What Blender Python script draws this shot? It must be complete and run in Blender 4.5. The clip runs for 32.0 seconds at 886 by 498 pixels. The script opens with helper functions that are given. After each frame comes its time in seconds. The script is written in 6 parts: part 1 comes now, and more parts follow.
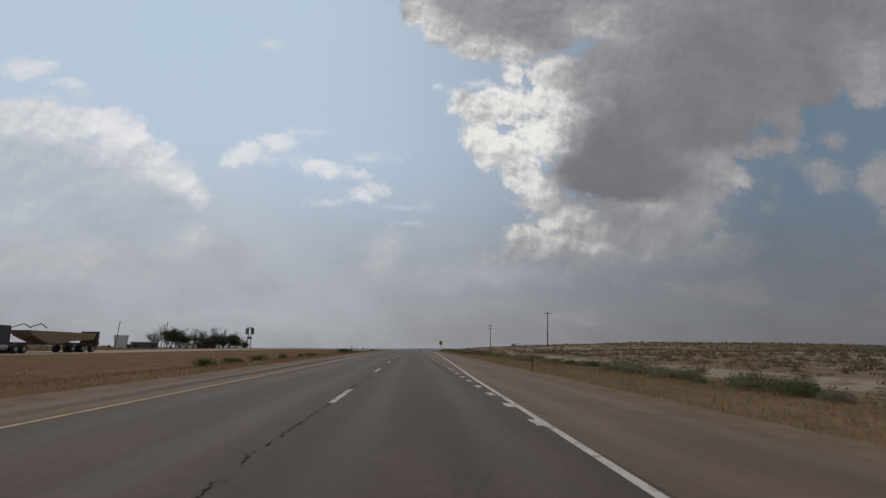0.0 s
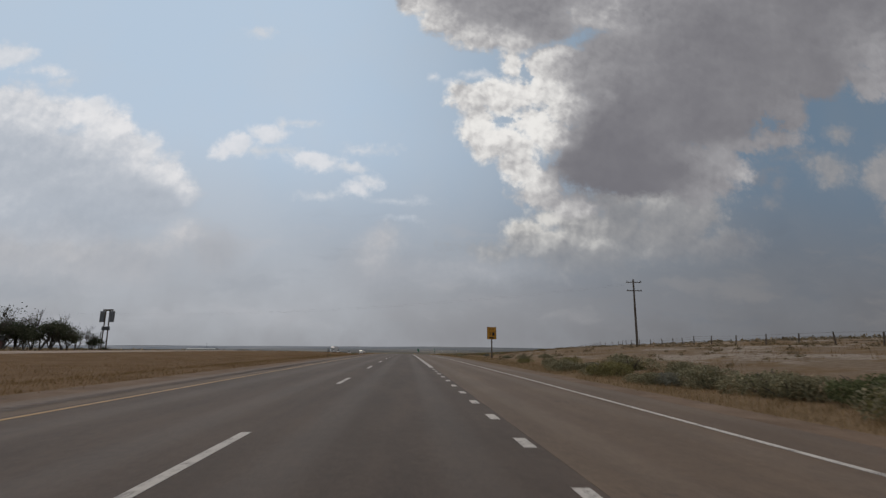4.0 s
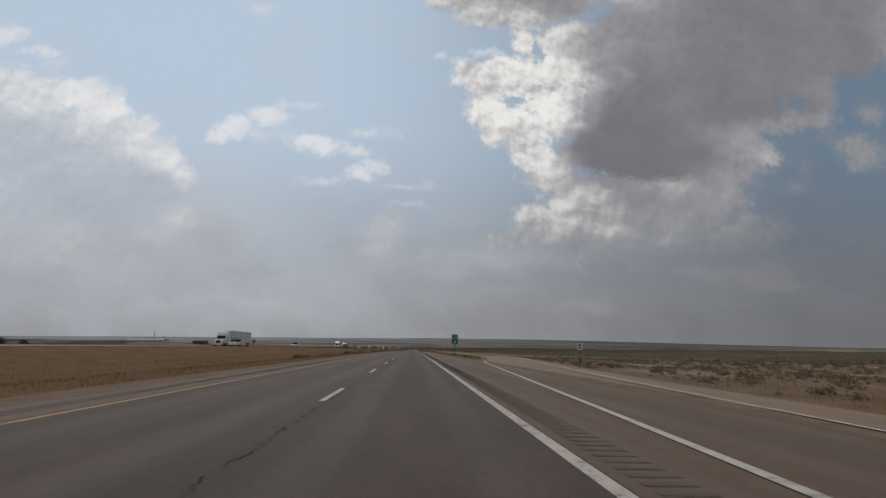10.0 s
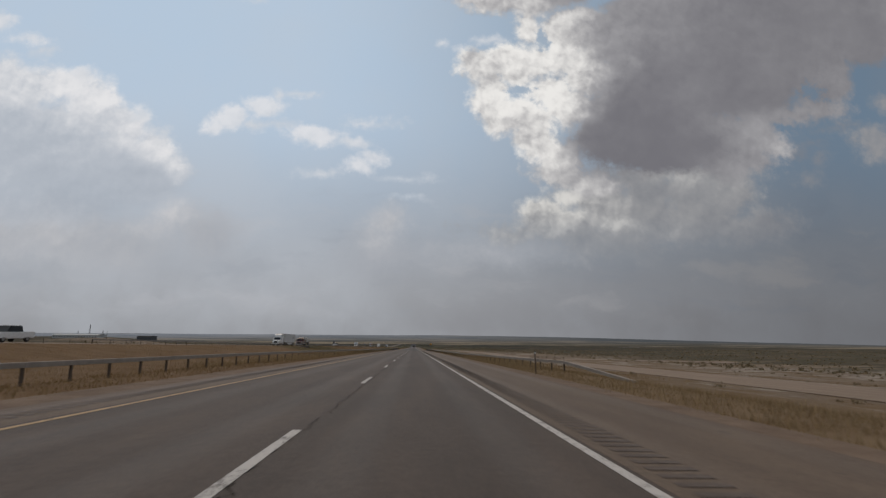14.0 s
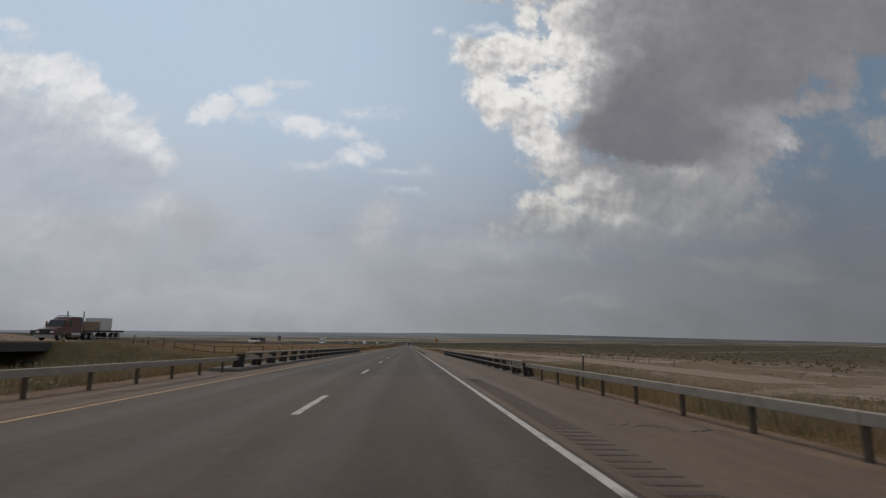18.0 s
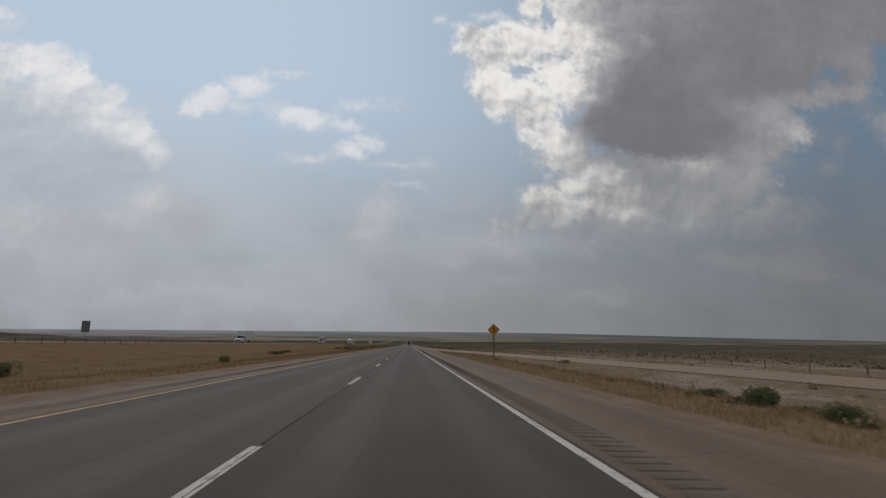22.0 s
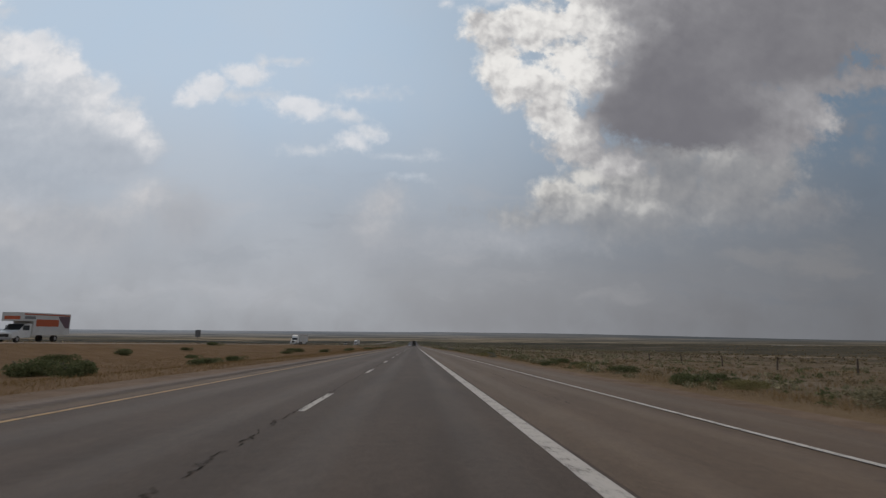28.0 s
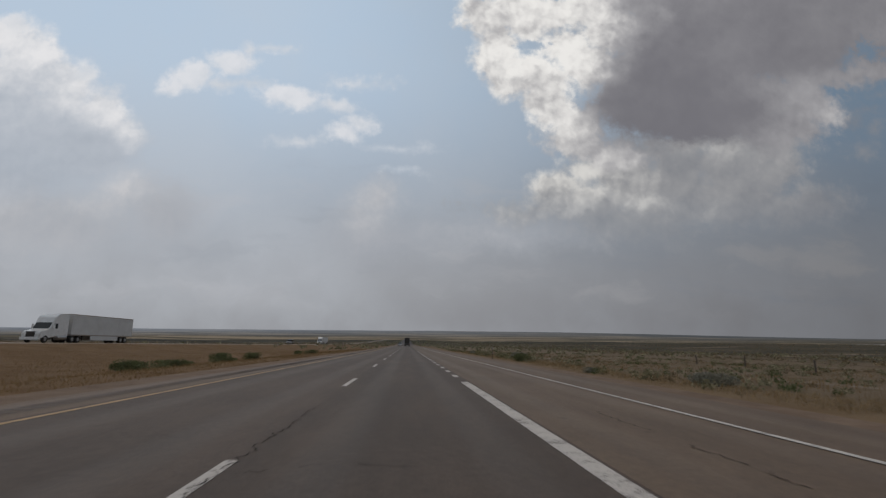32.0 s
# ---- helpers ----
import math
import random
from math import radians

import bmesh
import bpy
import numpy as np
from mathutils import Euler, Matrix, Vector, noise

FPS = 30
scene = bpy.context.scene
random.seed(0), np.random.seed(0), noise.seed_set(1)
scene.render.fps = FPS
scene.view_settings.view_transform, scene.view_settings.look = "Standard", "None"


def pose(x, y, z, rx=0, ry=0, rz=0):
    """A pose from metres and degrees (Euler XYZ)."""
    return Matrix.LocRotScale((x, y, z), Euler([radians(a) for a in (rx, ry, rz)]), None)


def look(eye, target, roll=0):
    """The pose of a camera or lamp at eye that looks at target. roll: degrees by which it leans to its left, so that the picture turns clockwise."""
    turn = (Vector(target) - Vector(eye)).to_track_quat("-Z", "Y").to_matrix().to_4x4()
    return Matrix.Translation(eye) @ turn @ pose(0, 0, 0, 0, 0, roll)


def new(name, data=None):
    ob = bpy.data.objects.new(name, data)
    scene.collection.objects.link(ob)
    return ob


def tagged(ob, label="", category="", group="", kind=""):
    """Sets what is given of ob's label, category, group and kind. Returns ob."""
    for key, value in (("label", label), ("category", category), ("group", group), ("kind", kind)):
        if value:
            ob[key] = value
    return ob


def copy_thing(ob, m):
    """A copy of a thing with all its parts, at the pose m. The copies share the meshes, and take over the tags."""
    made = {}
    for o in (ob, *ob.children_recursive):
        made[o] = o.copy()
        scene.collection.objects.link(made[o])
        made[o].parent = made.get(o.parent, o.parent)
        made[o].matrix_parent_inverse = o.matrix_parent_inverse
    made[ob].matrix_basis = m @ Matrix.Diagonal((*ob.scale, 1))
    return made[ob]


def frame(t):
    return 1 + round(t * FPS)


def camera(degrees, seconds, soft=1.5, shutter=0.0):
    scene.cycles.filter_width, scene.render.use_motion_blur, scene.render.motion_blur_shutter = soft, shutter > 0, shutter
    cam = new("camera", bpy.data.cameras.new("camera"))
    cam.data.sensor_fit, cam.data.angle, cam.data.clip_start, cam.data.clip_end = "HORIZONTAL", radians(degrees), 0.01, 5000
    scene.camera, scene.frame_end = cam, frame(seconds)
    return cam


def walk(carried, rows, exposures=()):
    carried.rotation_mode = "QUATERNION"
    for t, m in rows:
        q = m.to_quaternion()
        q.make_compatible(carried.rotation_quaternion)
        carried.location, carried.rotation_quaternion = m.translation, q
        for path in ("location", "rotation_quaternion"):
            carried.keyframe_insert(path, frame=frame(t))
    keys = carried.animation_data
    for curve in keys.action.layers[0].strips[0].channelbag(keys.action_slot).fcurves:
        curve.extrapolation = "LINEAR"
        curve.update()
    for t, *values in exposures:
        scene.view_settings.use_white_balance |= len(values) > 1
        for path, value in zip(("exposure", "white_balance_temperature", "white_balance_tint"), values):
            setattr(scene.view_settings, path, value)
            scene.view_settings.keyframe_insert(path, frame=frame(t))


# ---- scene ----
cam = camera(83.276, 32.0, soft=1.35, shutter=0.06)
# seconds, x, y, z, degrees up, degrees to the right of +y, lean to the left
PATH = [
    (0.0, 1.601, 0.00, 1.141, 11.074, 3.421, 0.394),
    (1.0, 1.561, 35.25, 1.178, 11.030, 3.430, 0.394),
    (2.0, 1.486, 70.07, 1.196, 11.109, 3.944, 0.398),
    (3.0, 1.731, 105.37, 1.156, 10.977, 4.172, 0.406),
    (6.0, 2.530, 211.26, 0.481, 10.725, 3.575, 0.440),
    (7.0, 2.367, 246.53, 0.062, 10.533, 3.959, 0.452),
    (8.0, 2.200, 282.13, -0.458, 10.317, 3.096, 0.448),
    (9.0, 1.979, 317.47, -1.058, 10.206, 3.469, 0.461),
    (10.0, 1.899, 353.09, -1.740, 9.951, 3.294, 0.461),
    (11.0, 1.822, 388.64, -2.486, 9.817, 3.974, 0.485),
    (12.0, 1.854, 423.73, -3.276, 9.795, 3.737, 0.489),
    (13.0, 1.682, 459.13, -4.111, 9.739, 3.542, 0.487),
    (14.0, 1.581, 494.17, -4.972, 9.663, 3.217, 0.480),
    (17.0, 1.817, 600.91, -7.726, 9.364, 3.592, 0.497),
    (18.0, 1.853, 635.87, -8.647, 9.447, 3.770, 0.508),
    (19.0, 1.943, 670.97, -9.577, 9.234, 3.324, 0.489),
    (20.0, 1.920, 705.72, -10.500, 9.202, 3.620, 0.489),
    (21.0, 1.770, 740.65, -11.427, 9.331, 3.876, 0.501),
    (22.0, 1.687, 775.85, -12.361, 9.371, 3.763, 0.500),
    (23.0, 1.699, 810.62, -13.284, 9.441, 3.789, 0.504),
    (24.0, 1.847, 845.79, -14.217, 9.358, 3.699, 0.499),
    (25.0, 2.007, 880.82, -15.140, 9.414, 3.804, 0.504),
    (28.0, 1.940, 989.07, -17.933, 9.480, 3.156, 0.482),
    (29.0, 1.670, 1024.37, -18.824, 9.549, 3.005, 0.473),
    (30.0, 1.551, 1059.48, -19.709, 9.522, 3.421, 0.484),
    (31.0, 1.657, 1094.59, -20.602, 9.430, 3.587, 0.493),
    (32.0, 1.701, 1130.11, -21.513, 9.406, 3.973, 0.504),
]

def drive_pose(x, y, z, up, right, lean):
    u, r = radians(up), radians(right)
    way = Vector((math.sin(r) * math.cos(u), math.cos(r) * math.cos(u), math.sin(u)))
    return look((x, y, z), Vector((x, y, z)) + way, lean)


walk(cam, [(row[0], drive_pose(*row[1:])) for row in PATH])

# ---- world and sun ----
SUN_UP, SUN_AZ = 62.0, -12.0
world = bpy.data.worlds.new("sky")
scene.world = world
world.use_nodes = True
wn = world.node_tree
wsky = wn.nodes.new("ShaderNodeTexSky")
wsky.sky_type = "NISHITA"
wsky.sun_disc = False
wsky.sun_elevation = radians(SUN_UP)
wsky.sun_rotation = radians(SUN_AZ)
wsky.dust_density = 3.0
wbg = wn.nodes["Background"]
wbg.inputs["Strength"].default_value = 0.05
wn.links.new(wsky.outputs[0], wbg.inputs["Color"])
sun_data = bpy.data.lights.new("sun", "SUN")
sun_data.energy = 0.95
sun_data.angle = radians(12)
sun_data.color = (1.0, 0.83, 0.64)
sun = new("sun", sun_data)
su, sa = radians(SUN_UP), radians(SUN_AZ)
sun.matrix_world = look((0, 0, 0), (-math.sin(sa) * math.cos(su), -math.cos(sa) * math.cos(su), -math.sin(su)))


# ---- node helpers ----
def srgb(r, g, b):
    return tuple((c / 255 / 12.92) if c < 10 else ((c / 255 + 0.055) / 1.055) ** 2.4 for c in (r, g, b)) + (1.0,)


class Net:
    """Short hand for building a node tree."""

    def __init__(self, name):
        self.mat = bpy.data.materials.new(name)
        self.mat.use_nodes = True
        self.t = self.mat.node_tree
        self.bsdf = self.t.nodes["Principled BSDF"]
        self.out = self.t.nodes["Material Output"]

    def put(self, sock, val):
        if isinstance(val, bpy.types.NodeSocket):
            self.t.links.new(val, sock)
        else:
            sock.default_value = val

    def math(self, op, a, b=0.0, c=0.0):
        n = self.t.nodes.new("ShaderNodeMath")
        n.operation = op
        for i, v in enumerate((a, b, c)):
            self.put(n.inputs[i], v)
        return n.outputs[0]

    def vec(self, op, a, b=(0, 0, 0), c=(0, 0, 0)):
        n = self.t.nodes.new("ShaderNodeVectorMath")
        n.operation = op
        self.put(n.inputs[0], a)
        self.put(n.inputs[1], b)
        if op == "MULTIPLY_ADD":
            self.put(n.inputs[2], c)
        return n.outputs["Value"] if op in ("LENGTH", "DOT_PRODUCT") else n.outputs[0]

    def split(self, v):
        n = self.t.nodes.new("ShaderNodeSeparateXYZ")
        self.put(n.inputs[0], v)
        return n.outputs

    def join(self, x, y, z):
        n = self.t.nodes.new("ShaderNodeCombineXYZ")
        for i, v in enumerate((x, y, z)):
            self.put(n.inputs[i], v)
        return n.outputs[0]

    def place(self):
        return self.t.nodes.new("ShaderNodeNewGeometry").outputs["Position"]

    def local(self):
        return self.t.nodes.new("ShaderNodeTexCoord").outputs["Object"]

    def island(self):
        return self.t.nodes.new("ShaderNodeNewGeometry").outputs["Random Per Island"]

    def rand(self):
        return self.t.nodes.new("ShaderNodeObjectInfo").outputs["Random"]

    def noise(self, v, scale, detail=4.0, rough=0.55, colour=False):
        n = self.t.nodes.new("ShaderNodeTexNoise")
        self.put(n.inputs["Vector"], v)
        n.inputs["Scale"].default_value = scale
        n.inputs["Detail"].default_value = detail
        n.inputs["Roughness"].default_value = rough
        return n.outputs["Color"] if colour else n.outputs[0]

    def step(self, v, lo, hi, to0=0.0, to1=1.0):
        n = self.t.nodes.new("ShaderNodeMapRange")
        n.interpolation_type = "SMOOTHSTEP"
        self.put(n.inputs["Value"], v)
        for k, w in (("From Min", lo), ("From Max", hi), ("To Min", to0), ("To Max", to1)):
            self.put(n.inputs[k], w)
        return n.outputs[0]

    def mix(self, f, a, b):
        n = self.t.nodes.new("ShaderNodeMix")
        n.data_type = "RGBA"
        self.put(n.inputs[0], f)
        self.put(n.inputs[6], a)
        self.put(n.inputs[7], b)
        return n.outputs[2]

    def bump(self, h, strength, dist):
        n = self.t.nodes.new("ShaderNodeBump")
        n.inputs["Strength"].default_value = strength
        n.inputs["Distance"].default_value = dist
        self.put(n.inputs["Height"], h)
        self.t.links.new(n.outputs[0], self.bsdf.inputs["Normal"])

    def finish(self, colour, rough=0.8, metal=0.0, spec=0.35):
        self.put(self.bsdf.inputs["Base Color"], colour)
        self.put(self.bsdf.inputs["Roughness"], rough)
        self.bsdf.inputs["Metallic"].default_value = metal
        self.bsdf.inputs["Specular IOR Level"].default_value = spec
        return self.mat


def paint(name, col, rough=0.5, metal=0.0, wear=0.15, scale=6.0, dark=(0.08, 0.07, 0.06, 1), spec=0.35):
    """Painted or bare solid with grime at two scales."""
    n = Net(name)
    p = n.local()
    big = n.step(n.noise(p, scale, 5, 0.6), 0.35, 0.75)
    fine = n.noise(p, scale * 14, 3, 0.6)
    f = n.math("MULTIPLY", n.math("ADD", n.math("MULTIPLY", big, 0.7), n.math("MULTIPLY", fine, 0.5)), wear)
    n.bump(fine, 0.08, 0.01)
    return n.finish(n.mix(f, col, dark), n.step(fine, 0.2, 0.8, rough - 0.08, rough + 0.1), metal, spec)


# ---- sky backdrop with clouds ----
# each cloud a cluster of lobes: across, up, half width, half height, brightness
SKY_C = Vector((0.0, 565.0, -8.0))
SKY_AHEAD = Vector((0.0586, 0.9796, 0.1921))
CREST = [(0.228, 0.701, 0.028, 0.042, 0.85), (0.211, 0.757, 0.078, 0.035, 0.8), (0.331, 0.686, 0.071, 0.053, 0.78), (0.427, 0.663, 0.078, 0.063, 0.5), (0.180, 0.599, 0.035, 0.034, 0.95), (0.117, 0.583, 0.037, 0.029, 0.85), (0.137, 0.529, 0.040, 0.045, 0.92), (0.161, 0.471, 0.037, 0.039, 0.86), (0.265, 0.607, 0.064, 0.035, 0.95), (0.366, 0.585, 0.067, 0.055, 0.92), (0.276, 0.534, 0.057, 0.035, 1), (0.325, 0.499, 0.063, 0.045, 0.95), (0.231, 0.477, 0.052, 0.039, 0.9), (0.230, 0.422, 0.039, 0.044, 0.8), (0.273, 0.389, 0.052, 0.033, 0.8), (0.278, 0.346, 0.056, 0.028, 0.68), (0.356, 0.325, 0.062, 0.023, 0.6), (0.473, 0.617, 0.023, 0.019, 0.6), (0.202, 0.571, 0.038, 0.027, 0.9)]
CORE = [(0.444, 0.482, 0.089, 0.080, 0.1), (0.511, 0.425, 0.154, 0.076, 0.02), (0.391, 0.421, 0.069, 0.049, 0.16), (0.558, 0.573, 0.158, 0.111, 0.12), (0.501, 0.695, 0.119, 0.085, 0.26), (0.695, 0.634, 0.175, 0.128, 0.13), (0.713, 0.539, 0.120, 0.066, 0.08), (0.619, 0.429, 0.077, 0.066, 0.1), (0.650, 0.745, 0.205, 0.087, 0.18), (0.861, 0.684, 0.138, 0.102, 0.1), (1.005, 0.735, 0.156, 0.096, 0.1), (0.906, 0.602, 0.066, 0.074, 0.25), (0.947, 0.604, 0.047, 0.082, 0.3), (0.896, 0.522, 0.062, 0.025, 0.36), (0.821, 0.503, 0.067, 0.024, 0.34), (0.660, 0.459, 0.091, 0.037, 0.36), (0.723, 0.439, 0.068, 0.048, 0.46), (0.770, 0.424, 0.034, 0.029, 0.52), (0.686, 0.386, 0.078, 0.042, 0.4)]
CROWN = [(-0.008, 0.857, 0.051, 0.049, 0.85), (0.064, 0.798, 0.057, 0.043, 0.8), (0.141, 0.831, 0.117, 0.080, 0.35), (0.140, 0.767, 0.077, 0.037, 0.75), (0.283, 0.825, 0.119, 0.080, 0.28), (0.483, 0.851, 0.101, 0.074, 0.72), (0.607, 0.888, 0.138, 0.091, 0.3), (0.783, 0.855, 0.197, 0.122, 0.12), (1.025, 0.884, 0.218, 0.124, 0.1), (1.228, 0.805, 0.132, 0.084, 0.4), (1.250, 0.944, 0.180, 0.128, 0.15), (0.339, 0.931, 0.412, 0.091, 0.3), (0.896, 0.999, 0.443, 0.111, 0.15), (1.194, 0.686, 0.086, 0.053, 0.4)]
BANK = [(0.300, 0.286, 0.034, 0.021, 0.9), (0.257, 0.257, 0.046, 0.027, 0.8), (0.373, 0.294, 0.059, 0.035, 0.7), (0.408, 0.252, 0.064, 0.049, 0.6), (0.304, 0.226, 0.084, 0.027, 0.6), (0.191, 0.215, 0.057, 0.012, 0.55), (0.518, 0.346, 0.045, 0.023, 0.78), (0.478, 0.291, 0.068, 0.048, 0.3), (0.559, 0.306, 0.063, 0.038, 0.45), (0.511, 0.234, 0.059, 0.030, 0.55), (0.648, 0.314, 0.074, 0.046, 0.42), (0.588, 0.351, 0.102, 0.023, 0.5), (0.593, 0.251, 0.088, 0.050, 0.3), (0.387, 0.191, 0.097, 0.029, 0.35), (0.455, 0.334, 0.075, 0.028, 0.35), (0.723, 0.235, 0.076, 0.032, 0.25), (0.332, 0.318, 0.037, 0.012, 0.6), (0.683, 0.353, 0.051, 0.026, 0.4)]
STRAYS = [(1.063, 0.537, 0.036, 0.021, 0.5), (1.026, 0.436, 0.059, 0.046, 0.6), (1.187, 0.428, 0.083, 0.082, 0.62), (0.909, 0.463, 0.035, 0.007, 0.3), (0.852, 0.348, 0.029, 0.012, 0.4), (0.872, 0.427, 0.029, 0.011, 0.2), (0.836, 0.400, 0.026, 0.013, 0.2), (0.888, 0.392, 0.021, 0.018, 0.25), (0.971, 0.474, 0.027, 0.011, 0.3), (1.204, 0.329, 0.068, 0.053, 0.45)]
LEFT = [(-0.839, 0.491, 0.066, 0.042, 0.9), (-0.764, 0.506, 0.050, 0.027, 0.95), (-0.694, 0.475, 0.042, 0.035, 0.95), (-0.632, 0.420, 0.042, 0.042, 0.92), (-0.560, 0.377, 0.042, 0.034, 0.9), (-0.513, 0.337, 0.027, 0.023, 0.85), (-0.925, 0.521, 0.065, 0.050, 0.85), (-0.715, 0.426, 0.055, 0.032, 0.75), (-0.809, 0.398, 0.097, 0.072, 0.5), (-0.695, 0.354, 0.093, 0.066, 0.48), (-0.597, 0.310, 0.093, 0.050, 0.4), (-0.760, 0.276, 0.128, 0.070, 0.35), (-0.943, 0.364, 0.116, 0.144, 0.5)]
SHELF = [(-0.502, 0.234, 0.039, 0.025, 0.75), (-0.537, 0.207, 0.050, 0.021, 0.6), (-0.763, 0.224, 0.074, 0.030, 0.7), (-0.737, 0.186, 0.116, 0.045, 0.5), (-0.619, 0.171, 0.096, 0.041, 0.35), (-0.449, 0.197, 0.060, 0.046, 0.35), (-0.884, 0.194, 0.093, 0.056, 0.5), (-0.686, 0.198, 0.064, 0.018, 0.55), (-0.082, 0.221, 0.030, 0.024, 0.6), (-0.104, 0.181, 0.039, 0.030, 0.55), (-0.086, 0.151, 0.059, 0.032, 0.25), (0.138, 0.169, 0.070, 0.014, 0.35)]
PUFFS = [(-0.421, 0.449, 0.034, 0.024, 0.95), (-0.442, 0.434, 0.018, 0.012, 0.8), (-0.349, 0.481, 0.039, 0.018, 0.85), (-0.320, 0.510, 0.013, 0.014, 0.6), (-0.280, 0.507, 0.023, 0.006, 0.5), (-0.368, 0.437, 0.027, 0.009, 0.5), (-0.229, 0.417, 0.058, 0.017, 0.85), (-0.305, 0.437, 0.023, 0.009, 0.45), (-0.156, 0.405, 0.026, 0.011, 0.6), (-0.134, 0.450, 0.031, 0.010, 0.7), (-0.095, 0.442, 0.021, 0.005, 0.3), (-0.139, 0.351, 0.026, 0.015, 0.9), (-0.108, 0.374, 0.023, 0.014, 0.8), (-0.219, 0.339, 0.034, 0.009, 0.55), (-0.062, 0.331, 0.028, 0.004, 0.3), (0.040, 0.631, 0.014, 0.009, 0.7), (0.137, 0.649, 0.020, 0.008, 0.6), (0.079, 0.616, 0.007, 0.005, 0.7), (-0.038, 0.278, 0.014, 0.004, 0.25)]
WISPS = [(-0.844, 0.603, 0.040, 0.011, 0.8), (-0.728, 0.530, 0.013, 0.009, 0.6), (-0.813, 0.583, 0.022, 0.008, 0.4), (-0.612, 0.448, 0.009, 0.005, 0.4), (-0.934, 0.648, 0.055, 0.028, 0.7), (-0.390, 0.730, 0.021, 0.011, 0.5), (-0.548, 0.420, 0.016, 0.010, 0.5)]
GAPS = [(0.261, 0.666, 0.015, 0.025), (0.208, 0.537, 0.030, 0.011), (0.882, 0.569, 0.035, 0.028), (0.811, 0.469, 0.026, 0.011), (0.301, 0.307, 0.017, 0.006)]


def sky_material():
    n = Net("cloudy_sky")
    d = n.vec("NORMALIZE", n.local())
    dx, dy, dz = n.split(d)
    front = n.math("MAXIMUM", dy, 0.05)
    u, v = n.math("DIVIDE", dx, front), n.math("DIVIDE", dz, front)
    uv = n.join(u, v, 0.0)
    w1 = n.vec("MULTIPLY_ADD", n.noise(uv, 9.0, 3, 0.5, True), (0.07, 0.06, 0), (-0.055, -0.03, 0))
    w2 = n.vec("MULTIPLY_ADD", n.noise(uv, 30.0, 5, 0.55, True), (0.026, 0.024, 0), (-0.013, -0.012, 0))
    p = n.vec("ADD", n.vec("ADD", uv, w1), w2)

    def billow(at, scale):
        t = n.t.nodes.new("ShaderNodeTexVoronoi")
        t.feature = "SMOOTH_F1"
        n.put(t.inputs["Vector"], at)
        for key, val in (("Scale", scale), ("Detail", 2.0), ("Roughness", 0.42), ("Lacunarity", 2.7), ("Smoothness", 0.6)):
            t.inputs[key].default_value = val
        return n.math("MULTIPLY_ADD", t.outputs["Distance"], -0.55, 0.5)

    soft_uv = n.vec("ADD", uv, w2)
    puff = billow(soft_uv, 13.0)
    relief = n.math("SUBTRACT", puff, billow(n.vec("ADD", soft_uv, (-0.008, 0.014, 0)), 13.0))
    crumbs = n.math("SUBTRACT", n.noise(uv, 70.0, 6, 0.6), 0.5)
    mottle = n.math("SUBTRACT", n.noise(p, 6.0, 3, 0.5), 0.5)

    def plus(f, g, amount):
        return n.math("MULTIPLY_ADD", g, amount, f)

    def cloud(lobes, blend=0.012):
        """How deep a direction lies inside the cluster, and the brightness there."""
        deep, weight, light = None, 1e-4, 0.00005
        for cx, cy, rx, ry, tone in lobes:
            q = n.vec("MULTIPLY_ADD", p, (1 / rx, 1 / ry, 0), (-cx / rx, -cy / ry, 0))
            r = n.vec("LENGTH", q)
            g = n.math("MULTIPLY_ADD", r, -min(rx, ry), min(rx, ry))
            deep = g if deep is None else n.math("SMOOTH_MAX", deep, g, blend)
            w = n.math("POWER", 0.24, n.math("MULTIPLY", r, r))
            weight = n.math("ADD", weight, w)
            light = n.math("MULTIPLY_ADD", w, tone, light)
        return deep, n.math("DIVIDE", light, weight)

    # clear sky: pale blue overhead, grey haze low down, darker to the right
    up = n.step(v, 0.04, 0.50)
    side = n.step(u, -0.30, 0.95)
    haze = n.mix(side, srgb(157, 159, 164), srgb(108, 109, 113))
    blue = n.mix(side, srgb(180, 198, 217), srgb(104, 123, 142))
    col = n.mix(up, haze, blue)
    low = n.step(v, 0.09, 0.0)
    col = n.mix(n.math("MULTIPLY", low, 0.7), col, n.mix(side, srgb(142, 143, 147), srgb(103, 103, 106)))
    veil = n.step(n.math("ADD", n.math("MULTIPLY", n.noise(uv, 1.9, 6, 0.5), 0.6), n.math("MULTIPLY", n.noise(p, 5.5, 6, 0.55), 0.4)), 0.38, 0.66)
    col = n.mix(n.math("MULTIPLY", veil, n.step(v, 0.7, 0.12, 0.25, 0.4)), col, n.mix(side, srgb(190, 196, 204), srgb(124, 128, 134)))
    # faint streaks of cloud low over the plain
    flat = n.noise(n.vec("MULTIPLY", p, (3.0, 11.0, 0)), 1.0, 6, 0.55)
    lowdown = n.math("MULTIPLY", n.step(v, 0.01, 0.07), n.step(v, 0.36, 0.2))
    col = n.mix(n.math("MULTIPLY", n.step(flat, 0.50, 0.66, 0.0, 0.34), lowdown), col, n.mix(side, srgb(184, 185, 190), srgb(136, 133, 132)))
    col = n.mix(n.math("MULTIPLY", n.step(flat, 0.46, 0.34, 0.0, 0.30), lowdown), col, n.mix(side, srgb(152, 158, 167), srgb(100, 107, 117)))

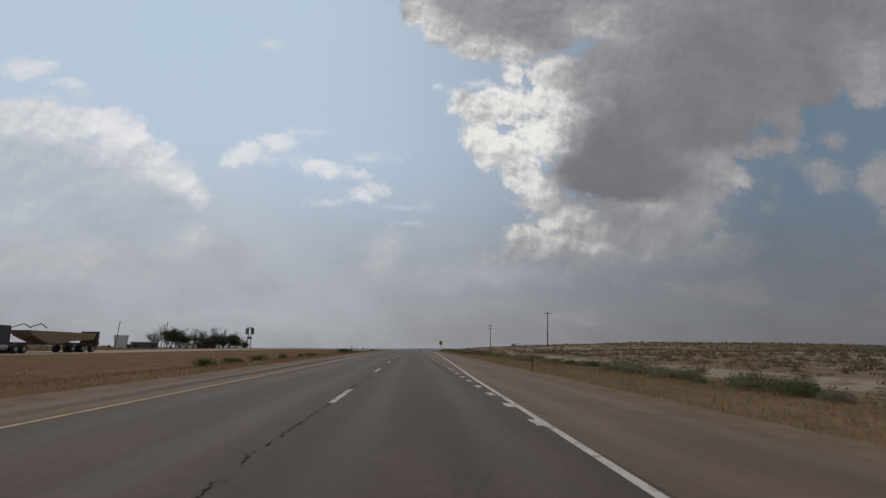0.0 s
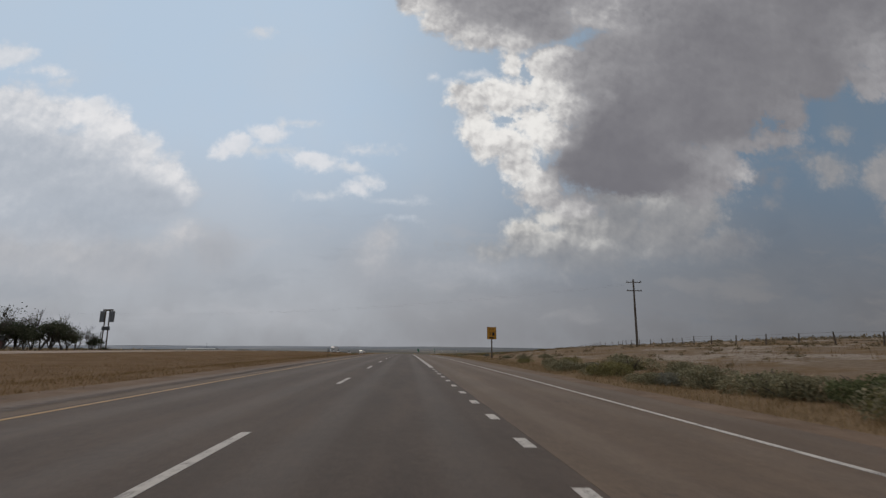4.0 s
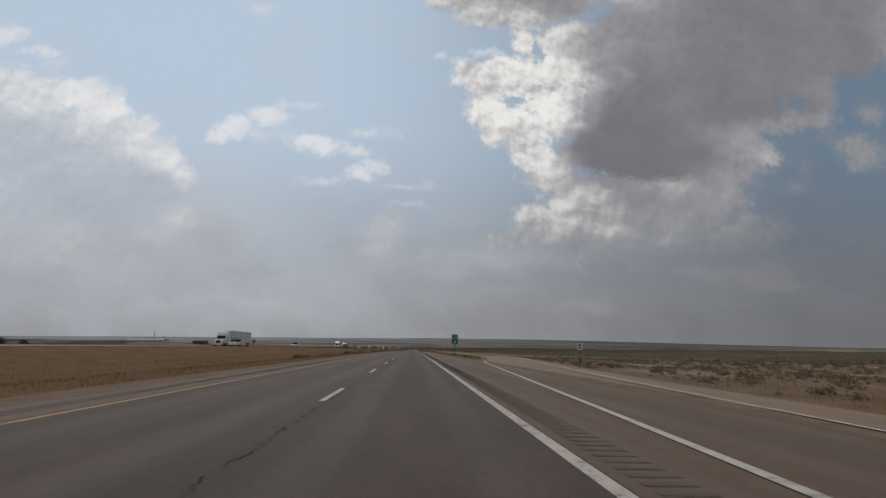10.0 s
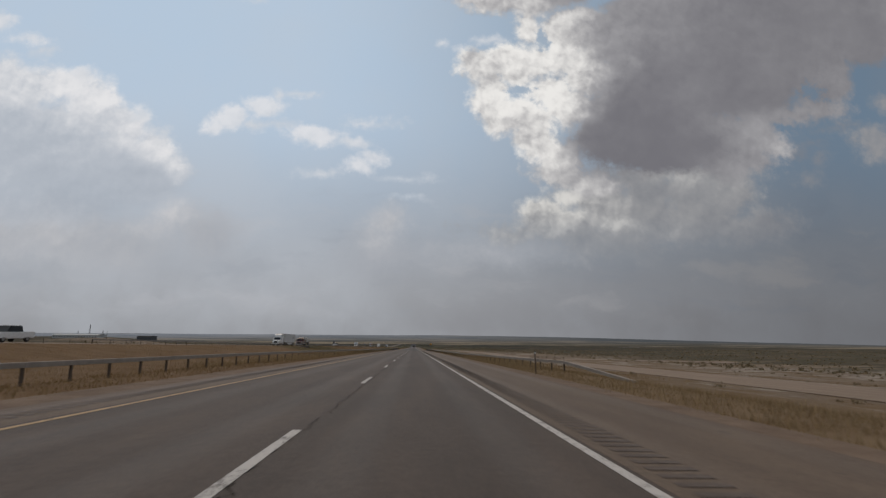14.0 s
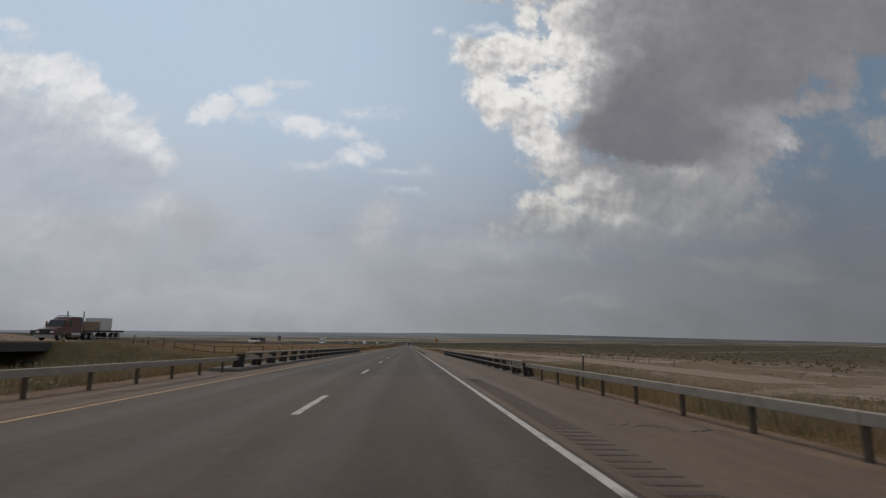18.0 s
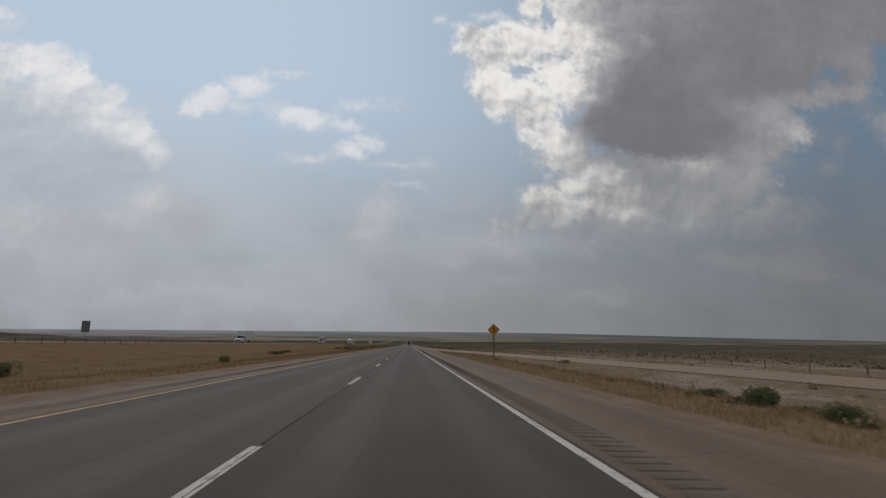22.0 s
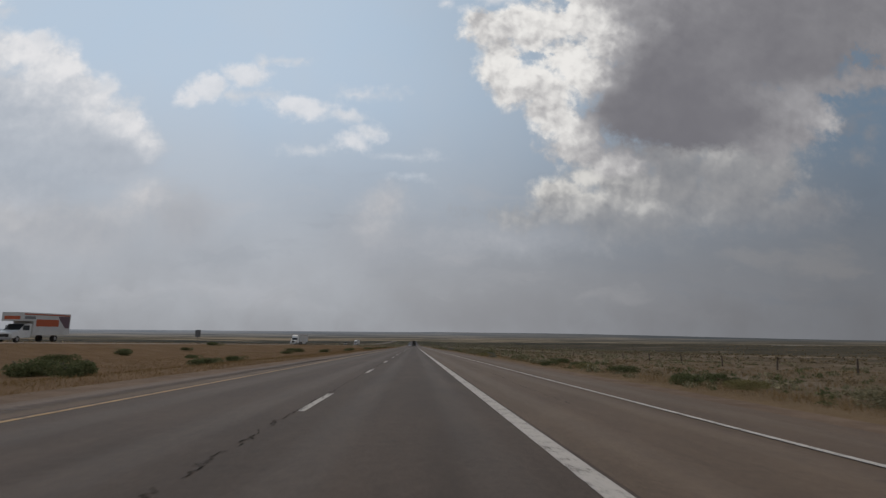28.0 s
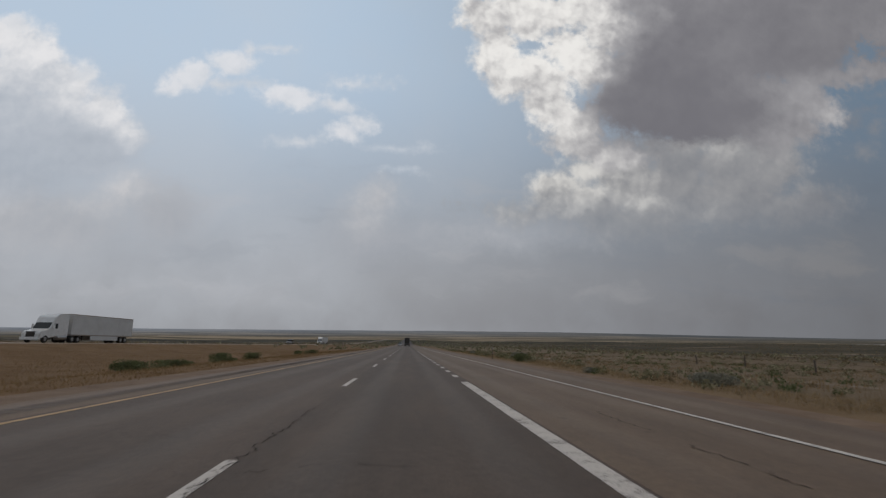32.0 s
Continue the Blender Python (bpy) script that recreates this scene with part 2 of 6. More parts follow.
    def lay(col, lobes, dim, mid, bright, opacity, rough=0.035, edge=0.014, bumps=1.2, blend=0.012, swell=0.012):
        deep, tone = cloud(lobes, blend)
        a = plus(plus(n.math("ADD", deep, swell), puff, rough * 1.3), crumbs, rough * 0.9)
        a = n.step(a, -edge, n.math("MULTIPLY_ADD", tone, -edge * 0.8, edge * 1.9))
        t = plus(plus(tone, relief, n.math("MULTIPLY", tone, bumps)), n.math("ADD", mottle, n.math("MULTIPLY", n.math("MULTIPLY", crumbs, tone), 0.9)), 0.36)
        body = n.mix(n.step(t, -0.05, 0.6), dim, mid)
        body = n.mix(n.step(t, 0.42, 1.12), body, bright)
        return n.mix(n.math("MULTIPLY", a, opacity), col, body)

    # hazy cumulus on the left, brightest along its upper edge, and the faint tier beneath
    col = lay(col, SHELF, srgb(152, 157, 166), srgb(176, 178, 183), srgb(214, 212, 213), 0.9, 0.03, 0.03, 0.8, 0.03, 0.008)
    col = lay(col, LEFT, srgb(154, 162, 173), srgb(180, 186, 195), srgb(230, 229, 230), n.step(v, 0.16, 0.34, 0.6, 0.95), 0.03, 0.016, 0.9, 0.04, 0.006)
    # small fair-weather puffs
    col = lay(col, PUFFS + WISPS, srgb(186, 196, 208), srgb(204, 208, 214), srgb(226, 226, 229), 0.85, 0.022, 0.010, 1.2, 0.006, 0.0)
    # lower bank on the right, melting into the haze beneath
    col = lay(col, STRAYS, srgb(112, 119, 130), srgb(142, 141, 143), srgb(176, 170, 166), 0.75, 0.034, 0.016, 1.0, 0.01, -0.004)
    col = lay(col, BANK, srgb(116, 119, 126), srgb(150, 150, 152), srgb(214, 212, 208), n.step(v, 0.14, 0.27, 0.3, 0.97), 0.036, 0.015, 1.9, 0.02, 0.006)
    # the great cloud, dark beneath and bright along its sunlit crest
    gap = None
    for cx, cy, rx, ry in GAPS:
        q = n.vec("MULTIPLY_ADD", p, (1 / rx, 1 / ry, 0), (-cx / rx, -cy / ry, 0))
        g = n.step(plus(plus(n.vec("LENGTH", q), puff, 1.6), crumbs, 2.2), 1.3, 0.5, 0.0, 0.85)
        gap = g if gap is None else n.math("MAXIMUM", gap, g)
    col = lay(col, CREST + CORE + CROWN, n.mix(n.step(u, 0.5, 1.0), srgb(112, 111, 117), srgb(116, 115, 120)), srgb(158, 157, 160), srgb(234, 232, 229), n.math("SUBTRACT", 1.0, gap), 0.034, 0.011, 1.5, 0.02, 0.004)
    # the rest of the sky, behind the road traveller
    plain = n.mix(n.step(n.noise(d, 3.0, 6, 0.6), 0.4, 0.62), srgb(150, 165, 180), srgb(176, 176, 178))
    col = n.mix(n.step(dy, 0.3, 0.5), plain, col)
    e = n.t.nodes.new("ShaderNodeEmission")
    n.put(e.inputs["Color"], col)
    n.t.links.new(e.outputs[0], n.out.inputs["Surface"])
    n.mat.cycles.emission_sampling = "NONE"
    return n.mat


def build_sky():
    """A wide far wall of sky ahead that bends back all round the place."""
    bm = bmesh.new()
    rings, segs = 24, 144
    grid = []
    for i in range(rings + 1):
        el = radians(-3 + 58 * i / rings)
        row = []
        for k in range(segs):
            az = 2 * math.pi * k / segs
            d = Vector((math.cos(el) * math.sin(az), math.cos(el) * math.cos(az), math.sin(el)))
            row.append(bm.verts.new(d * min(7000.0, 4348.0 / max(d.dot(SKY_AHEAD), 0.1))))
        grid.append(row)
    for i in range(rings):
        for k in range(segs):
            f = bm.faces.new((grid[i][k], grid[i][(k + 1) % segs], grid[i + 1][(k + 1) % segs], grid[i + 1][k]))
            f.smooth = True
    me = bpy.data.meshes.new("backdrop")
    bm.to_mesh(me)
    bm.free()
    me.materials.append(sky_material())
    ob = tagged(new("backdrop", me), "hazy blue sky with grey and white cumulus clouds", "sky", kind="structure")
    ob.location = SKY_C


build_sky()

# ---- lie of the land ----
NOD_Y = [-400, 0, 70, 140, 210, 280, 350, 420, 490, 560, 630, 700, 770, 840, 910, 980, 1050, 1120, 1190, 1400, 1600, 1900, 2300, 2800, 3500, 4300, 4900]
NOD_S = [0.13, 0.13, 0.02, -0.46, -1.05, -1.59, -2.01, -2.31, -2.5, -2.6, -2.64, -2.66, -2.66, -2.64, -2.6, -2.55, -2.52, -2.57, -2.55, -2.2, -1.6, -0.9, -0.3, 0.2, 1.0, 1.2, 1.2]
_gy = np.arange(-400, 4901, 1.0)
_gs = np.interp(_gy, NOD_Y, NOD_S) / 100
_gz = np.concatenate([[0], np.cumsum((_gs[1:] + _gs[:-1]) / 2)])
_gz -= _gz[400]
FALL = 0.018          # cross fall of the carriageway


def grade(y):
    """Height of the carriageway's middle line."""
    return np.interp(y, _gy, _gz)


def smooth(a, b, v):
    t = np.clip((v - a) / (b - a), 0, 1)
    return t * t * (3 - 2 * t)


def opp_off(y):
    return np.interp(y, [0, 100, 250, 450, 700, 800, 1200, 1600], [-0.1, 0.0, 0.5, 1.2, 1.4, 1.2, 1.0, 0.0])


OFF_Y = [-60, 300, 330, 345, 360, 375, 400, 425, 450, 480, 520, 560, 600, 640, 672]
OFF_X = [6, 6, 6.3, 7.0, 7.8, 9.0, 12.4, 16.3, 19.8, 23.6, 26.3, 29, 33, 38, 43]
OFF_Z = [0, 0, 0, 0, -0.05, -0.1, -0.3, -0.45, -0.6, -0.8, -1.0, -1.3, -1.7, -2.2, -2.6]
ON_Y = [690, 712, 735, 765, 800, 830, 865, 880, 893, 909, 930, 960, 1400]
ON_X = [45, 39, 33.5, 29.5, 26, 22.5, 16.8, 14.0, 11.5, 9.3, 7.9, 6.5, 6]
ON_Z = [-2.6, -1.8, -1.0, -0.7, -0.5, -0.4, -0.2, -0.1, -0.02, 0, 0, 0, 0]
Y_T = [-60, 60, 109, 150, 209, 253, 300, 350, 420, 500, 600, 680, 760, 850, 900, 1000, 1300]
R14 = [-.3, -.3, 0, .1, .2, .0, -.2, -.3, -.35, -.6, -1.1, -1.5, -1.0, -.9, -.5, -.4, -.4]
R32 = [.2, .15, .3, 1.3, 1.6, .8, .3, -.2, -1, -1.5, -2.2, -2.5, -1.2, -1, -.8, -.8, -.8]
R60 = [.4, .5, .8, 2.0, 2.6, 2.6, 2.7, 1.6, -1, -2, -3, -3, -2, -2, -1.8, -1.5, -1.5]
R120 = [.6, .7, 1.1, 2.3, 4, 5.0, 5.0, 2, -1, -3, -4, -4, -3, -3, -2.5, -2, -2]
PAVE_L = -5.9


def pave_right(y):
    """Right edge of the pavement beside the through lanes."""
    return np.interp(y, [-60, 0, 60, 120, 210, 300, 345, 400, 440, 500, 860, 900, 930, 1300, 1500], [7.6, 7.6, 7.9, 8.9, 9.9, 9.9, 9.9, 9.0, 7.6, 7.4, 6.8, 8.5, 9.9, 9.9, 7.6])


def wave(x, y, s, k):
    return np.sin(x / s + 1.3 * k + 1.7 * np.sin(y / (1.7 * s) + k)) * np.cos(y / s * 0.83 + 2.1 * k + 1.1 * np.sin(x / (1.3 * s)))


def height(x, y):
    """Ground height at arrays x, y."""
    x, y = np.asarray(x, float), np.asarray(y, float)
    r = np.hypot(x, y - 565)
    base = grade(y)
    # right of the road
    q10 = np.full_like(x, -0.25)
    v14, v32, v60, v120 = (np.interp(y, Y_T, t) for t in (R14, R32, R60, R120))
    off = np.where(x < 14, q10 + (v14 - q10) * smooth(10, 14, x),
          np.where(x < 32, v14 + (v32 - v14) * smooth(14, 32, x),
          np.where(x < 60, v32 + (v60 - v32) * smooth(32, 60, x),
          np.where(x < 120, v60 + (v120 - v60) * smooth(60, 120, x), v120 * (1 - smooth(150, 500, x))))))
    # median and beyond on the left
    o = opp_off(y)
    left = np.where(x > -14, 0.1 - 0.45 * smooth(-7, -14, x),
           np.where(x > -40, -0.35 + (o - 0.05 + 0.35) * smooth(-24, -40, x),
           o - 0.05 - 0.35 * smooth(-53, -62, x) * (1 - smooth(-150, -400, x)) - (o - 0.05) * smooth(-150, -500, x)))
    off = np.where(x < 0, left, off)
    # broad swells and small humps away from the pavement
    away = smooth(12, 40, np.abs(x)) * (1 - smooth(-40, -35, x) * smooth(-33, -37, x))
    off = off + away * 0.16 * wave(x, y, 7.0, 1) * smooth(5, 14, np.minimum(np.abs(x), np.abs(x + 46)))
    off = off + smooth(60, 260, np.abs(x)) * (1.1 * wave(x, y, 60.0, 2) + 2.4 * wave(x, y, 230.0, 3))
    # low ridge on the left of the valley
    off = off + (11.5 + 4.0 * smooth(-480, -550, x)) * np.exp(-((y - 1430) / 85) ** 2) * smooth(-330, -480, x) * (1 - smooth(-900, -1400, x))
    # rise that carries the sheds on the left
    off = off + 10.5 * np.exp(-((x + 325) / 95) ** 2 - ((y - 1056) / 80) ** 2)
    # the crossing road's cutting
    yc = 682 + 0.06 * (x + 20)
    deep = 5.6 * (1 - smooth(90, 300, np.abs(x + 20))) * (1 - 0.52 * smooth(12, 44, x))
    cut = -deep * (1 - smooth(9.5, 21, np.abs(y - yc)))
    off = np.where(np.abs(y - yc) < 40, np.minimum(off, off * 0.15 + cut) * (np.abs(y - yc) < 21) + off * (np.abs(y - yc) >= 21), off)
    # ramps
    for ys, xs, zs in ((OFF_Y, OFF_X, OFF_Z), (ON_Y, ON_X, ON_Z)):
        inside = (y > ys[0] - 3) & (y < ys[-1] + 3)
        c = np.interp(y, ys, xs)
        w = (1 - smooth(5.2, 11, np.abs(x - c))) * inside
        off = off + (np.interp(y, ys, zs) - FALL * np.minimum(c, 9) - FALL * 0.6 * np.clip(x - c, -7, 7) - 0.055 - off) * w
    # carriageways
    near = (np.abs(y - yc) > 17)
    w = (1 - smooth(0.0, 2.2, np.maximum(PAVE_L - x, x - pave_right(y)))) * near
    off = off + (-FALL * np.clip(x, -8, 11) - 0.10 - off) * w
    w = (1 - smooth(6.3, 9.5, np.abs(x + 46))) * near
    off = off + (o - 0.10 - off) * w
    z = base + off
    return z + (-20.0 - 36.0 * smooth(600, 3000, x) - z) * smooth(1700, 4100, r)


def ground_z(x, y):
    return float(height(np.array([float(x)]), np.array([float(y)]))[0])


def road_z(x, y):
    return float(grade(y)) - FALL * x


# ---- mesh helpers ----
def part(name, bm, mat, parent=None, label=""):
    me = bpy.data.meshes.new(name)
    bm.to_mesh(me)
    bm.free()
    me.materials.append(mat)
    ob = new(name, me)
    if parent:
        ob.parent = parent
    if label:
        ob["label"] = label
    return ob


def group_of(name, at, label, category, group="", turn=0.0):
    ob = new(name)
    ob.empty_display_size = 0.3
    ob.matrix_basis = pose(*at, 0, 0, turn)
    return tagged(ob, label, category, group)


def box(bm, x0, x1, y0, y1, z0, z1, bevel=0.0, m=None):
    g = bmesh.ops.create_cube(bm, size=1.0)
    vs = g["verts"]
    bmesh.ops.transform(bm, verts=vs, matrix=Matrix.LocRotScale(((x0 + x1) / 2, (y0 + y1) / 2, (z0 + z1) / 2), None, (x1 - x0, y1 - y0, z1 - z0)))
    if bevel:
        es = list({e for vv in vs for e in vv.link_edges})
        r = bmesh.ops.bevel(bm, geom=es, offset=bevel, segments=2, affect="EDGES", profile=0.6)
        vs = list({vv for f in r["faces"] for vv in f.verts} | {vv for vv in vs if vv.is_valid})
    if m is not None:
        bmesh.ops.transform(bm, verts=vs, matrix=m)
    return vs


def tube(bm, a, b, r0, r1=None, segs=10):
    a, b = Vector(a), Vector(b)
    r1 = r0 if r1 is None else r1
    m = Matrix.Translation((a + b) / 2) @ (b - a).to_track_quat("Z", "Y").to_matrix().to_4x4()
    return bmesh.ops.create_cone(bm, cap_ends=True, segments=segs, radius1=r0, radius2=r1, depth=(b - a).length, matrix=m)["verts"]


def slab(bm, pts, y0, y1, axis="y"):
    """A prism: outline pts in (x, z), from y0 to y1; with axis 'x' the outline is in (y, z)."""
    mk = (lambda p, t: (p[0], t, p[1])) if axis == "y" else (lambda p, t: (t, p[0], p[1]))
    a = [bm.verts.new(mk(p, y0)) for p in pts]
    b = [bm.verts.new(mk(p, y1)) for p in pts]
    k = len(pts)
    fs = [bm.faces.new(a), bm.faces.new(b[::-1])]
    fs += [bm.faces.new((a[i], b[i], b[(i + 1) % k], a[(i + 1) % k])) for i in range(k)]
    bmesh.ops.recalc_face_normals(bm, faces=fs)
    return a + b


def from_arrays(name, verts, faces, mat, smooth_faces=False):
    """A mesh from arrays of equal-sized faces, quickly."""
    verts, faces = np.asarray(verts, np.float32), np.asarray(faces, np.int32)
    me = bpy.data.meshes.new(name)
    k = faces.shape[1]
    me.vertices.add(len(verts))
    me.vertices.foreach_set("co", verts.ravel())
    me.loops.add(faces.size)
    me.loops.foreach_set("vertex_index", faces.ravel())
    me.polygons.add(len(faces))
    me.polygons.foreach_set("loop_start", np.arange(0, faces.size, k, dtype=np.int32))
    me.polygons.foreach_set("use_smooth", np.full(len(faces), smooth_faces))
    me.update(calc_edges=True)
    me.validate()
    me.materials.append(mat)
    return new(name, me)


# ---- materials of the place ----
def asphalt_material(name, lo, hi, tint):
    n = Net(name)
    p = n.place()
    x, y, z = n.split(p)
    run = n.join(n.math("MULTIPLY", x, 1.0), n.math("MULTIPLY", y, 0.06), 0.0)
    streak = n.noise(run, 1.1, 5, 0.6)
    blot = n.noise(p, 0.23, 5, 0.6)
    grit = n.noise(p, 60.0, 3, 0.7)
    stone = n.noise(p, 260.0, 2, 0.6)
    # polished wheel tracks in the lane and a darker oil strip between them
    lane = n.math("PINGPONG", n.math("ADD", x, 3.66), 1.83)
    track = n.math("MULTIPLY", n.step(lane, 0.35, 0.85), n.step(lane, 1.45, 0.95))
    f = n.math("ADD", n.math("MULTIPLY", streak, 0.62), n.math("MULTIPLY", blot, 0.28))
    f = n.math("ADD", f, n.math("MULTIPLY", n.math("SUBTRACT", grit, 0.5), 0.7))
    f = n.math("ADD", f, n.math("MULTIPLY", n.math("SUBTRACT", n.noise(p, 7.0, 5, 0.7), 0.5), 0.6))
    f = n.math("ADD", f, n.math("MULTIPLY", n.math("SUBTRACT", n.noise(p, 22.0, 4, 0.75), 0.5), 0.9))
    f = n.math("ADD", f, n.math("MULTIPLY", n.math("SUBTRACT", stone, 0.5), 0.35))
    f = n.math("ADD", f, n.math("MULTIPLY", track, 0.03))
    f = n.math("ADD", f, n.step(x, -0.1, 0.1, 0.06, -0.05))
    f = n.math("ADD", f, n.math("MULTIPLY", n.math("SUBTRACT", n.noise(n.join(x, n.math("MULTIPLY", y, 0.22), 0.0), 1.3, 6, 0.62), 0.5), 0.6))
    col = n.mix(n.step(f, 0.15, 0.85), lo, hi)
    col = n.mix(n.step(n.noise(n.join(x, n.math("MULTIPLY", y, 0.15), 0.0), 0.7, 4, 0.6), 0.55, 0.8, 0.0, 0.35), col, tint)
    # tar drips and oil spots
    spot = n.math("MULTIPLY", n.step(n.noise(p, 2.1, 3, 0.5), 0.70, 0.76, 0.0, 0.45), n.step(n.noise(p, 0.11, 3, 0.5), 0.48, 0.6))
    col = n.mix(spot, col, (0.022, 0.018, 0.016, 1))
    n.bump(n.math("ADD", grit, stone), 0.35, 0.004)
    return n.finish(col, n.step(track, 0, 1, 0.80, 0.72), spec=0.5)


M_ROAD = asphalt_material("old_asphalt", (0.04121, 0.02821, 0.02064, 1), (0.08947, 0.06267, 0.04658, 1), (0.1057, 0.0698, 0.04725, 1))
M_NEW = asphalt_material("fresh_asphalt", (0.02755, 0.02143, 0.01717, 1), (0.05875, 0.0471, 0.03786, 1), (0.0661, 0.04955, 0.03786, 1))
M_SHOULDER = asphalt_material("shoulder_asphalt", (0.08028, 0.05332, 0.03435, 1), (0.1511, 0.1056, 0.07016, 1), (0.1703, 0.1163, 0.07236, 1))
M_RAMP = asphalt_material("ramp_asphalt", (0.168, 0.116, 0.076, 1), (0.265, 0.191, 0.129, 1), (0.277, 0.197, 0.128, 1))


def gravel_material():
    n = Net("gravel")
    p = n.place()
    f = n.math("ADD", n.math("MULTIPLY", n.noise(p, 1.1, 5, 0.6), 0.6), n.math("MULTIPLY", n.noise(p, 22.0, 4, 0.7), 0.5))
    col = n.mix(n.step(f, 0.3, 0.8), (0.1113, 0.078, 0.0561, 1), (0.2279, 0.1677, 0.1246, 1))
    n.bump(n.noise(p, 40.0, 3, 0.7), 0.6, 0.02)
    return n.finish(col, 0.92, spec=0.1)


M_GRAVEL = gravel_material()


def line_material(name, col):
    n = Net(name)
    p = n.place()
    worn = n.math("ADD", n.math("MULTIPLY", n.noise(p, 3.0, 6, 0.75), 0.6), n.math("MULTIPLY", n.noise(p, 30.0, 4, 0.75), 0.5))
    c = n.mix(n.step(worn, 0.55, 0.68, 0.0, 0.9), col, (0.09, 0.08, 0.075, 1))
    return n.finish(c, 0.75, spec=0.2)


M_WHITE = line_material("white_line_paint", (0.49, 0.465, 0.435, 1))
M_YELLOW = line_material("yellow_line_paint", (0.43, 0.295, 0.160, 1))


def ground_material():
    n = Net("prairie_soil")
    p = n.place()
    x, y, z = n.split(p)
    far = n.step(n.math("ABSOLUTE", n.math("ADD", x, 12.0)), 60.0, 150.0)
    far = n.math("MAXIMUM", far, n.step(y, 1350.0, 1700.0))
    big = n.noise(p, 0.035, 5, 0.6)
    mid = n.noise(p, 0.35, 5, 0.65)
    fine = n.noise(p, 3.2, 5, 0.7)
    olive = n.math("MULTIPLY", n.step(x, 9.0, 16.0), n.step(y, 860.0, 920.0, 0.0, 0.7))
    grass = n.mix(n.step(mid, 0.3, 0.7), (0.142, 0.091, 0.050, 1), (0.194, 0.126, 0.071, 1))
    grass = n.mix(n.step(fine, 0.45, 0.8, 0.0, 0.35), grass, (0.110, 0.073, 0.038, 1))
    verge = n.step(x, 5.0, 8.0)
    grass = n.mix(n.math("MULTIPLY", verge, 0.8), grass, n.mix(n.step(mid, 0.3, 0.7), (0.165, 0.114, 0.066, 1), (0.232, 0.166, 0.100, 1)))
    grass = n.mix(olive, grass, n.mix(mid, (0.098, 0.080, 0.053, 1), (0.155, 0.126, 0.086, 1)))
    stony = n.math("MULTIPLY", n.step(x, 9.5, 12.5), n.math("MULTIPLY", n.step(y, 660.0, 700.0), n.step(y, 960.0, 880.0)))
    grass = n.mix(n.math("MULTIPLY", stony, n.step(mid, 0.3, 0.65, 0.35, 0.9)), grass, n.mix(fine, (0.140, 0.105, 0.073, 1), (0.245, 0.192, 0.142, 1)))
    gore = n.math("MULTIPLY", n.step(x, 5.0, 6.5), n.math("MULTIPLY", n.step(y, 366.0, 376.0), n.step(y, 452.0, 438.0)))
    grass = n.mix(n.math("MULTIPLY", gore, n.math("MULTIPLY", n.step(x, 20.0, 15.0), 0.85)), grass, n.mix(fine, (0.135, 0.100, 0.070, 1), (0.225, 0.172, 0.125, 1)))
    damp = n.math("MULTIPLY", n.step(x, -5.0, -7.0), n.math("MULTIPLY", n.step(y, 628.0, 650.0), n.step(y, 716.0, 702.0)))
    grass = n.mix(n.math("MULTIPLY", damp, 0.85), grass, n.mix(mid, (0.050, 0.050, 0.025, 1), (0.090, 0.080, 0.044, 1)))
    dirt = n.mix(n.step(fine, 0.3, 0.7), (0.150, 0.114, 0.084, 1), (0.235, 0.185, 0.140, 1))
    white = n.mix(n.step(fine, 0.3, 0.7), (0.22, 0.185, 0.148, 1), (0.37, 0.325, 0.28, 1))
    # bare soil and pale alkali show more on the right of the road
    right = n.math("MULTIPLY", n.step(x, 11.0, 22.0), n.step(y, 905.0, 850.0, 0.35, 1.0))
    bare = n.math("MULTIPLY", n.step(n.math("ADD", mid, n.math("MULTIPLY", big, 0.4)), 0.60, 0.78), n.math("ADD", n.math("MULTIPLY", right, 0.8), 0.15))
    near = n.mix(bare, grass, dirt)
    alk = n.math("MULTIPLY", n.step(n.noise(n.vec("MULTIPLY", p, (1.0, 0.35, 0)), 0.12, 6, 0.65), 0.51, 0.60), right)
    alk = n.math("MULTIPLY", alk, n.step(n.math("ADD", n.math("MULTIPLY", fine, 0.5), n.math("MULTIPLY", n.noise(p, 1.1, 5, 0.65), 0.5)), 0.42, 0.5))
    near = n.mix(alk, near, white)
    bend = n.math("MULTIPLY_ADD", n.noise(p, 0.09, 4, 0.6), 7.0, n.math("SUBTRACT", x, 3.5))
    wash = n.math("MULTIPLY", n.math("MULTIPLY", n.step(bend, 16.0, 17.5), n.step(bend, 22.0, 20.5)), n.math("MULTIPLY", n.step(y, 116.0, 96.0), n.step(mid, 0.34, 0.5)))
    near = n.mix(wash, near, white)
    crag = n.vec("LENGTH", n.vec("MULTIPLY_ADD", p, (1 / 60.0, 1 / 75.0, 0), (-100 / 60.0, -570 / 75.0, 0)))
    crag = n.math("MULTIPLY", n.step(crag, 1.0, 0.6), n.step(n.noise(n.vec("MULTIPLY", p, (0.5, 1.0, 0)), 0.16, 5, 0.7), 0.47, 0.56))
    sage = n.mix(n.step(mid, 0.32, 0.7), (0.064, 0.058, 0.039, 1), (0.106, 0.091, 0.063, 1))
    sage = n.mix(n.step(big, 0.45, 0.66, 0.0, 0.75), sage, (0.135, 0.104, 0.074, 1))
    strip = n.noise(n.vec("MULTIPLY", p, (0.35, 1.0, 0)), 0.012, 5, 0.62)
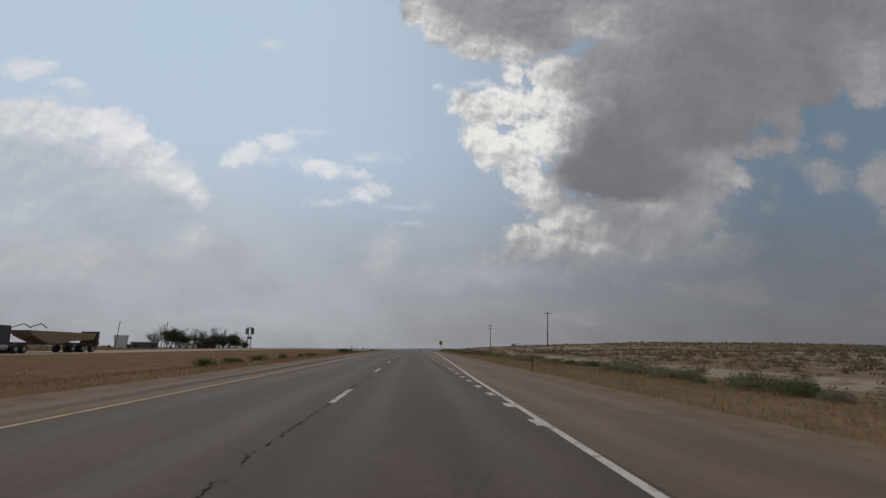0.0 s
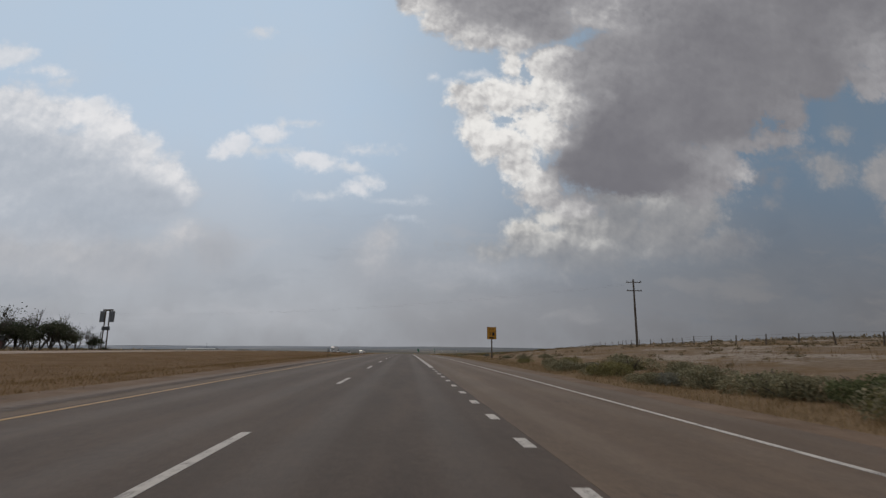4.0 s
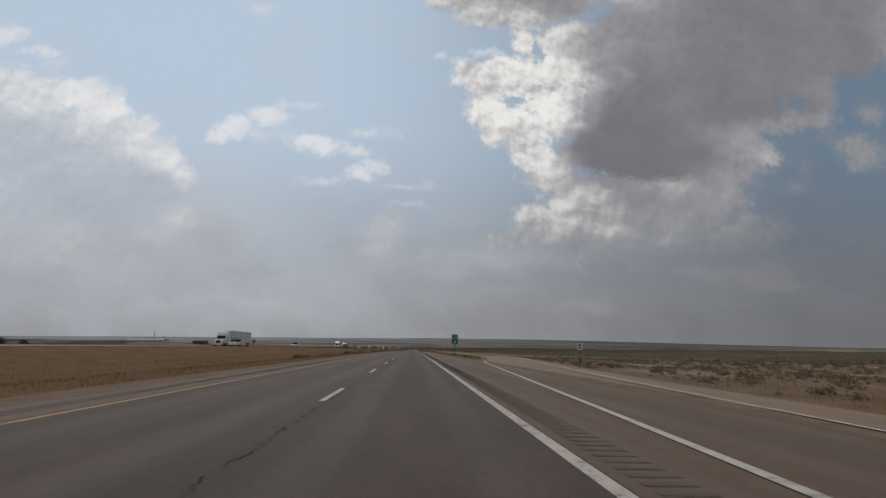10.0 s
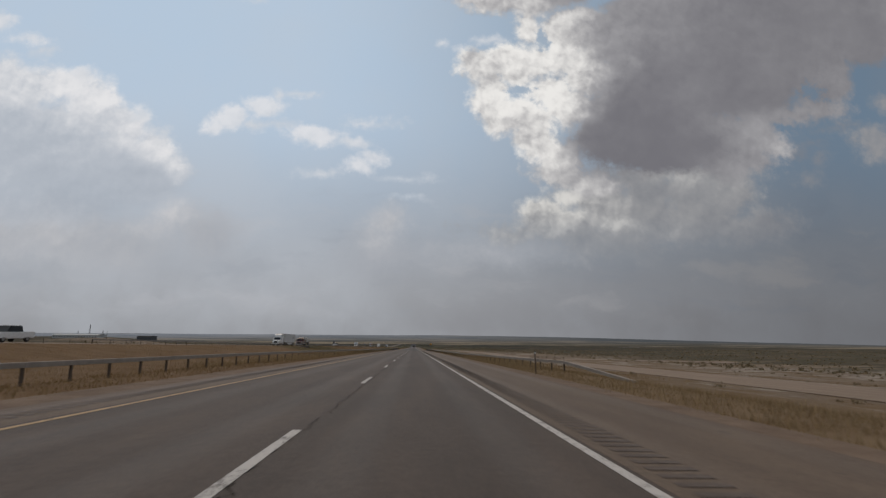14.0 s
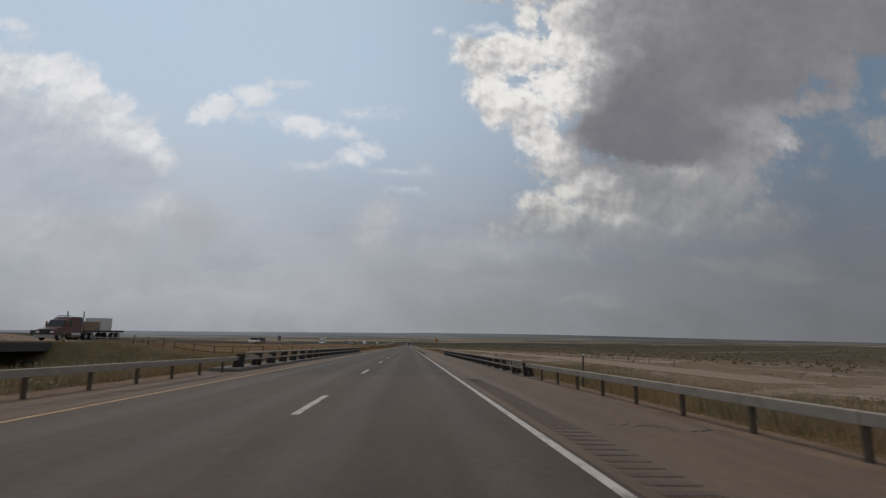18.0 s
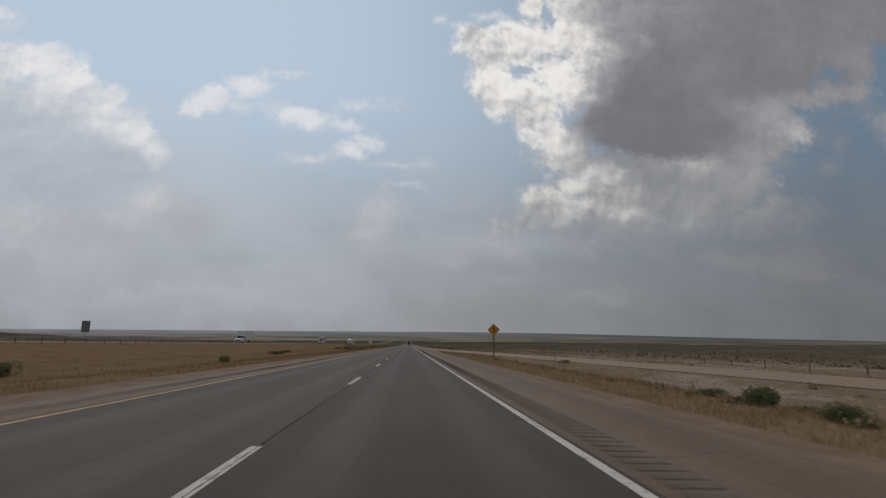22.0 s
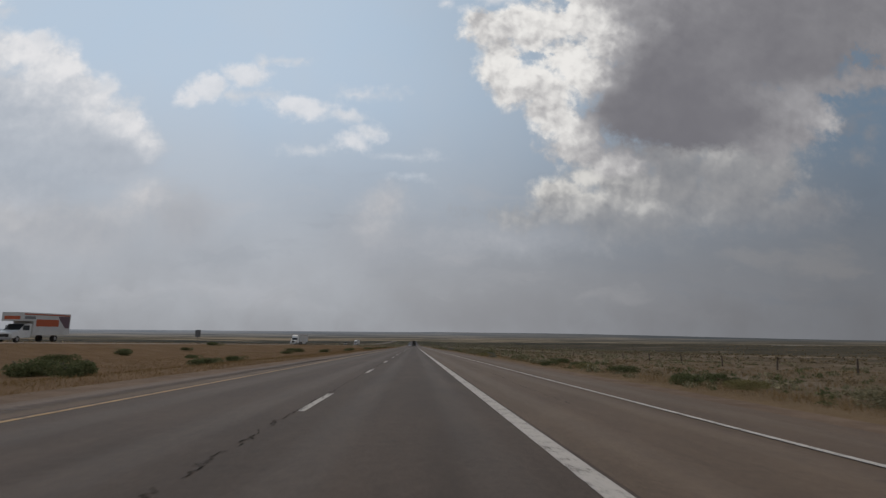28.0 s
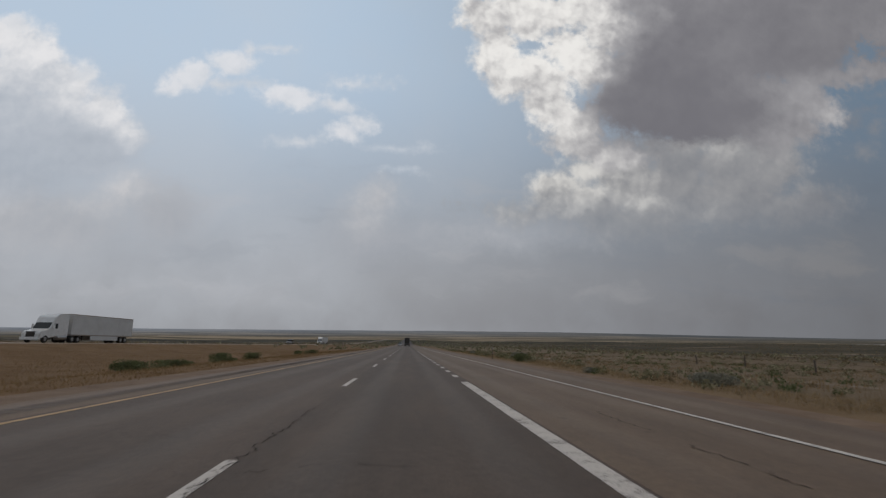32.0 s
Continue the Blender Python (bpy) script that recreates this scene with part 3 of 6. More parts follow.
    sage = n.mix(n.math("MULTIPLY", n.step(strip, 0.55, 0.63), n.step(mid, 0.35, 0.5)), sage, (0.25, 0.195, 0.145, 1))
    sage = n.mix(n.math("MULTIPLY", n.step(strip, 0.44, 0.36), 0.7), sage, (0.042, 0.043, 0.033, 1))
    # pale flats far out in the valley
    flat = n.vec("LENGTH", n.vec("MULTIPLY_ADD", p, (1 / 95.0, 1 / 45.0, 0), (-478 / 95.0, -1650 / 45.0, 0)))
    sage = n.mix(n.math("MULTIPLY", n.step(flat, 1.0, 0.75), n.step(n.noise(p, 0.05, 5, 0.7), 0.47, 0.55)), sage, (0.46, 0.42, 0.38, 1))
    col = n.mix(far, near, sage)
    col = n.mix(crag, col, white)
    n.bump(n.math("ADD", fine, n.noise(p, 14.0, 3, 0.7)), 0.7, 0.12)
    return n.finish(col, 0.95, spec=0.05)


M_GROUND = ground_material()


def build_ground():
    def lines(dense, step, reach, grow):
        mid = np.arange(dense[0], dense[1] + step, step)
        out, hi, lo, s = [], dense[1] + step, dense[0], step
        while hi < reach[1] or lo > reach[0]:
            s = s * grow
            if hi < reach[1]:
                hi += s
                out.append(hi)
            if lo > reach[0]:
                lo -= s
                out.append(lo)
        return np.array(sorted(set(list(mid) + out)))
    xs = lines((-66, 66), 1.25, (-4400, 4400), 1.13)
    ys = lines((-40, 1320), 3.0, (-3900, 4850), 1.10)
    X, Y = np.meshgrid(xs, ys)
    Z = height(X.ravel(), Y.ravel()) - 60 * smooth(4120, 4320, np.hypot(X, Y - 565).ravel())
    a = np.arange(len(xs) * len(ys)).reshape(len(ys), len(xs))
    f = np.stack([a[:-1, :-1], a[:-1, 1:], a[1:, 1:], a[1:, :-1]], -1).reshape(-1, 4)
    ob = from_arrays("ground", np.stack([X.ravel(), Y.ravel(), Z], -1), f, M_GROUND, True)
    tagged(ob, "dry tan prairie with pale soil and sagebrush", "ground", kind="structure")


build_ground()


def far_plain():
    """Distance: the outer plain and the low hills on the skyline, self-glowing, haze painted into the colour."""
    n = Net("painted_haze_distance")
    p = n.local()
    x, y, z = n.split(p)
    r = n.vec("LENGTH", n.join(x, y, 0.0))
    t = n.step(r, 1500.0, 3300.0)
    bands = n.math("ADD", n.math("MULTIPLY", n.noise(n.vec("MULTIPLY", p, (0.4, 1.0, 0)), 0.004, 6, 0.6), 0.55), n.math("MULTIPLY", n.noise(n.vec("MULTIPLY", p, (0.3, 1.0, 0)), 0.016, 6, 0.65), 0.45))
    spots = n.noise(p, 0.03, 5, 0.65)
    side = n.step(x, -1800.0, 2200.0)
    # blue-grey haze painted in, stronger with distance and towards the left
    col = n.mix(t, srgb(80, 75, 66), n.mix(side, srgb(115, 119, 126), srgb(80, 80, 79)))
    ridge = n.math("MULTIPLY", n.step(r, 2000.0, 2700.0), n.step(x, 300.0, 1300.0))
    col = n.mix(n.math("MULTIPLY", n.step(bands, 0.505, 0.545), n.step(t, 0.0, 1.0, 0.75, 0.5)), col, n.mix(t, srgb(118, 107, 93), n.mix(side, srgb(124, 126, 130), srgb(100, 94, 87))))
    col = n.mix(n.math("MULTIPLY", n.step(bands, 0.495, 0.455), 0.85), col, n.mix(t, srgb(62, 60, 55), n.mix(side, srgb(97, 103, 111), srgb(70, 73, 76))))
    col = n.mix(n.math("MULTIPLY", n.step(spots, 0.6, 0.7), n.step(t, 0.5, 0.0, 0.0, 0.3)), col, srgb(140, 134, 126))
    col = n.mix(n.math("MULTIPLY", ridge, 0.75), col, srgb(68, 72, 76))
    # the plain and hills glow by themselves in these haze colours
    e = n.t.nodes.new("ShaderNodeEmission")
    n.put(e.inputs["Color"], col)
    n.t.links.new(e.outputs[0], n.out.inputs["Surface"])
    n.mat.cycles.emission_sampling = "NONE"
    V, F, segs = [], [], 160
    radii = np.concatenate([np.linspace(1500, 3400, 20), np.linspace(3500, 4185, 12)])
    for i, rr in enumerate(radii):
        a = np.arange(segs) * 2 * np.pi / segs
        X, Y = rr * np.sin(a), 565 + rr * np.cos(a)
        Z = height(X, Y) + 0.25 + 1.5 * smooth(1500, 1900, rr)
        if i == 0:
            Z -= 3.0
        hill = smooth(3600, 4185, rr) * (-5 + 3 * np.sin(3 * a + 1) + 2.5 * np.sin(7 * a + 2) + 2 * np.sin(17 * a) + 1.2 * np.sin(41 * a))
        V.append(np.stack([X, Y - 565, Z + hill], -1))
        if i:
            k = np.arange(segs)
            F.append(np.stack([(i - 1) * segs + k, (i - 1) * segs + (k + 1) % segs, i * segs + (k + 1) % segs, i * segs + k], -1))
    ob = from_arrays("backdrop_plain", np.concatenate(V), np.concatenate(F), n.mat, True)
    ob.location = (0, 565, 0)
    tagged(ob, "self-glowing distant plain and low hills with blue-grey haze painted into the colour", "distance", kind="structure")


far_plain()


# ---- pavements ----
def strip(name, ys, left, right, zfun, mat, label, category, thick=0.25, kind="structure", parent=None, lift=0.0):
    """A paved ribbon along the road between the x-functions left and right, as a closed slab."""
    ys = np.asarray(ys, float)
    cols = []
    for y in ys:
        l, r = float(left(y)), float(right(y))
        zl, zr = zfun(l, y) + lift, zfun(r, y) + lift
        cols.append([(l, y, zl), (r, y, zr), (r, y, zr - thick), (l, y, zl - thick)])
    V = np.array(cols).reshape(-1, 3)
    F = []
    for i in range(len(ys) - 1):
        b, c = 4 * i, 4 * i + 4
        F += [(b, b + 1, c + 1, c), (b + 1, b + 2, c + 2, c + 1), (b + 2, b + 3, c + 3, c + 2), (b + 3, b, c, c + 3)]
    e = 4 * (len(ys) - 1)
    F += [(3, 2, 1, 0), (e, e + 1, e + 2, e + 3)]
    ob = from_arrays(name, V, F, mat)
    if parent:
        ob.parent = parent
        return ob
    return tagged(ob, label, category, kind=kind)


BR0, BR1 = 656.0, 708.0
yy = lambda a, b, s=5.0: np.append(np.arange(a, b, s), b)
flat = lambda c: (lambda y: c)
strip("road_1", yy(-60, BR0), flat(-3.82), flat(3.80), road_z, M_ROAD, "worn grey-brown asphalt highway lanes", "road")
strip("road_2", yy(BR0, 945), flat(-3.82), flat(3.80), road_z, M_NEW, "dark newer asphalt highway lanes", "road", thick=0.25)
strip("road_3", yy(945, 1500), flat(-3.82), flat(3.80), road_z, M_ROAD, "worn grey-brown asphalt highway lanes", "road")
strip("road_4", yy(1500, 4500, 25), flat(-6.4), flat(7.2), road_z, M_ROAD, "distant highway running straight across the valley", "road")
strip("shoulder_left", yy(-60, 1500, 4), lambda y: -5.7 if BR0 <= y <= BR1 else -5.1, flat(-3.824), road_z, M_SHOULDER, "pale cracked asphalt shoulder beside the median", "shoulder")
strip("shoulder_right_1", yy(-60, 400), flat(3.804), lambda y: pave_right(y) - 0.7, road_z, M_SHOULDER, "pale cracked asphalt shoulder and exit lane", "shoulder")
strip("shoulder_right_2", yy(400, 900), flat(3.804), lambda y: 6.60 if BR0 <= y <= BR1 else pave_right(y) - 0.5, road_z, M_SHOULDER, "pale brown asphalt shoulder", "shoulder")
strip("shoulder_right_3", yy(900, 1500), flat(3.804), lambda y: pave_right(y) - 0.7, road_z, M_SHOULDER, "pale asphalt shoulder and merging lane", "shoulder")
low_z = lambda x, y: road_z(x, y) - 0.012
strip("gravel_verge_left_1", yy(-60, BR0), flat(-6.15), flat(-5.04), low_z, M_GRAVEL, "loose gravel verge beside the median grass", "verge")
strip("gravel_verge_left_2", yy(BR1, 1500), flat(-6.15), flat(-5.04), low_z, M_GRAVEL, "loose gravel verge beside the median grass", "verge")
strip("gravel_verge_right_1", yy(-60, BR0), lambda y: pave_right(y) - 0.9, lambda y: pave_right(y) + 0.35, low_z, M_GRAVEL, "loose gravel verge", "verge")
strip("gravel_verge_right_2", yy(BR1, 1500), lambda y: pave_right(y) - 0.9, lambda y: pave_right(y) + 0.35, low_z, M_GRAVEL, "loose gravel verge", "verge")


def ramp_z(ys, zs, xs):
    return lambda x, y: float(grade(y)) + float(np.interp(y, ys, zs)) - FALL * min(float(np.interp(y, ys, xs)), 9) - FALL * 0.6 * (x - float(np.interp(y, ys, xs)))


off_z, on_z = ramp_z(OFF_Y, OFF_Z, OFF_X), ramp_z(ON_Y, ON_Z, ON_X)
offx, onx = (lambda y: float(np.interp(y, OFF_Y, OFF_X))), (lambda y: float(np.interp(y, ON_Y, ON_X)))
strip("exit_ramp", yy(352, 672, 4), lambda y: max(offx(y) - 3.8, 4.6), lambda y: offx(y) + 4.0, off_z, M_RAMP, "pale grey exit ramp curving away downhill", "ramp", lift=0.006)
strip("entry_ramp", yy(690, 935, 4), lambda y: max(onx(y) - 4.2, 4.6), lambda y: onx(y) + 4.2, on_z, M_RAMP, "pale grey entry ramp joining the highway", "ramp", lift=0.006)
opp_z = lambda x, y: float(grade(y)) + float(opp_off(y)) - 0.01 * (x + 46)
strip("road_5", yy(-200, 1500, 10), lambda y: -52.6, lambda y: -40.2, opp_z, M_RAMP, "opposite carriageway of grey asphalt", "road")
strip("road_6", yy(1500, 4300, 25), lambda y: -46 + (y - 1500) * 0.006 - 6, lambda y: -46 + (y - 1500) * 0.006 + 6, lambda x, y: opp_z(-46, y), M_RAMP, "distant opposite carriageway", "road")


# ---- painted lines ----
def line(name, ys, xf, width, mat, label, zfun=road_z, lift=0.008):
    return strip(name, ys, lambda y: xf(y) - width / 2, lambda y: xf(y) + width / 2, zfun, mat, label, "road line", thick=0.004, lift=lift - 0.004)


LINE_Y = [-60, 4, 20, 44, 78, 115, 160, 216, 292, 324, 345, 361, 375, 401, 405, 426, 450]
LINE_X = [3.66, 3.66, 4.0, 4.75, 5.75, 6.8, 7.12, 7.27, 7.4, 7.95, 8.7, 9.6, 11.0, 14.1, 14.6, 18.1, 21.3]
both_z = lambda x, y: max(road_z(x, y), off_z(x, y) + 0.006) if y > 352 else road_z(x, y)
line("edge_line_yellow", yy(-60, 1500), flat(-3.66), 0.10, M_YELLOW, "yellow edge line along the left shoulder")
line("edge_line_1", yy(-60, 345, 4), lambda y: float(np.interp(y, LINE_Y, LINE_X)), 0.12, M_WHITE, "white edge line drifting out round the exit lane")
line("edge_line_2", yy(345, 450, 3), lambda y: float(np.interp(y, LINE_Y, LINE_X)), 0.12, M_WHITE, "white outer edge line of the exit ramp", both_z, 0.016)
line("lane_line_wide_1", yy(172, 330, 4), flat(3.66), 0.26, M_WHITE, "broad white line before the exit gore")
line("edge_line_3", yy(330, 400, 4), flat(3.68), 0.18, M_WHITE, "white edge line past the exit gore")
line("edge_line_4", yy(400, 889, 4), flat(3.67), 0.125, M_WHITE, "white edge line along the right shoulder")
line("gore_line_1", yy(321, 405, 3), lambda y: float(np.interp(y, [321, 331, 344, 358, 362, 396, 405], [3.74, 3.95, 4.4, 5.4, 5.7, 8.1, 9.2])), 0.17, M_WHITE, "broad white gore line leading into the exit ramp", both_z, 0.018)
line("lane_line_wide_2", yy(889, 1147, 4), flat(3.62), 0.26, M_WHITE, "broad white line beside the merging lane")
both2 = lambda x, y: max(road_z(x, y), on_z(x, y) + 0.006) if y < 935 else road_z(x, y)
line("gore_line_2", yy(890, 960, 3), lambda y: float(np.interp(y, [890, 896, 905, 914, 935, 960], [9.2, 8.5, 7.5, 6.6, 5.0, 3.8])), 0.15, M_WHITE, "white line between entry ramp and highway", both2, 0.018)
line("edge_line_5", yy(880, 1500, 4), lambda y: float(np.interp(y, [880, 893, 909, 930, 960, 995, 1300, 1400, 1500], [14.6, 13.2, 11.0, 9.2, 7.7, 7.02, 6.98, 3.66, 3.66])), 0.12, M_WHITE, "thin white outer edge line of the merging lane", both2, 0.018)


def dash_mesh(name, length, width):
    bm = bmesh.new()
    box(bm, -width / 2, width / 2, 0, length, 0, 0.004)
    me = bpy.data.meshes.new(name)
    bm.to_mesh(me)
    bm.free()
    me.materials.append(M_WHITE)
    return me


def dashes(name, label, mesh, first, last, pitch, x):
    y = first
    holder = tagged(new(name), label, "road marking", kind="structure")
    while y < last:
        s = math.atan((float(grade(y + 3)) - float(grade(y))) / 3)
        ob = new("dash", mesh)
        ob.matrix_basis = Matrix.Translation((x, y, road_z(x, y) + 0.001)) @ Matrix.Rotation(s, 4, "X") @ Matrix.Rotation(math.atan(FALL), 4, "Y")
        ob.parent = holder
        y += pitch


dashes("lane_dashes", "worn white dashes between the two lanes", dash_mesh("dash_long", 3.2, 0.13), 13.78 - 3.2 - 4 * 12.192, 1500, 12.192, 0.0)
dashes("exit_dots", "short white dots along the exit lane", dash_mesh("dash_short", 0.66, 0.165), 8.0, 171, 2.44, 3.64)
dashes("merge_dots", "short white dots at the end of the merging lane", dash_mesh("dash_dot", 1.2, 0.2), 1149.5, 1230, 3.66, 3.62)

# ---- materials of the things ----
M_WOOD = paint("weathered_wood", (0.115, 0.085, 0.062, 1), 0.85, wear=0.55, scale=5)
M_WOODPALE = paint("sun_bleached_wood", (0.17, 0.125, 0.09, 1), 0.85, wear=0.4, scale=5)
M_GALV = paint("galvanised_steel", (0.33, 0.285, 0.24, 1), 0.75, 0.0, wear=0.45, scale=3)
M_RUST = paint("rusty_steel", (0.092, 0.064, 0.045, 1), 0.85, 0.0, wear=0.5, scale=9)
M_DARKSTEEL = paint("dark_bridge_steel", (0.042, 0.036, 0.032, 1), 0.6, 0.3, wear=0.3, scale=7)
M_CONC = paint("concrete", (0.185, 0.165, 0.145, 1), 0.9, wear=0.4, scale=2)
M_GREEN = paint("green_sign_sheeting", (0.004, 0.155, 0.098, 1), 0.5, wear=0.12, scale=2)
M_SIGNWHITE = paint("white_sign_sheeting", (0.62, 0.62, 0.60, 1), 0.5, wear=0.1, scale=4)
M_SIGNYELLOW = paint("yellow_sign_sheeting", (0.52, 0.235, 0.012, 1), 0.45, wear=0.14, scale=2)
M_BLACK = paint("black_paint", (0.015, 0.014, 0.013, 1), 0.6, wear=0.1)
M_SIGNBACK = paint("grey_sign_back", (0.16, 0.16, 0.165, 1), 0.55, 0.5, wear=0.3, scale=3)
M_BARK = paint("grey_bark", (0.085, 0.070, 0.058, 1), 0.9, wear=0.5, scale=8)
M_TAR = paint("crack_tar", (0.028, 0.025, 0.022, 1), 0.95, wear=0.03, spec=0.03)
M_WALLW = paint("white_siding", (0.50, 0.50, 0.49, 1), 0.75, wear=0.3, scale=0.8)
M_WALLR = paint("reddish_siding", (0.16, 0.085, 0.07, 1), 0.8, wear=0.35, scale=0.8)
M_WALLD = paint("grey_siding", (0.09, 0.092, 0.098, 1), 0.8, wear=0.3, scale=0.5)
M_ROOF = paint("dark_roofing", (0.06, 0.058, 0.056, 1), 0.85, wear=0.3, scale=1.0)
M_STONE = paint("pale_stone", (0.30, 0.25, 0.20, 1), 0.95, wear=0.35, scale=2, spec=0.1)
M_TANK = paint("white_tank_paint", (0.58, 0.58, 0.55, 1), 0.6, wear=0.25, scale=0.6)


def leaf_material(name, a, b, c, through_light=0.35):
    n = Net(name)
    r = n.island()
    col = n.mix(n.step(r, 0.0, 0.55), a, b)
    col = n.mix(n.step(r, 0.6, 1.0), col, c)
    n.finish(col, 0.85, spec=0.1)
    tr = n.t.nodes.new("ShaderNodeBsdfTranslucent")
    n.put(tr.inputs["Color"], col)
    m = n.t.nodes.new("ShaderNodeMixShader")
    m.inputs[0].default_value = through_light
    n.t.links.new(n.bsdf.outputs[0], m.inputs[1])
    n.t.links.new(tr.outputs[0], m.inputs[2])
    n.t.links.new(m.outputs[0], n.out.inputs["Surface"])
    return n.mat


M_LEAF = leaf_material("cottonwood_leaves", (0.045, 0.055, 0.032, 1), (0.078, 0.088, 0.054, 1), (0.128, 0.129, 0.084, 1))
M_SAGE = leaf_material("sagebrush_leaves", (0.137, 0.129, 0.077, 1), (0.246, 0.226, 0.140, 1), (0.391, 0.350, 0.225, 1))
M_DARKSCRUB = leaf_material("dark_scrub", (0.106, 0.088, 0.057, 1), (0.169, 0.138, 0.092, 1), (0.237, 0.190, 0.128, 1))
M_SAGEGREY = leaf_material("blue_grey_sage_leaves", (0.163, 0.163, 0.127, 1), (0.221, 0.218, 0.176, 1), (0.305, 0.293, 0.234, 1))
M_RABBIT = leaf_material("yellow_olive_leaves", (0.150, 0.140, 0.060, 1), (0.219, 0.198, 0.088, 1), (0.300, 0.256, 0.125, 1))
M_SAGEGREEN = leaf_material("green_shrub_leaves", (0.072, 0.084, 0.037, 1), (0.122, 0.137, 0.065, 1), (0.194, 0.202, 0.103, 1))
M_SCRUB = leaf_material("dull_scrub", (0.107, 0.087, 0.052, 1), (0.215, 0.169, 0.103, 1), (0.359, 0.273, 0.166, 1))
M_GRASS = leaf_material("dry_grass", (0.200, 0.130, 0.062, 1), (0.250, 0.165, 0.081, 1), (0.298, 0.202, 0.104, 1))
M_BLONDE = leaf_material("blond_grass", (0.211, 0.147, 0.079, 1), (0.294, 0.210, 0.115, 1), (0.384, 0.284, 0.166, 1), 0.5)

# ---- bridge over the crossing road ----
def bridge():
    bm = bmesh.new()
    for i in range(11):
        a, b = 661 + 4 * i, 665 + 4 * i
        za, zb = float(grade(a)), float(grade(b))
        vs = box(bm, -5.8, 7.15, a, b, -1.15, -0.27)
        for v in vs:
            v.co.z += (za if v.co.y < (a + b) / 2 else zb) - FALL * v.co.x
    bmesh.ops.remove_doubles(bm, verts=bm.verts, dist=0.001)
    tagged(part("bridge_deck", bm, M_CONC), "concrete highway bridge deck over the crossing road", "bridge", kind="structure")
    for side, x0, x1, name in ((-1, -5.75, -4.62, "left"), (1, 6.60, 7.12, "right")):
        bm = bmesh.new()
        n = 13
        for i in range(n):
            a, b = BR0 + 4 * i, BR0 + 4 * i + 4
            za, zb = float(grade(a)), float(grade(b))
            vs = box(bm, x0, x1, a, b, -0.28, 0.125 if side < 0 else 0.012)
            for v in vs:
                v.co.z += (za if v.co.y < (a + b) / 2 else zb) - FALL * v.co.x
        bmesh.ops.remove_doubles(bm, verts=bm.verts, dist=0.001)
        tagged(part("bridge_kerb_" + name, bm, M_CONC), "worn concrete kerb along the bridge edge", "kerb", kind="structure")


bridge()


def bridge_rail(x, side, up, first_post):
    rail = group_of("bridge_rail", (x, BR0 + 1, road_z(x, BR0 + 1) + up), "two-tube steel bridge railing on dark raked posts", "railing", "bridge railings")
    base = Vector(rail.location)
    bm = bmesh.new()
    s = side
    web = [(0.05 * s, 0), (0.43 * s, 0), (0.27 * s, 0.54), (0.0, 0.54)]
    slab(bm, web, -0.012, 0.012)
    slab(bm, [(0.02 * s, 0), (0.07 * s, 0), (0.03 * s, 0.54), (-0.02 * s, 0.54)], -0.075, 0.075)
    slab(bm, [(0.40 * s, 0), (0.45 * s, 0), (0.29 * s, 0.54), (0.24 * s, 0.54)], -0.075, 0.075)
    box(bm, min(0.02 * s, 0.58 * s), max(0.02 * s, 0.58 * s), -0.14, 0.14, 0, 0.02)
    first = part("post", bm, M_DARKSTEEL, rail, "dark raked steel post")
    y = first_post
    spots = []
    while BR0 + 1 + y < BR1 - 0.5:
        spots.append(y)
        y += 2.438
    for i, y in enumerate(spots):
        p = Vector((x, BR0 + 1 + y, road_z(x, BR0 + 1 + y) + up)) - base
        if i == 0:
            first.location = p
        else:
            o = new("post", first.data)
            o.parent, o.location = rail, p
    for h, r in ((0.31, 0.038), (0.58, 0.046)):
        for a, b in zip(spots[:-1:2], spots[2::2]):
            pa = Vector((x, BR0 + 1 + a, road_z(x, BR0 + 1 + a) + up + h)) - base
            pb = Vector((x, BR0 + 1 + b, road_z(x, BR0 + 1 + b) + up + h)) - base
            k = (0.04 - h * 0.09) * s - r * s
            bm = bmesh.new()
            tube(bm, pa + Vector((k, 0, 0)), pb + Vector((k, 0, 0)), r, segs=8)
            part("rail_tube", bm, M_GALV, rail, "weathered galvanised tube")
    return rail


bridge_rail(6.66, 1, 0.03, 0.0)
bridge_rail(-4.8, -1, 0.125, 0.08)


# ---- box-beam guardrails ----
def beam_mesh(length):
    bm = bmesh.new()
    box(bm, -0.075, 0.075, 0, length, 0, 0.155, 0.014)
    me = bpy.data.meshes.new("rail")
    bm.to_mesh(me)
    bm.free()
    me.materials.append(M_GALV)
    return me


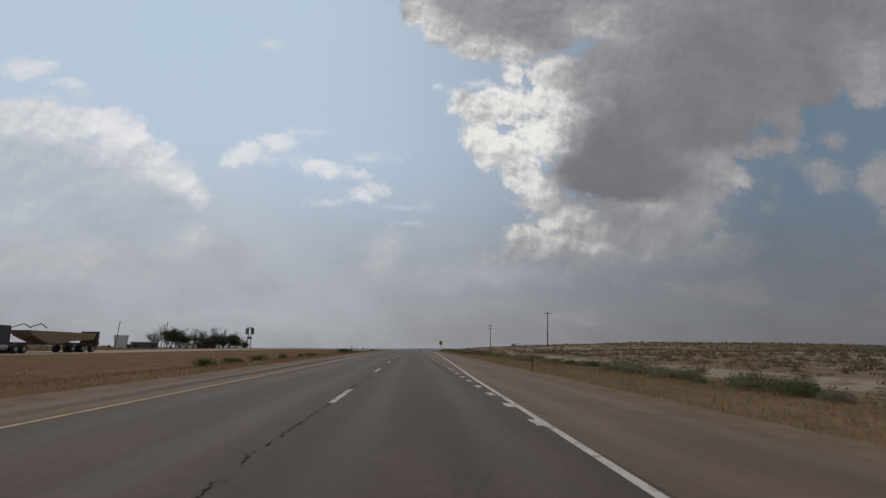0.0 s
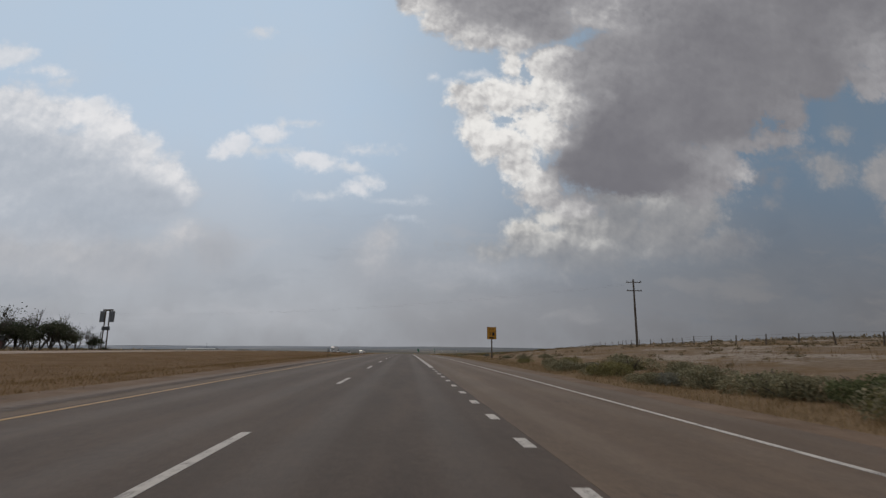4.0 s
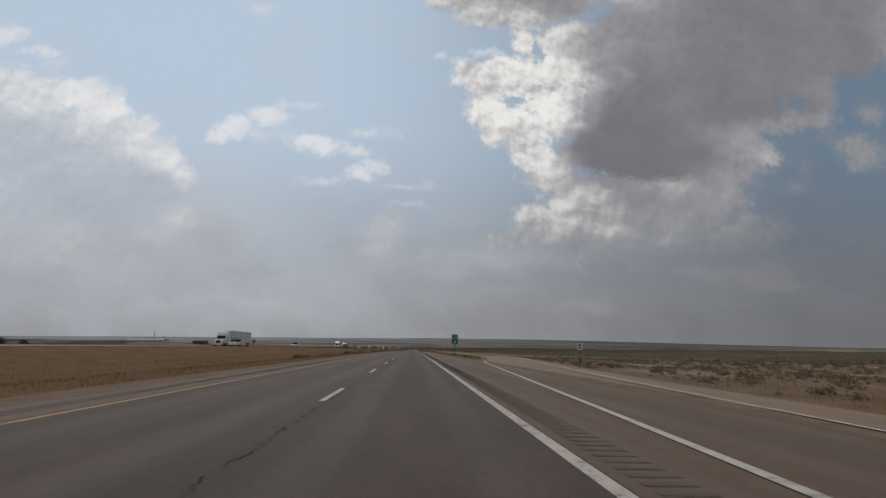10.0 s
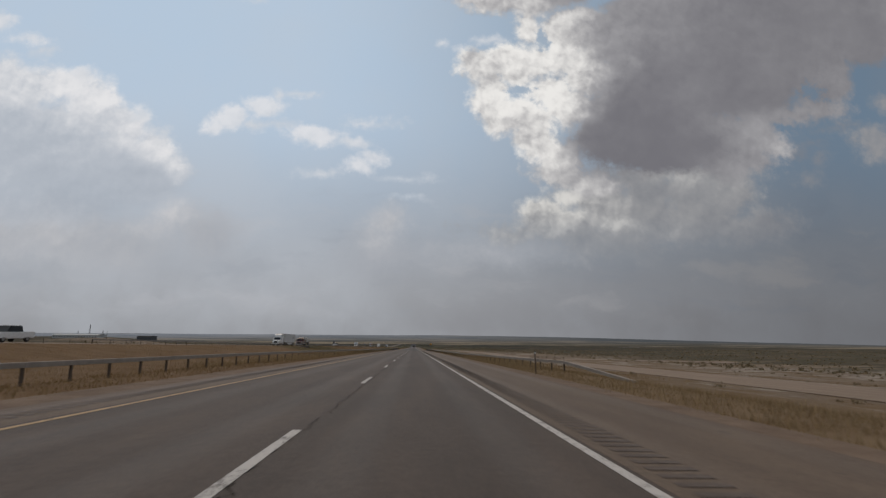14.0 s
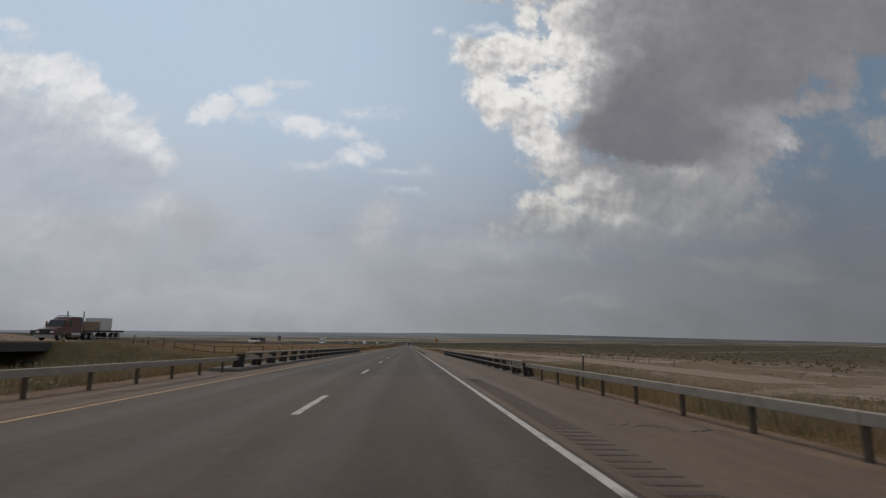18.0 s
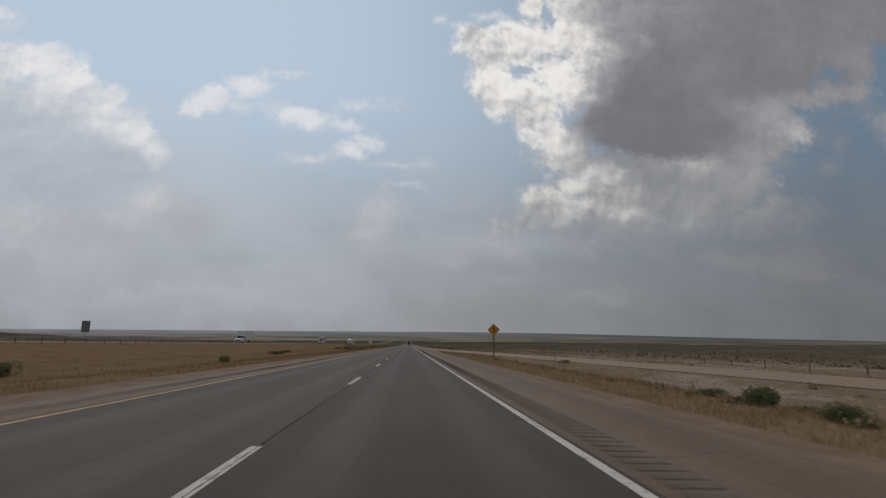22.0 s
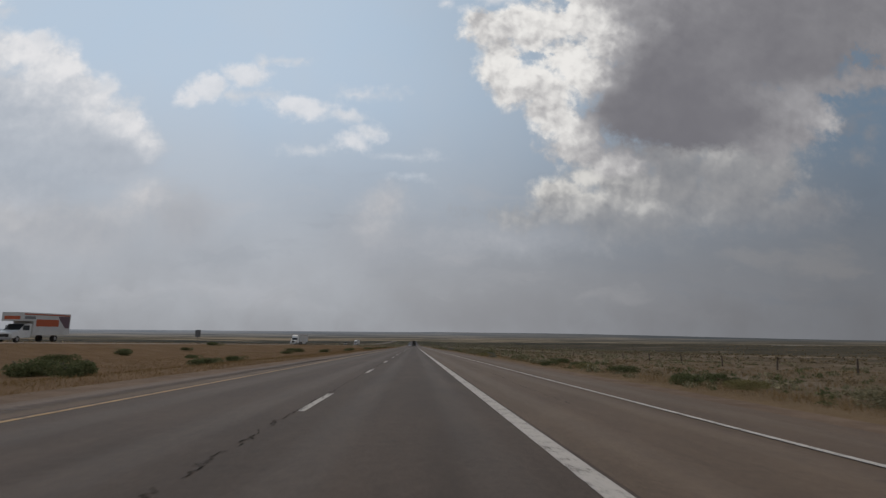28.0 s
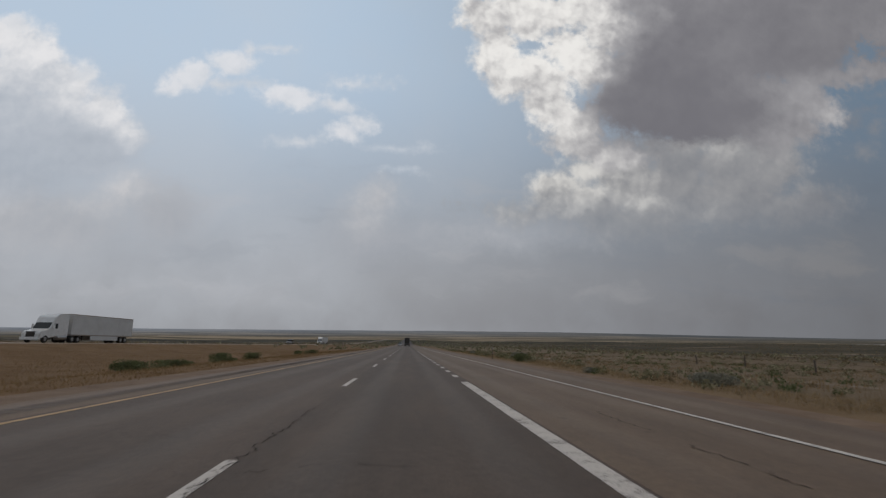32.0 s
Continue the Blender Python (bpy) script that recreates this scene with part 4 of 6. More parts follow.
def guardrail(ys, xs, z_of, face, label, post_step=1.905, group="guardrails", buried=0.0):
    """face +1: the beam looks towards +x."""
    x0 = float(np.interp(ys[0], ys, xs))
    base = Vector((x0, ys[0], z_of(x0, ys[0])))
    rail = group_of("guardrail", base, label, "guardrail", group)
    mesh = beam_mesh(3.805)
    bm = bmesh.new()
    box(bm, -0.035, 0.035, -0.04, 0.04, -0.3, 0.50, 0.006)
    pm = bpy.data.meshes.new("post")
    bm.to_mesh(pm)
    bm.free()
    pm.materials.append(M_RUST)
    y = ys[0]
    while y < ys[-1] - 3.8:
        p = [Vector((float(np.interp(t, ys, xs)), t, z_of(float(np.interp(t, ys, xs)), t) + 0.495 - 0.56 * (1 - min(1.0, (t - ys[0]) / buried) if buried else 0.0))) for t in (y, y + 3.81)]
        d = p[1] - p[0]
        m = Matrix.Translation(p[0] - base) @ Matrix.Rotation(-math.atan2(d.x, d.y), 4, "Z") @ Matrix.Rotation(math.atan2(d.z, math.hypot(d.x, d.y)), 4, "X")
        o = new("rail", mesh)
        o.parent = rail
        o.matrix_basis = m
        for t in np.arange(y, y + 3.8, post_step):
            if t < ys[0] + buried * 0.8:
                continue
            px = float(np.interp(t, ys, xs))
            o = new("post", pm)
            o.parent = rail
            o.location = Vector((px, t, z_of(px, t))) - base
        y += 3.81
    return rail


edge_z = lambda x, y: max(ground_z(x, y), road_z(x, y) - 0.35)
guardrail([515.8, 530, 560, 607, 654, 661.5], [11.2, 9.6, 8.0, 7.75, 6.9, 6.68], edge_z, -1, "galvanised box-beam guardrail on rusty posts flaring at its end", buried=7.6)
guardrail([486.1, 515, 560, 610, 654, 661.5], [-10.0, -9.0, -7.1, -6.3, -5.2, -4.9], edge_z, 1, "galvanised box-beam guardrail on rusty posts beside the median", buried=7.6)
land = lambda x, y: ground_z(x, y)
guardrail([704, 760, 868], [-38.5, -37.5, -38.2], land, 1, "rust-brown guardrail of the opposite carriageway", 3.81, "far guardrails")
guardrail([560, 664], [-38.6, -38.9], land, 1, "rust-brown guardrail of the opposite carriageway", 3.81, "far guardrails")

# bridge of the opposite carriageway
bm = bmesh.new()
for i in range(11):
    a, b = 659 + 4 * i, 663 + 4 * i
    vs = box(bm, -53.2, -39.6, a, b, -1.2, -0.27)
    for v in vs:
        v.co.z += opp_z(-46, a if v.co.y < (a + b) / 2 else b)
bmesh.ops.remove_doubles(bm, verts=bm.verts, dist=0.001)
# the whole deck takes the dark roofing colour
tagged(part("bridge_deck_far", bm, M_ROOF), "dark concrete bridge deck of the opposite carriageway", "bridge", kind="structure")
# crossing road, lying on the bed of its cutting
xs = np.arange(-150.0, 131.0, 4.0)
mid_y = 682 + 0.06 * (xs + 20)
bed = height(xs, mid_y) + 0.07
V, F = [], []
for px, py, pz in zip(xs, mid_y, bed):
    V += [(px, py - 4, pz), (px, py + 4, pz), (px, py + 4, pz - 0.4), (px, py - 4, pz - 0.4)]
for i in range(len(xs) - 1):
    b0, b1 = 4 * i, 4 * i + 4
    F += [(b0 + k, b1 + k, b1 + (k + 1) % 4, b0 + (k + 1) % 4) for k in range(4)]
tagged(from_arrays("crossing_road", V, F, M_RAMP), "grey country road passing beneath the highway bridges", "road", kind="structure")


# ---- delineators ----
def delineator():
    t = group_of("delineator", (0, 0, 0), "thin rusty roadside marker post with a small reflector", "marker post", "roadside marker posts")
    bm = bmesh.new()
    slab(bm, [(-0.027, -0.02), (0.027, -0.02), (0.027, -0.008), (0.008, -0.008), (0.008, 0.02), (-0.008, 0.02), (-0.008, -0.008), (-0.027, -0.008)], 0, 1)
    bmesh.ops.transform(bm, verts=bm.verts, matrix=Matrix(((1, 0, 0, 0), (0, 0, 1, 0), (0, 1.32, 0, -0.12), (0, 0, 0, 1))))
    bmesh.ops.recalc_face_normals(bm, faces=bm.faces)
    part("post", bm, M_RUST, t)
    bm = bmesh.new()
    tube(bm, (0, -0.025, 1.12), (0, -0.04, 1.12), 0.042, segs=12)
    part("reflector", bm, M_SIGNWHITE, t, "small round white reflector")
    return t


MARK_R = [(7.9, 26.5), (9.5, 127), (10.5, 226.5), (10.6, 329.7), (15.3, 393.4), (18.1, 419.9), (10.4, 427.6), (7.5, 453), (7.6, 519), (7.75, 590), (7.45, 652), (6.9, 714.7), (7.2, 774), (7.5, 842.4), (7.6, 877), (10.2, 934), (9.6, 991), (9.8, 1055), (9.8, 1117), (9.8, 1178)]
MARK_L = [(-6.5, 68.9), (-6.6, 198), (-7.2, 328), (-6.5, 457.7), (-6.7, 717.3), (-5.3, 841.5), (-6.6, 970)]
proto = delineator()
for k, (x, y) in enumerate(MARK_R + MARK_L + [(15.75, 460.1), (17.5, 830), (12.2, 860)]):
    m = pose(x, y, ground_z(x, y), random.uniform(-2, 2), random.uniform(-2.5, 2.5), random.uniform(-8, 8))
    if k == 0:
        proto.matrix_basis = m
    else:
        copy_thing(proto, m)


# ---- signs ----
def text_part(name, body, size, at, mat, parent, squeeze=1.0):
    cu = bpy.data.curves.new(name, "FONT")
    cu.body, cu.size, cu.align_x, cu.align_y = body, size, "CENTER", "CENTER"
    cu.extrude, cu.offset, cu.space_character = 0.002, size * -0.004, 1.0
    tmp = bpy.data.objects.new(name, cu)
    scene.collection.objects.link(tmp)
    bpy.context.view_layer.update()
    me = bpy.data.meshes.new_from_object(tmp.evaluated_get(bpy.context.evaluated_depsgraph_get()))
    bpy.data.objects.remove(tmp)
    me.materials.clear()
    me.materials.append(mat)
    me.name = name
    ob = new(name, me)
    ob.parent = parent
    ob.matrix_basis = Matrix.Translation(at) @ Matrix.Rotation(radians(90), 4, "X") @ Matrix.Diagonal((squeeze, 1, 1, 1))
    return ob


def panel(bm, w, h, z, th=0.012, r=0.06):
    """A sign plate with rounded corners, its face towards -y."""
    pts = []
    for cx, cz, a0 in ((w / 2 - r, z + h - r, 0), (-w / 2 + r, z + h - r, 90), (-w / 2 + r, z + r, 180), (w / 2 - r, z + r, 270)):
        for i in range(4):
            a = radians(a0 + 30 * i)
            pts.append((cx + r * math.cos(a), cz + r * math.sin(a)))
    slab(bm, pts, 0, th)


def bar(bm, w, h, cx, cz, y=-0.004):
    box(bm, cx - w / 2, cx + w / 2, y - 0.002, y, cz - h / 2, cz + h / 2)


def exit_sign():
    x, y = 8.95, 438.6
    z = ground_z(x, y) + 0.22
    s = group_of("exit_sign", (x, y, z), "green exit sign with white arrow on a wooden post", "road sign", turn=-3)
    bm = bmesh.new()
    box(bm, -0.09, 0.09, 0.02, 0.2, -0.6, 3.4, 0.01)
    part("post", bm, M_WOODPALE, s, "sun-bleached wooden post")
    bm = bmesh.new()
    panel(bm, 1.07, 1.68, 1.78)
    part("panel", bm, M_GREEN, s)
    bm = bmesh.new()
    for w, h, cx, cz in ((1.03, 0.018, 0, 3.445), (1.03, 0.018, 0, 1.795), (0.018, 1.64, -0.515, 2.62), (0.018, 1.64, 0.515, 2.62), (1.03, 0.022, 0, 2.89)):
        bar(bm, w, h, cx, cz)
    part("border", bm, M_SIGNWHITE, s)
    for cx, d in ((-0.29, "1"), (-0.01, "5"), (0.315, "0")):
        text_part("digit", d, 0.46, (cx, -0.006, 3.165), M_SIGNWHITE, s, 1.25)
    text_part("word", "EXIT", 0.36, (0, -0.006, 2.67), M_SIGNWHITE, s, 1.28)
    bm = bmesh.new()
    vs = slab(bm, [(-0.33, -0.055), (0.06, -0.055), (0.06, -0.17), (0.34, 0), (0.06, 0.17), (0.06, 0.055), (-0.33, 0.055)], -0.006, -0.003)
    bmesh.ops.transform(bm, verts=vs, matrix=Matrix.Translation((0.0, 0, 2.15)) @ Matrix.Rotation(radians(-45), 4, "Y"))
    part("arrow", bm, M_SIGNWHITE, s)


exit_sign()


def ramp_speed_sign():
    x, y = 13.4, 207.6
    z = ground_z(x, y)
    lift = road_z(3, y) - z
    s = group_of("advisory_sign", (x, y, z), "yellow exit speed sign with black border on a wooden post", "road sign", turn=-2)
    bm = bmesh.new()
    box(bm, -0.08, 0.08, 0.02, 0.18, -0.3, 3.9 + lift, 0.01)
    part("post", bm, M_WOOD, s)
    b = 2.45 + lift
    bm = bmesh.new()
    panel(bm, 1.24, 1.6, b)
    part("panel", bm, M_SIGNYELLOW, s)
    bm = bmesh.new()
    for w, h, cx, cz in ((1.19, 0.022, 0, b + 1.575), (1.19, 0.022, 0, b + 0.025), (0.022, 1.57, -0.59, b + 0.8), (0.022, 1.57, 0.59, b + 0.8), (1.19, 0.022, 0, b + 1.06)):
        bar(bm, w, h, cx, cz)
    part("border", bm, M_BLACK, s)
    text_part("word", "EXIT", 0.34, (0, -0.006, b + 1.31), M_BLACK, s)
    text_part("digit", "3", 0.62, (-0.22, -0.006, b + 0.68), M_BLACK, s)
    bm = bmesh.new()
    bar(bm, 0.3, 0.42, 0.22, b + 0.68, -0.005)
    bar(bm, 0.62, 0.18, 0, b + 0.2, -0.005)
    part("faded_mark", bm, M_BLACK, s)


ramp_speed_sign()


def merge_sign():
    x, y = 13.3, 844.7
    z = ground_z(x, y)
    c = road_z(0, y) + 3.22 - z
    s = group_of("merge_sign", (x, y, z), "yellow diamond merge sign on a wooden post", "road sign", turn=-3)
    bm = bmesh.new()
    box(bm, -0.085, 0.085, 0.02, 0.19, -0.3, c + 0.5, 0.01)
    part("post", bm, M_WOODPALE, s)

    def diamond(bm, half, th, y0, r=0.07):
        bm2 = bmesh.new()
        panel(bm2, half * 2, half * 2, -half, th, r)
        bmesh.ops.transform(bm2, verts=bm2.verts, matrix=Matrix.Translation((0, y0, c)) @ Matrix.Rotation(radians(45), 4, "Y"))
        return bm2
    part("panel", diamond(None, 0.61, 0.012, 0), M_SIGNYELLOW, s)
    bm = bmesh.new()
    for k in range(4):
        vs = box(bm, -0.56, 0.56, -0.006, -0.003, 0.55, 0.572)
        bmesh.ops.transform(bm, verts=vs, matrix=Matrix.Translation((0, 0, c)) @ Matrix.Rotation(radians(45 + 90 * k), 4, "Y"))
    part("border", bm, M_BLACK, s)
    bm = bmesh.new()
    slab(bm, [(-0.055, c - 0.45), (0.055, c - 0.45), (0.055, c + 0.16), (0.17, c + 0.16), (0, c + 0.47), (-0.17, c + 0.16), (-0.055, c + 0.16)], -0.007, -0.004)
    slab(bm, [(0.055, c - 0.10), (0.055, c + 0.06), (0.24, c - 0.20), (0.24, c - 0.42), (0.18, c - 0.42), (0.17, c - 0.24)], -0.007, -0.004)
    part("arrow", bm, M_BLACK, s, "black merging arrow")


merge_sign()


def small_sign(name, x, y, w, h, bottom, mat, label, post, bars=(), barmat=None, turn=0.0, diamond=False):
    z = ground_z(x, y)
    s = group_of(name, (x, y, z), label, "road sign", turn=turn)
    bm = bmesh.new()
    tube(bm, (0, 0.05, -0.2), (0, 0.05, bottom + h * 0.8), 0.045, segs=8)
    part("post", bm, post, s)
    bm = bmesh.new()
    panel(bm, w, h, bottom if not diamond else -h / 2, 0.012, 0.04)
    if diamond:
        bmesh.ops.transform(bm, verts=bm.verts, matrix=Matrix.Translation((0, 0, bottom + h / 2)) @ Matrix.Rotation(radians(45), 4, "Y"))
    part("panel", bm, mat, s)
    if bars:
        bm = bmesh.new()
        for bw, bh, cz in bars:
            bar(bm, bw, bh, 0, bottom + cz)
        part("marking", bm, barmat, s)
    return s


small_sign("mile_marker", 14.1, 359.2, 0.34, 1.1, 1.35, M_GREEN, "narrow green mile marker with pale figures", M_RUST, ((0.2, 0.16, 0.88), (0.2, 0.2, 0.58), (0.2, 0.2, 0.28)), M_SIGNWHITE)
small_sign("ramp_sign", 20.6, 409.1, 0.6, 0.76, 1.6, M_SIGNWHITE, "small white regulatory sign on a wooden post beside the ramp", M_WOOD, ((0.4, 0.09, 0.6), (0.4, 0.09, 0.45), (0.3, 0.15, 0.2)), M_BLACK)
small_sign("warning_sign", -60.5, 556, 1.2, 1.2, 2.0, M_SIGNBACK, "grey back of a diamond warning sign", M_WOOD, turn=180, diamond=True)
small_sign("sign_back", -57.3, 872.2, 1.5, 2.1, 2.0, M_SIGNBACK, "grey back of a tall highway sign", M_WOOD)
small_sign("sign_back", -59.9, 1137.4, 1.5, 2.1, 2.2, M_SIGNBACK, "grey back of a tall highway sign", M_WOOD)


# ---- utility poles ----
def utility_pole(x, y, h, arm=2.2, lean=0.0, double=False):
    z = ground_z(x, y)
    s = group_of("utility_pole", (x, y, z), "weathered wooden utility pole with a crossarm", "utility pole", "utility poles", turn=0)
    s.rotation_euler = (0, radians(lean), 0)
    bm = bmesh.new()
    tube(bm, (0, 0, -0.5), (0, 0, h), 0.17, 0.11, 10)
    part("pole", bm, M_WOOD, s)
    for k in range(2 if double else 1):
        bm = bmesh.new()
        box(bm, -arm / 2, arm / 2, -0.2, -0.1, h - 0.5 - 1.2 * k, h - 0.38 - 1.2 * k, 0.01)
        a = part("crossarm", bm, M_WOOD, s)
        for px in (-arm * 0.45, 0.0, arm * 0.45):
            bm = bmesh.new()
            tube(bm, (px, -0.15, h - 0.38 - 1.2 * k), (px, -0.15, h - 0.2 - 1.2 * k), 0.05, 0.03, 8)
            part("insulator", bm, M_SIGNBACK, a)
    return s


utility_pole(40.2, 142.6, 9.9, lean=1.5)
utility_pole(34.1, 209.2, 9.4, double=True)
utility_pole(60.2, 56.5, 9.6)
utility_pole(-120.5, 217, 11.2, 1.0, 4.0)
utility_pole(-110.3, 234, 10.9, 2.6, 4.0, double=True)
utility_pole(-126.6, 271.6, 14.0, 0.8, 1.5)
utility_pole(-330, 700, 11, 1.6)
utility_pole(-300, 1010, 9, 0.8)


def power_lines():
    a = Vector((34.1, 209.2, ground_z(34.1, 209.2) + 9.0))
    b = Vector((-110.3, 234.0, ground_z(-110.3, 234.0) + 10.4))
    s = group_of("power_lines", a, "two thin dark power lines sagging across the highway", "power line")
    for dy, dz in ((0.9, 0.0), (-0.9, -0.35)):
        bm = bmesh.new()
        pts = []
        for i in range(29):
            f = i / 28
            pts.append((b - a) * f + Vector((0, dy, dz - 4 * 4.3 * f * (1 - f))))
        for p0, p1 in zip(pts[:-1], pts[1:]):
            tube(bm, p0, p1, 0.0026, segs=4)
        part("wire", bm, M_SIGNBACK, s)


power_lines()


# ---- post and wire fence along the right bank ----
def fence(points, label, height_post=1.15, wires=(0.4, 0.75, 1.05), rails=False):
    a = points[0]
    base = Vector((a[0], a[1], ground_z(*a)))
    s = group_of("fence", base, label, "fence", "roadside fences")
    bm = bmesh.new()
    tube(bm, (0, 0, -0.2), (0, 0, height_post), 0.075, 0.06, 7)
    me = bpy.data.meshes.new("post")
    bm.to_mesh(me)
    bm.free()
    me.materials.append(M_WOOD)
    tops = []
    for x, y in points:
        o = new("post", me)
        o.parent = s
        p = Vector((x, y, ground_z(x, y))) - base
        o.matrix_basis = Matrix.Translation(p) @ pose(0, 0, 0, random.uniform(-5, 5), random.uniform(-5, 5), random.uniform(0, 360)) @ Matrix.Scale(random.uniform(0.9, 1.1), 4, (0, 0, 1))
        tops.append(p)
    for h in wires:
        bm = bmesh.new()
        for p, q in zip(tops[:-1], tops[1:]):
            tube(bm, p + Vector((0, 0, h)), q + Vector((0, 0, h)), 0.045 if rails else 0.008, segs=4)
        part("rail" if rails else "wire", bm, M_WOOD if rails else M_RUST, s)
    return s


fence([(32 + 0.6 * math.sin(k) + 0.2 * max(0.0, 6.1 * k - 85), 65.2 + 6.1 * k) for k in range(6, 47)], "old post-and-wire fence along the pale bank")
fence([(32.0, 108.0), (34.1, 108.3)], "wooden brace of a fence corner", 1.5, (1.35,), True)
fence([(40 + 1.9 * k, 660 - 3.0 * k) for k in range(5)], "broken wooden corral fence on bare soil", 1.2, (0.6, 1.0), True)
fence([(47 + 0.03 * k * k, 720 + 9 * k) for k in range(30)], "post-and-wire fence beyond the entry ramp")
fence([(33 + 0.2 * math.sin(k), 935 + 8 * k) for k in range(32)], "post-and-wire fence through the scrub", 1.05)
fence([(-18.4, 708.2), (-20.4, 708.6), (-22.9, 709.4), (-25.2, 708.9), (-28.2, 709.2), (-31, 709.5)], "weathered wooden rail fence above the cutting", 1.3, (0.35, 1.15), True)
fence([(-18.4, 708.2), (-17.2, 712.5), (-16.6, 718.0), (-16.2, 724.0), (-16.0, 731.0)], "sagging post-and-wire fence in the median", 1.15)
fence([(-32.5, 709.6), (-34.2, 708.8), (-35.8, 708.0)], "post-and-wire fence beside the far carriageway", 1.2)
fence([(-64, 560 + 7 * k) for k in range(14)], "post-and-wire fence beyond the far carriageway", 1.2)


# ---- farmstead on the left ----
def house(x, y, w, d, h, roof, wall, label, turn=0.0, doors=True):
    z = ground_z(x, y) - 0.15
    s = group_of("house", (x, y, z), label, "building", turn=turn)
    bm = bmesh.new()
    box(bm, -w / 2, w / 2, -d / 2, d / 2, 0, h, 0.03)
    body = part("wall", bm, wall, s)
    bm = bmesh.new()
    slab(bm, [(-d / 2 - 0.4, h), (0, h + roof), (d / 2 + 0.4, h), (d / 2 + 0.4, h + 0.12), (0, h + roof + 0.14), (-d / 2 - 0.4, h + 0.12)], -w / 2 - 0.4, w / 2 + 0.4, "x")
    part("roof", bm, M_TANK if w > 40 else M_ROOF, s)
    if doors:
        k = max(2, int(w / 3))
        for i in range(k):
            cx = -w / 2 + (i + 0.5) * w / k
            bm = bmesh.new()
            if i == k // 2:
                box(bm, cx - 0.5, cx + 0.5, -d / 2 - 0.05, -d / 2 + 0.05, 0, 2.1, 0.01)
                part("door", bm, M_WALLD, s)
            else:
                box(bm, cx - 0.55, cx + 0.55, -d / 2 - 0.05, -d / 2 + 0.05, 0.95, 2.0, 0.01)
                part("window", bm, M_BLACK, s)
    return s


house(-114.5, 268.5, 9.5, 6, 2.6, 0.5, M_WALLW, "low white house among trees", 31)
house(-110, 281, 11, 6, 2.7, 1.0, M_WALLR, "reddish house half hidden by trees", 31)
house(-117, 232.5, 9.5, 6, 2.6, 0.5, M_WALLD, "dark grey shed beside a utility pole", 31)
house(-126, 236, 7, 5, 1.7, 0.4, M_WALLD, "small low outbuilding near the dark shed", 25)
house(-352, 1052, 50, 14, 3.4, 1.0, M_WALLW, "long pale metal shed on the plain", -8)
house(-284, 1054, 16, 10, 4.2, 0.5, M_WALLD, "dark box-like shed beside the long building", -8)
house(-452, 930, 26, 10, 3.0, 0.8, M_WALLD, "low dark farm building on the plain", 0)


def funnel_tank():
    x, y = -121.5, 222.5
    z = ground_z(x, y)
    s = group_of("tank", (x, y, z), "white flared storage tank standing by a pole", "tank")
    bm = bmesh.new()
    tube(bm, (0, 0, 0), (0, 0, 5.3), 2.1, 2.75, 24)
    part("shell", bm, M_TANK, s)
    bm = bmesh.new()
    tube(bm, (0, 0, 5.25), (0, 0, 5.5), 2.85, 2.85, 24)
    part("rim", bm, M_TANK, s)


funnel_tank()


def double_billboard():
    x, y = -97.5, 315.5
    z = ground_z(x, y)
    s = group_of("pylon_sign", (x, y, z), "tall old pylon sign with weathered grey panels on two posts", "sign", turn=-20)
    for px in (-1.1, 1.1):
        bm = bmesh.new()
        tube(bm, (px, 0, -0.3), (px * 0.75, 0, 13.4), 0.22, 0.18, 10)
        part("post", bm, M_WOOD, s)
    for w, h, cx, cz, m, nm in ((1.9, 3.6, -2.0, 11.3, M_SIGNBACK, "upper_panel"), (1.9, 3.6, 2.0, 11.3, M_SIGNBACK, "upper_panel"), (3.2, 1.2, 0, 7.4, M_WALLD, "lower_panel")):
        bm = bmesh.new()
        box(bm, cx - w / 2, cx + w / 2, -0.25, 0.15, cz - h / 2, cz + h / 2, 0.03)
        part(nm, bm, m, s)
    bm = bmesh.new()
    box(bm, -2.0, 2.2, -0.15, 0.15, 13.2, 13.7, 0.03)
    part("top_beam", bm, M_WOOD, s)
    bm = bmesh.new()
    tube(bm, (-2.6, 0.5, -0.3), (-2.3, 0.5, 6.5), 0.15, 0.12, 8)
    part("stub_post", bm, M_WOOD, s)


double_billboard()


def lattice_mast(x, y, h):
    z = ground_z(x, y)
    s = group_of("mast", (x, y, z), "slender steel lattice mast behind a long shed", "mast")
    for k in range(3):
        a = 2 * math.pi * k / 3
        bm = bmesh.new()
        tube(bm, (0.9 * math.cos(a), 0.9 * math.sin(a), -0.2), (0.15 * math.cos(a), 0.15 * math.sin(a), h), 0.14, 0.1, 6)
        part("leg", bm, M_DARKSTEEL, s)
    for i in range(6):
        bm = bmesh.new()
        zz = h * (i + 0.5) / 6
        r = 0.9 - 0.75 * zz / h
        for k in range(3):
            a, b = 2 * math.pi * k / 3, 2 * math.pi * (k + 1) / 3
            tube(bm, (r * math.cos(a), r * math.sin(a), zz), (r * math.cos(b), r * math.sin(b), zz), 0.06, segs=4)
        part("brace", bm, M_DARKSTEEL, s)


lattice_mast(-350, 1064, 15)
lattice_mast(-362, 1064, 8.5)
lattice_mast(-336, 1064, 8)


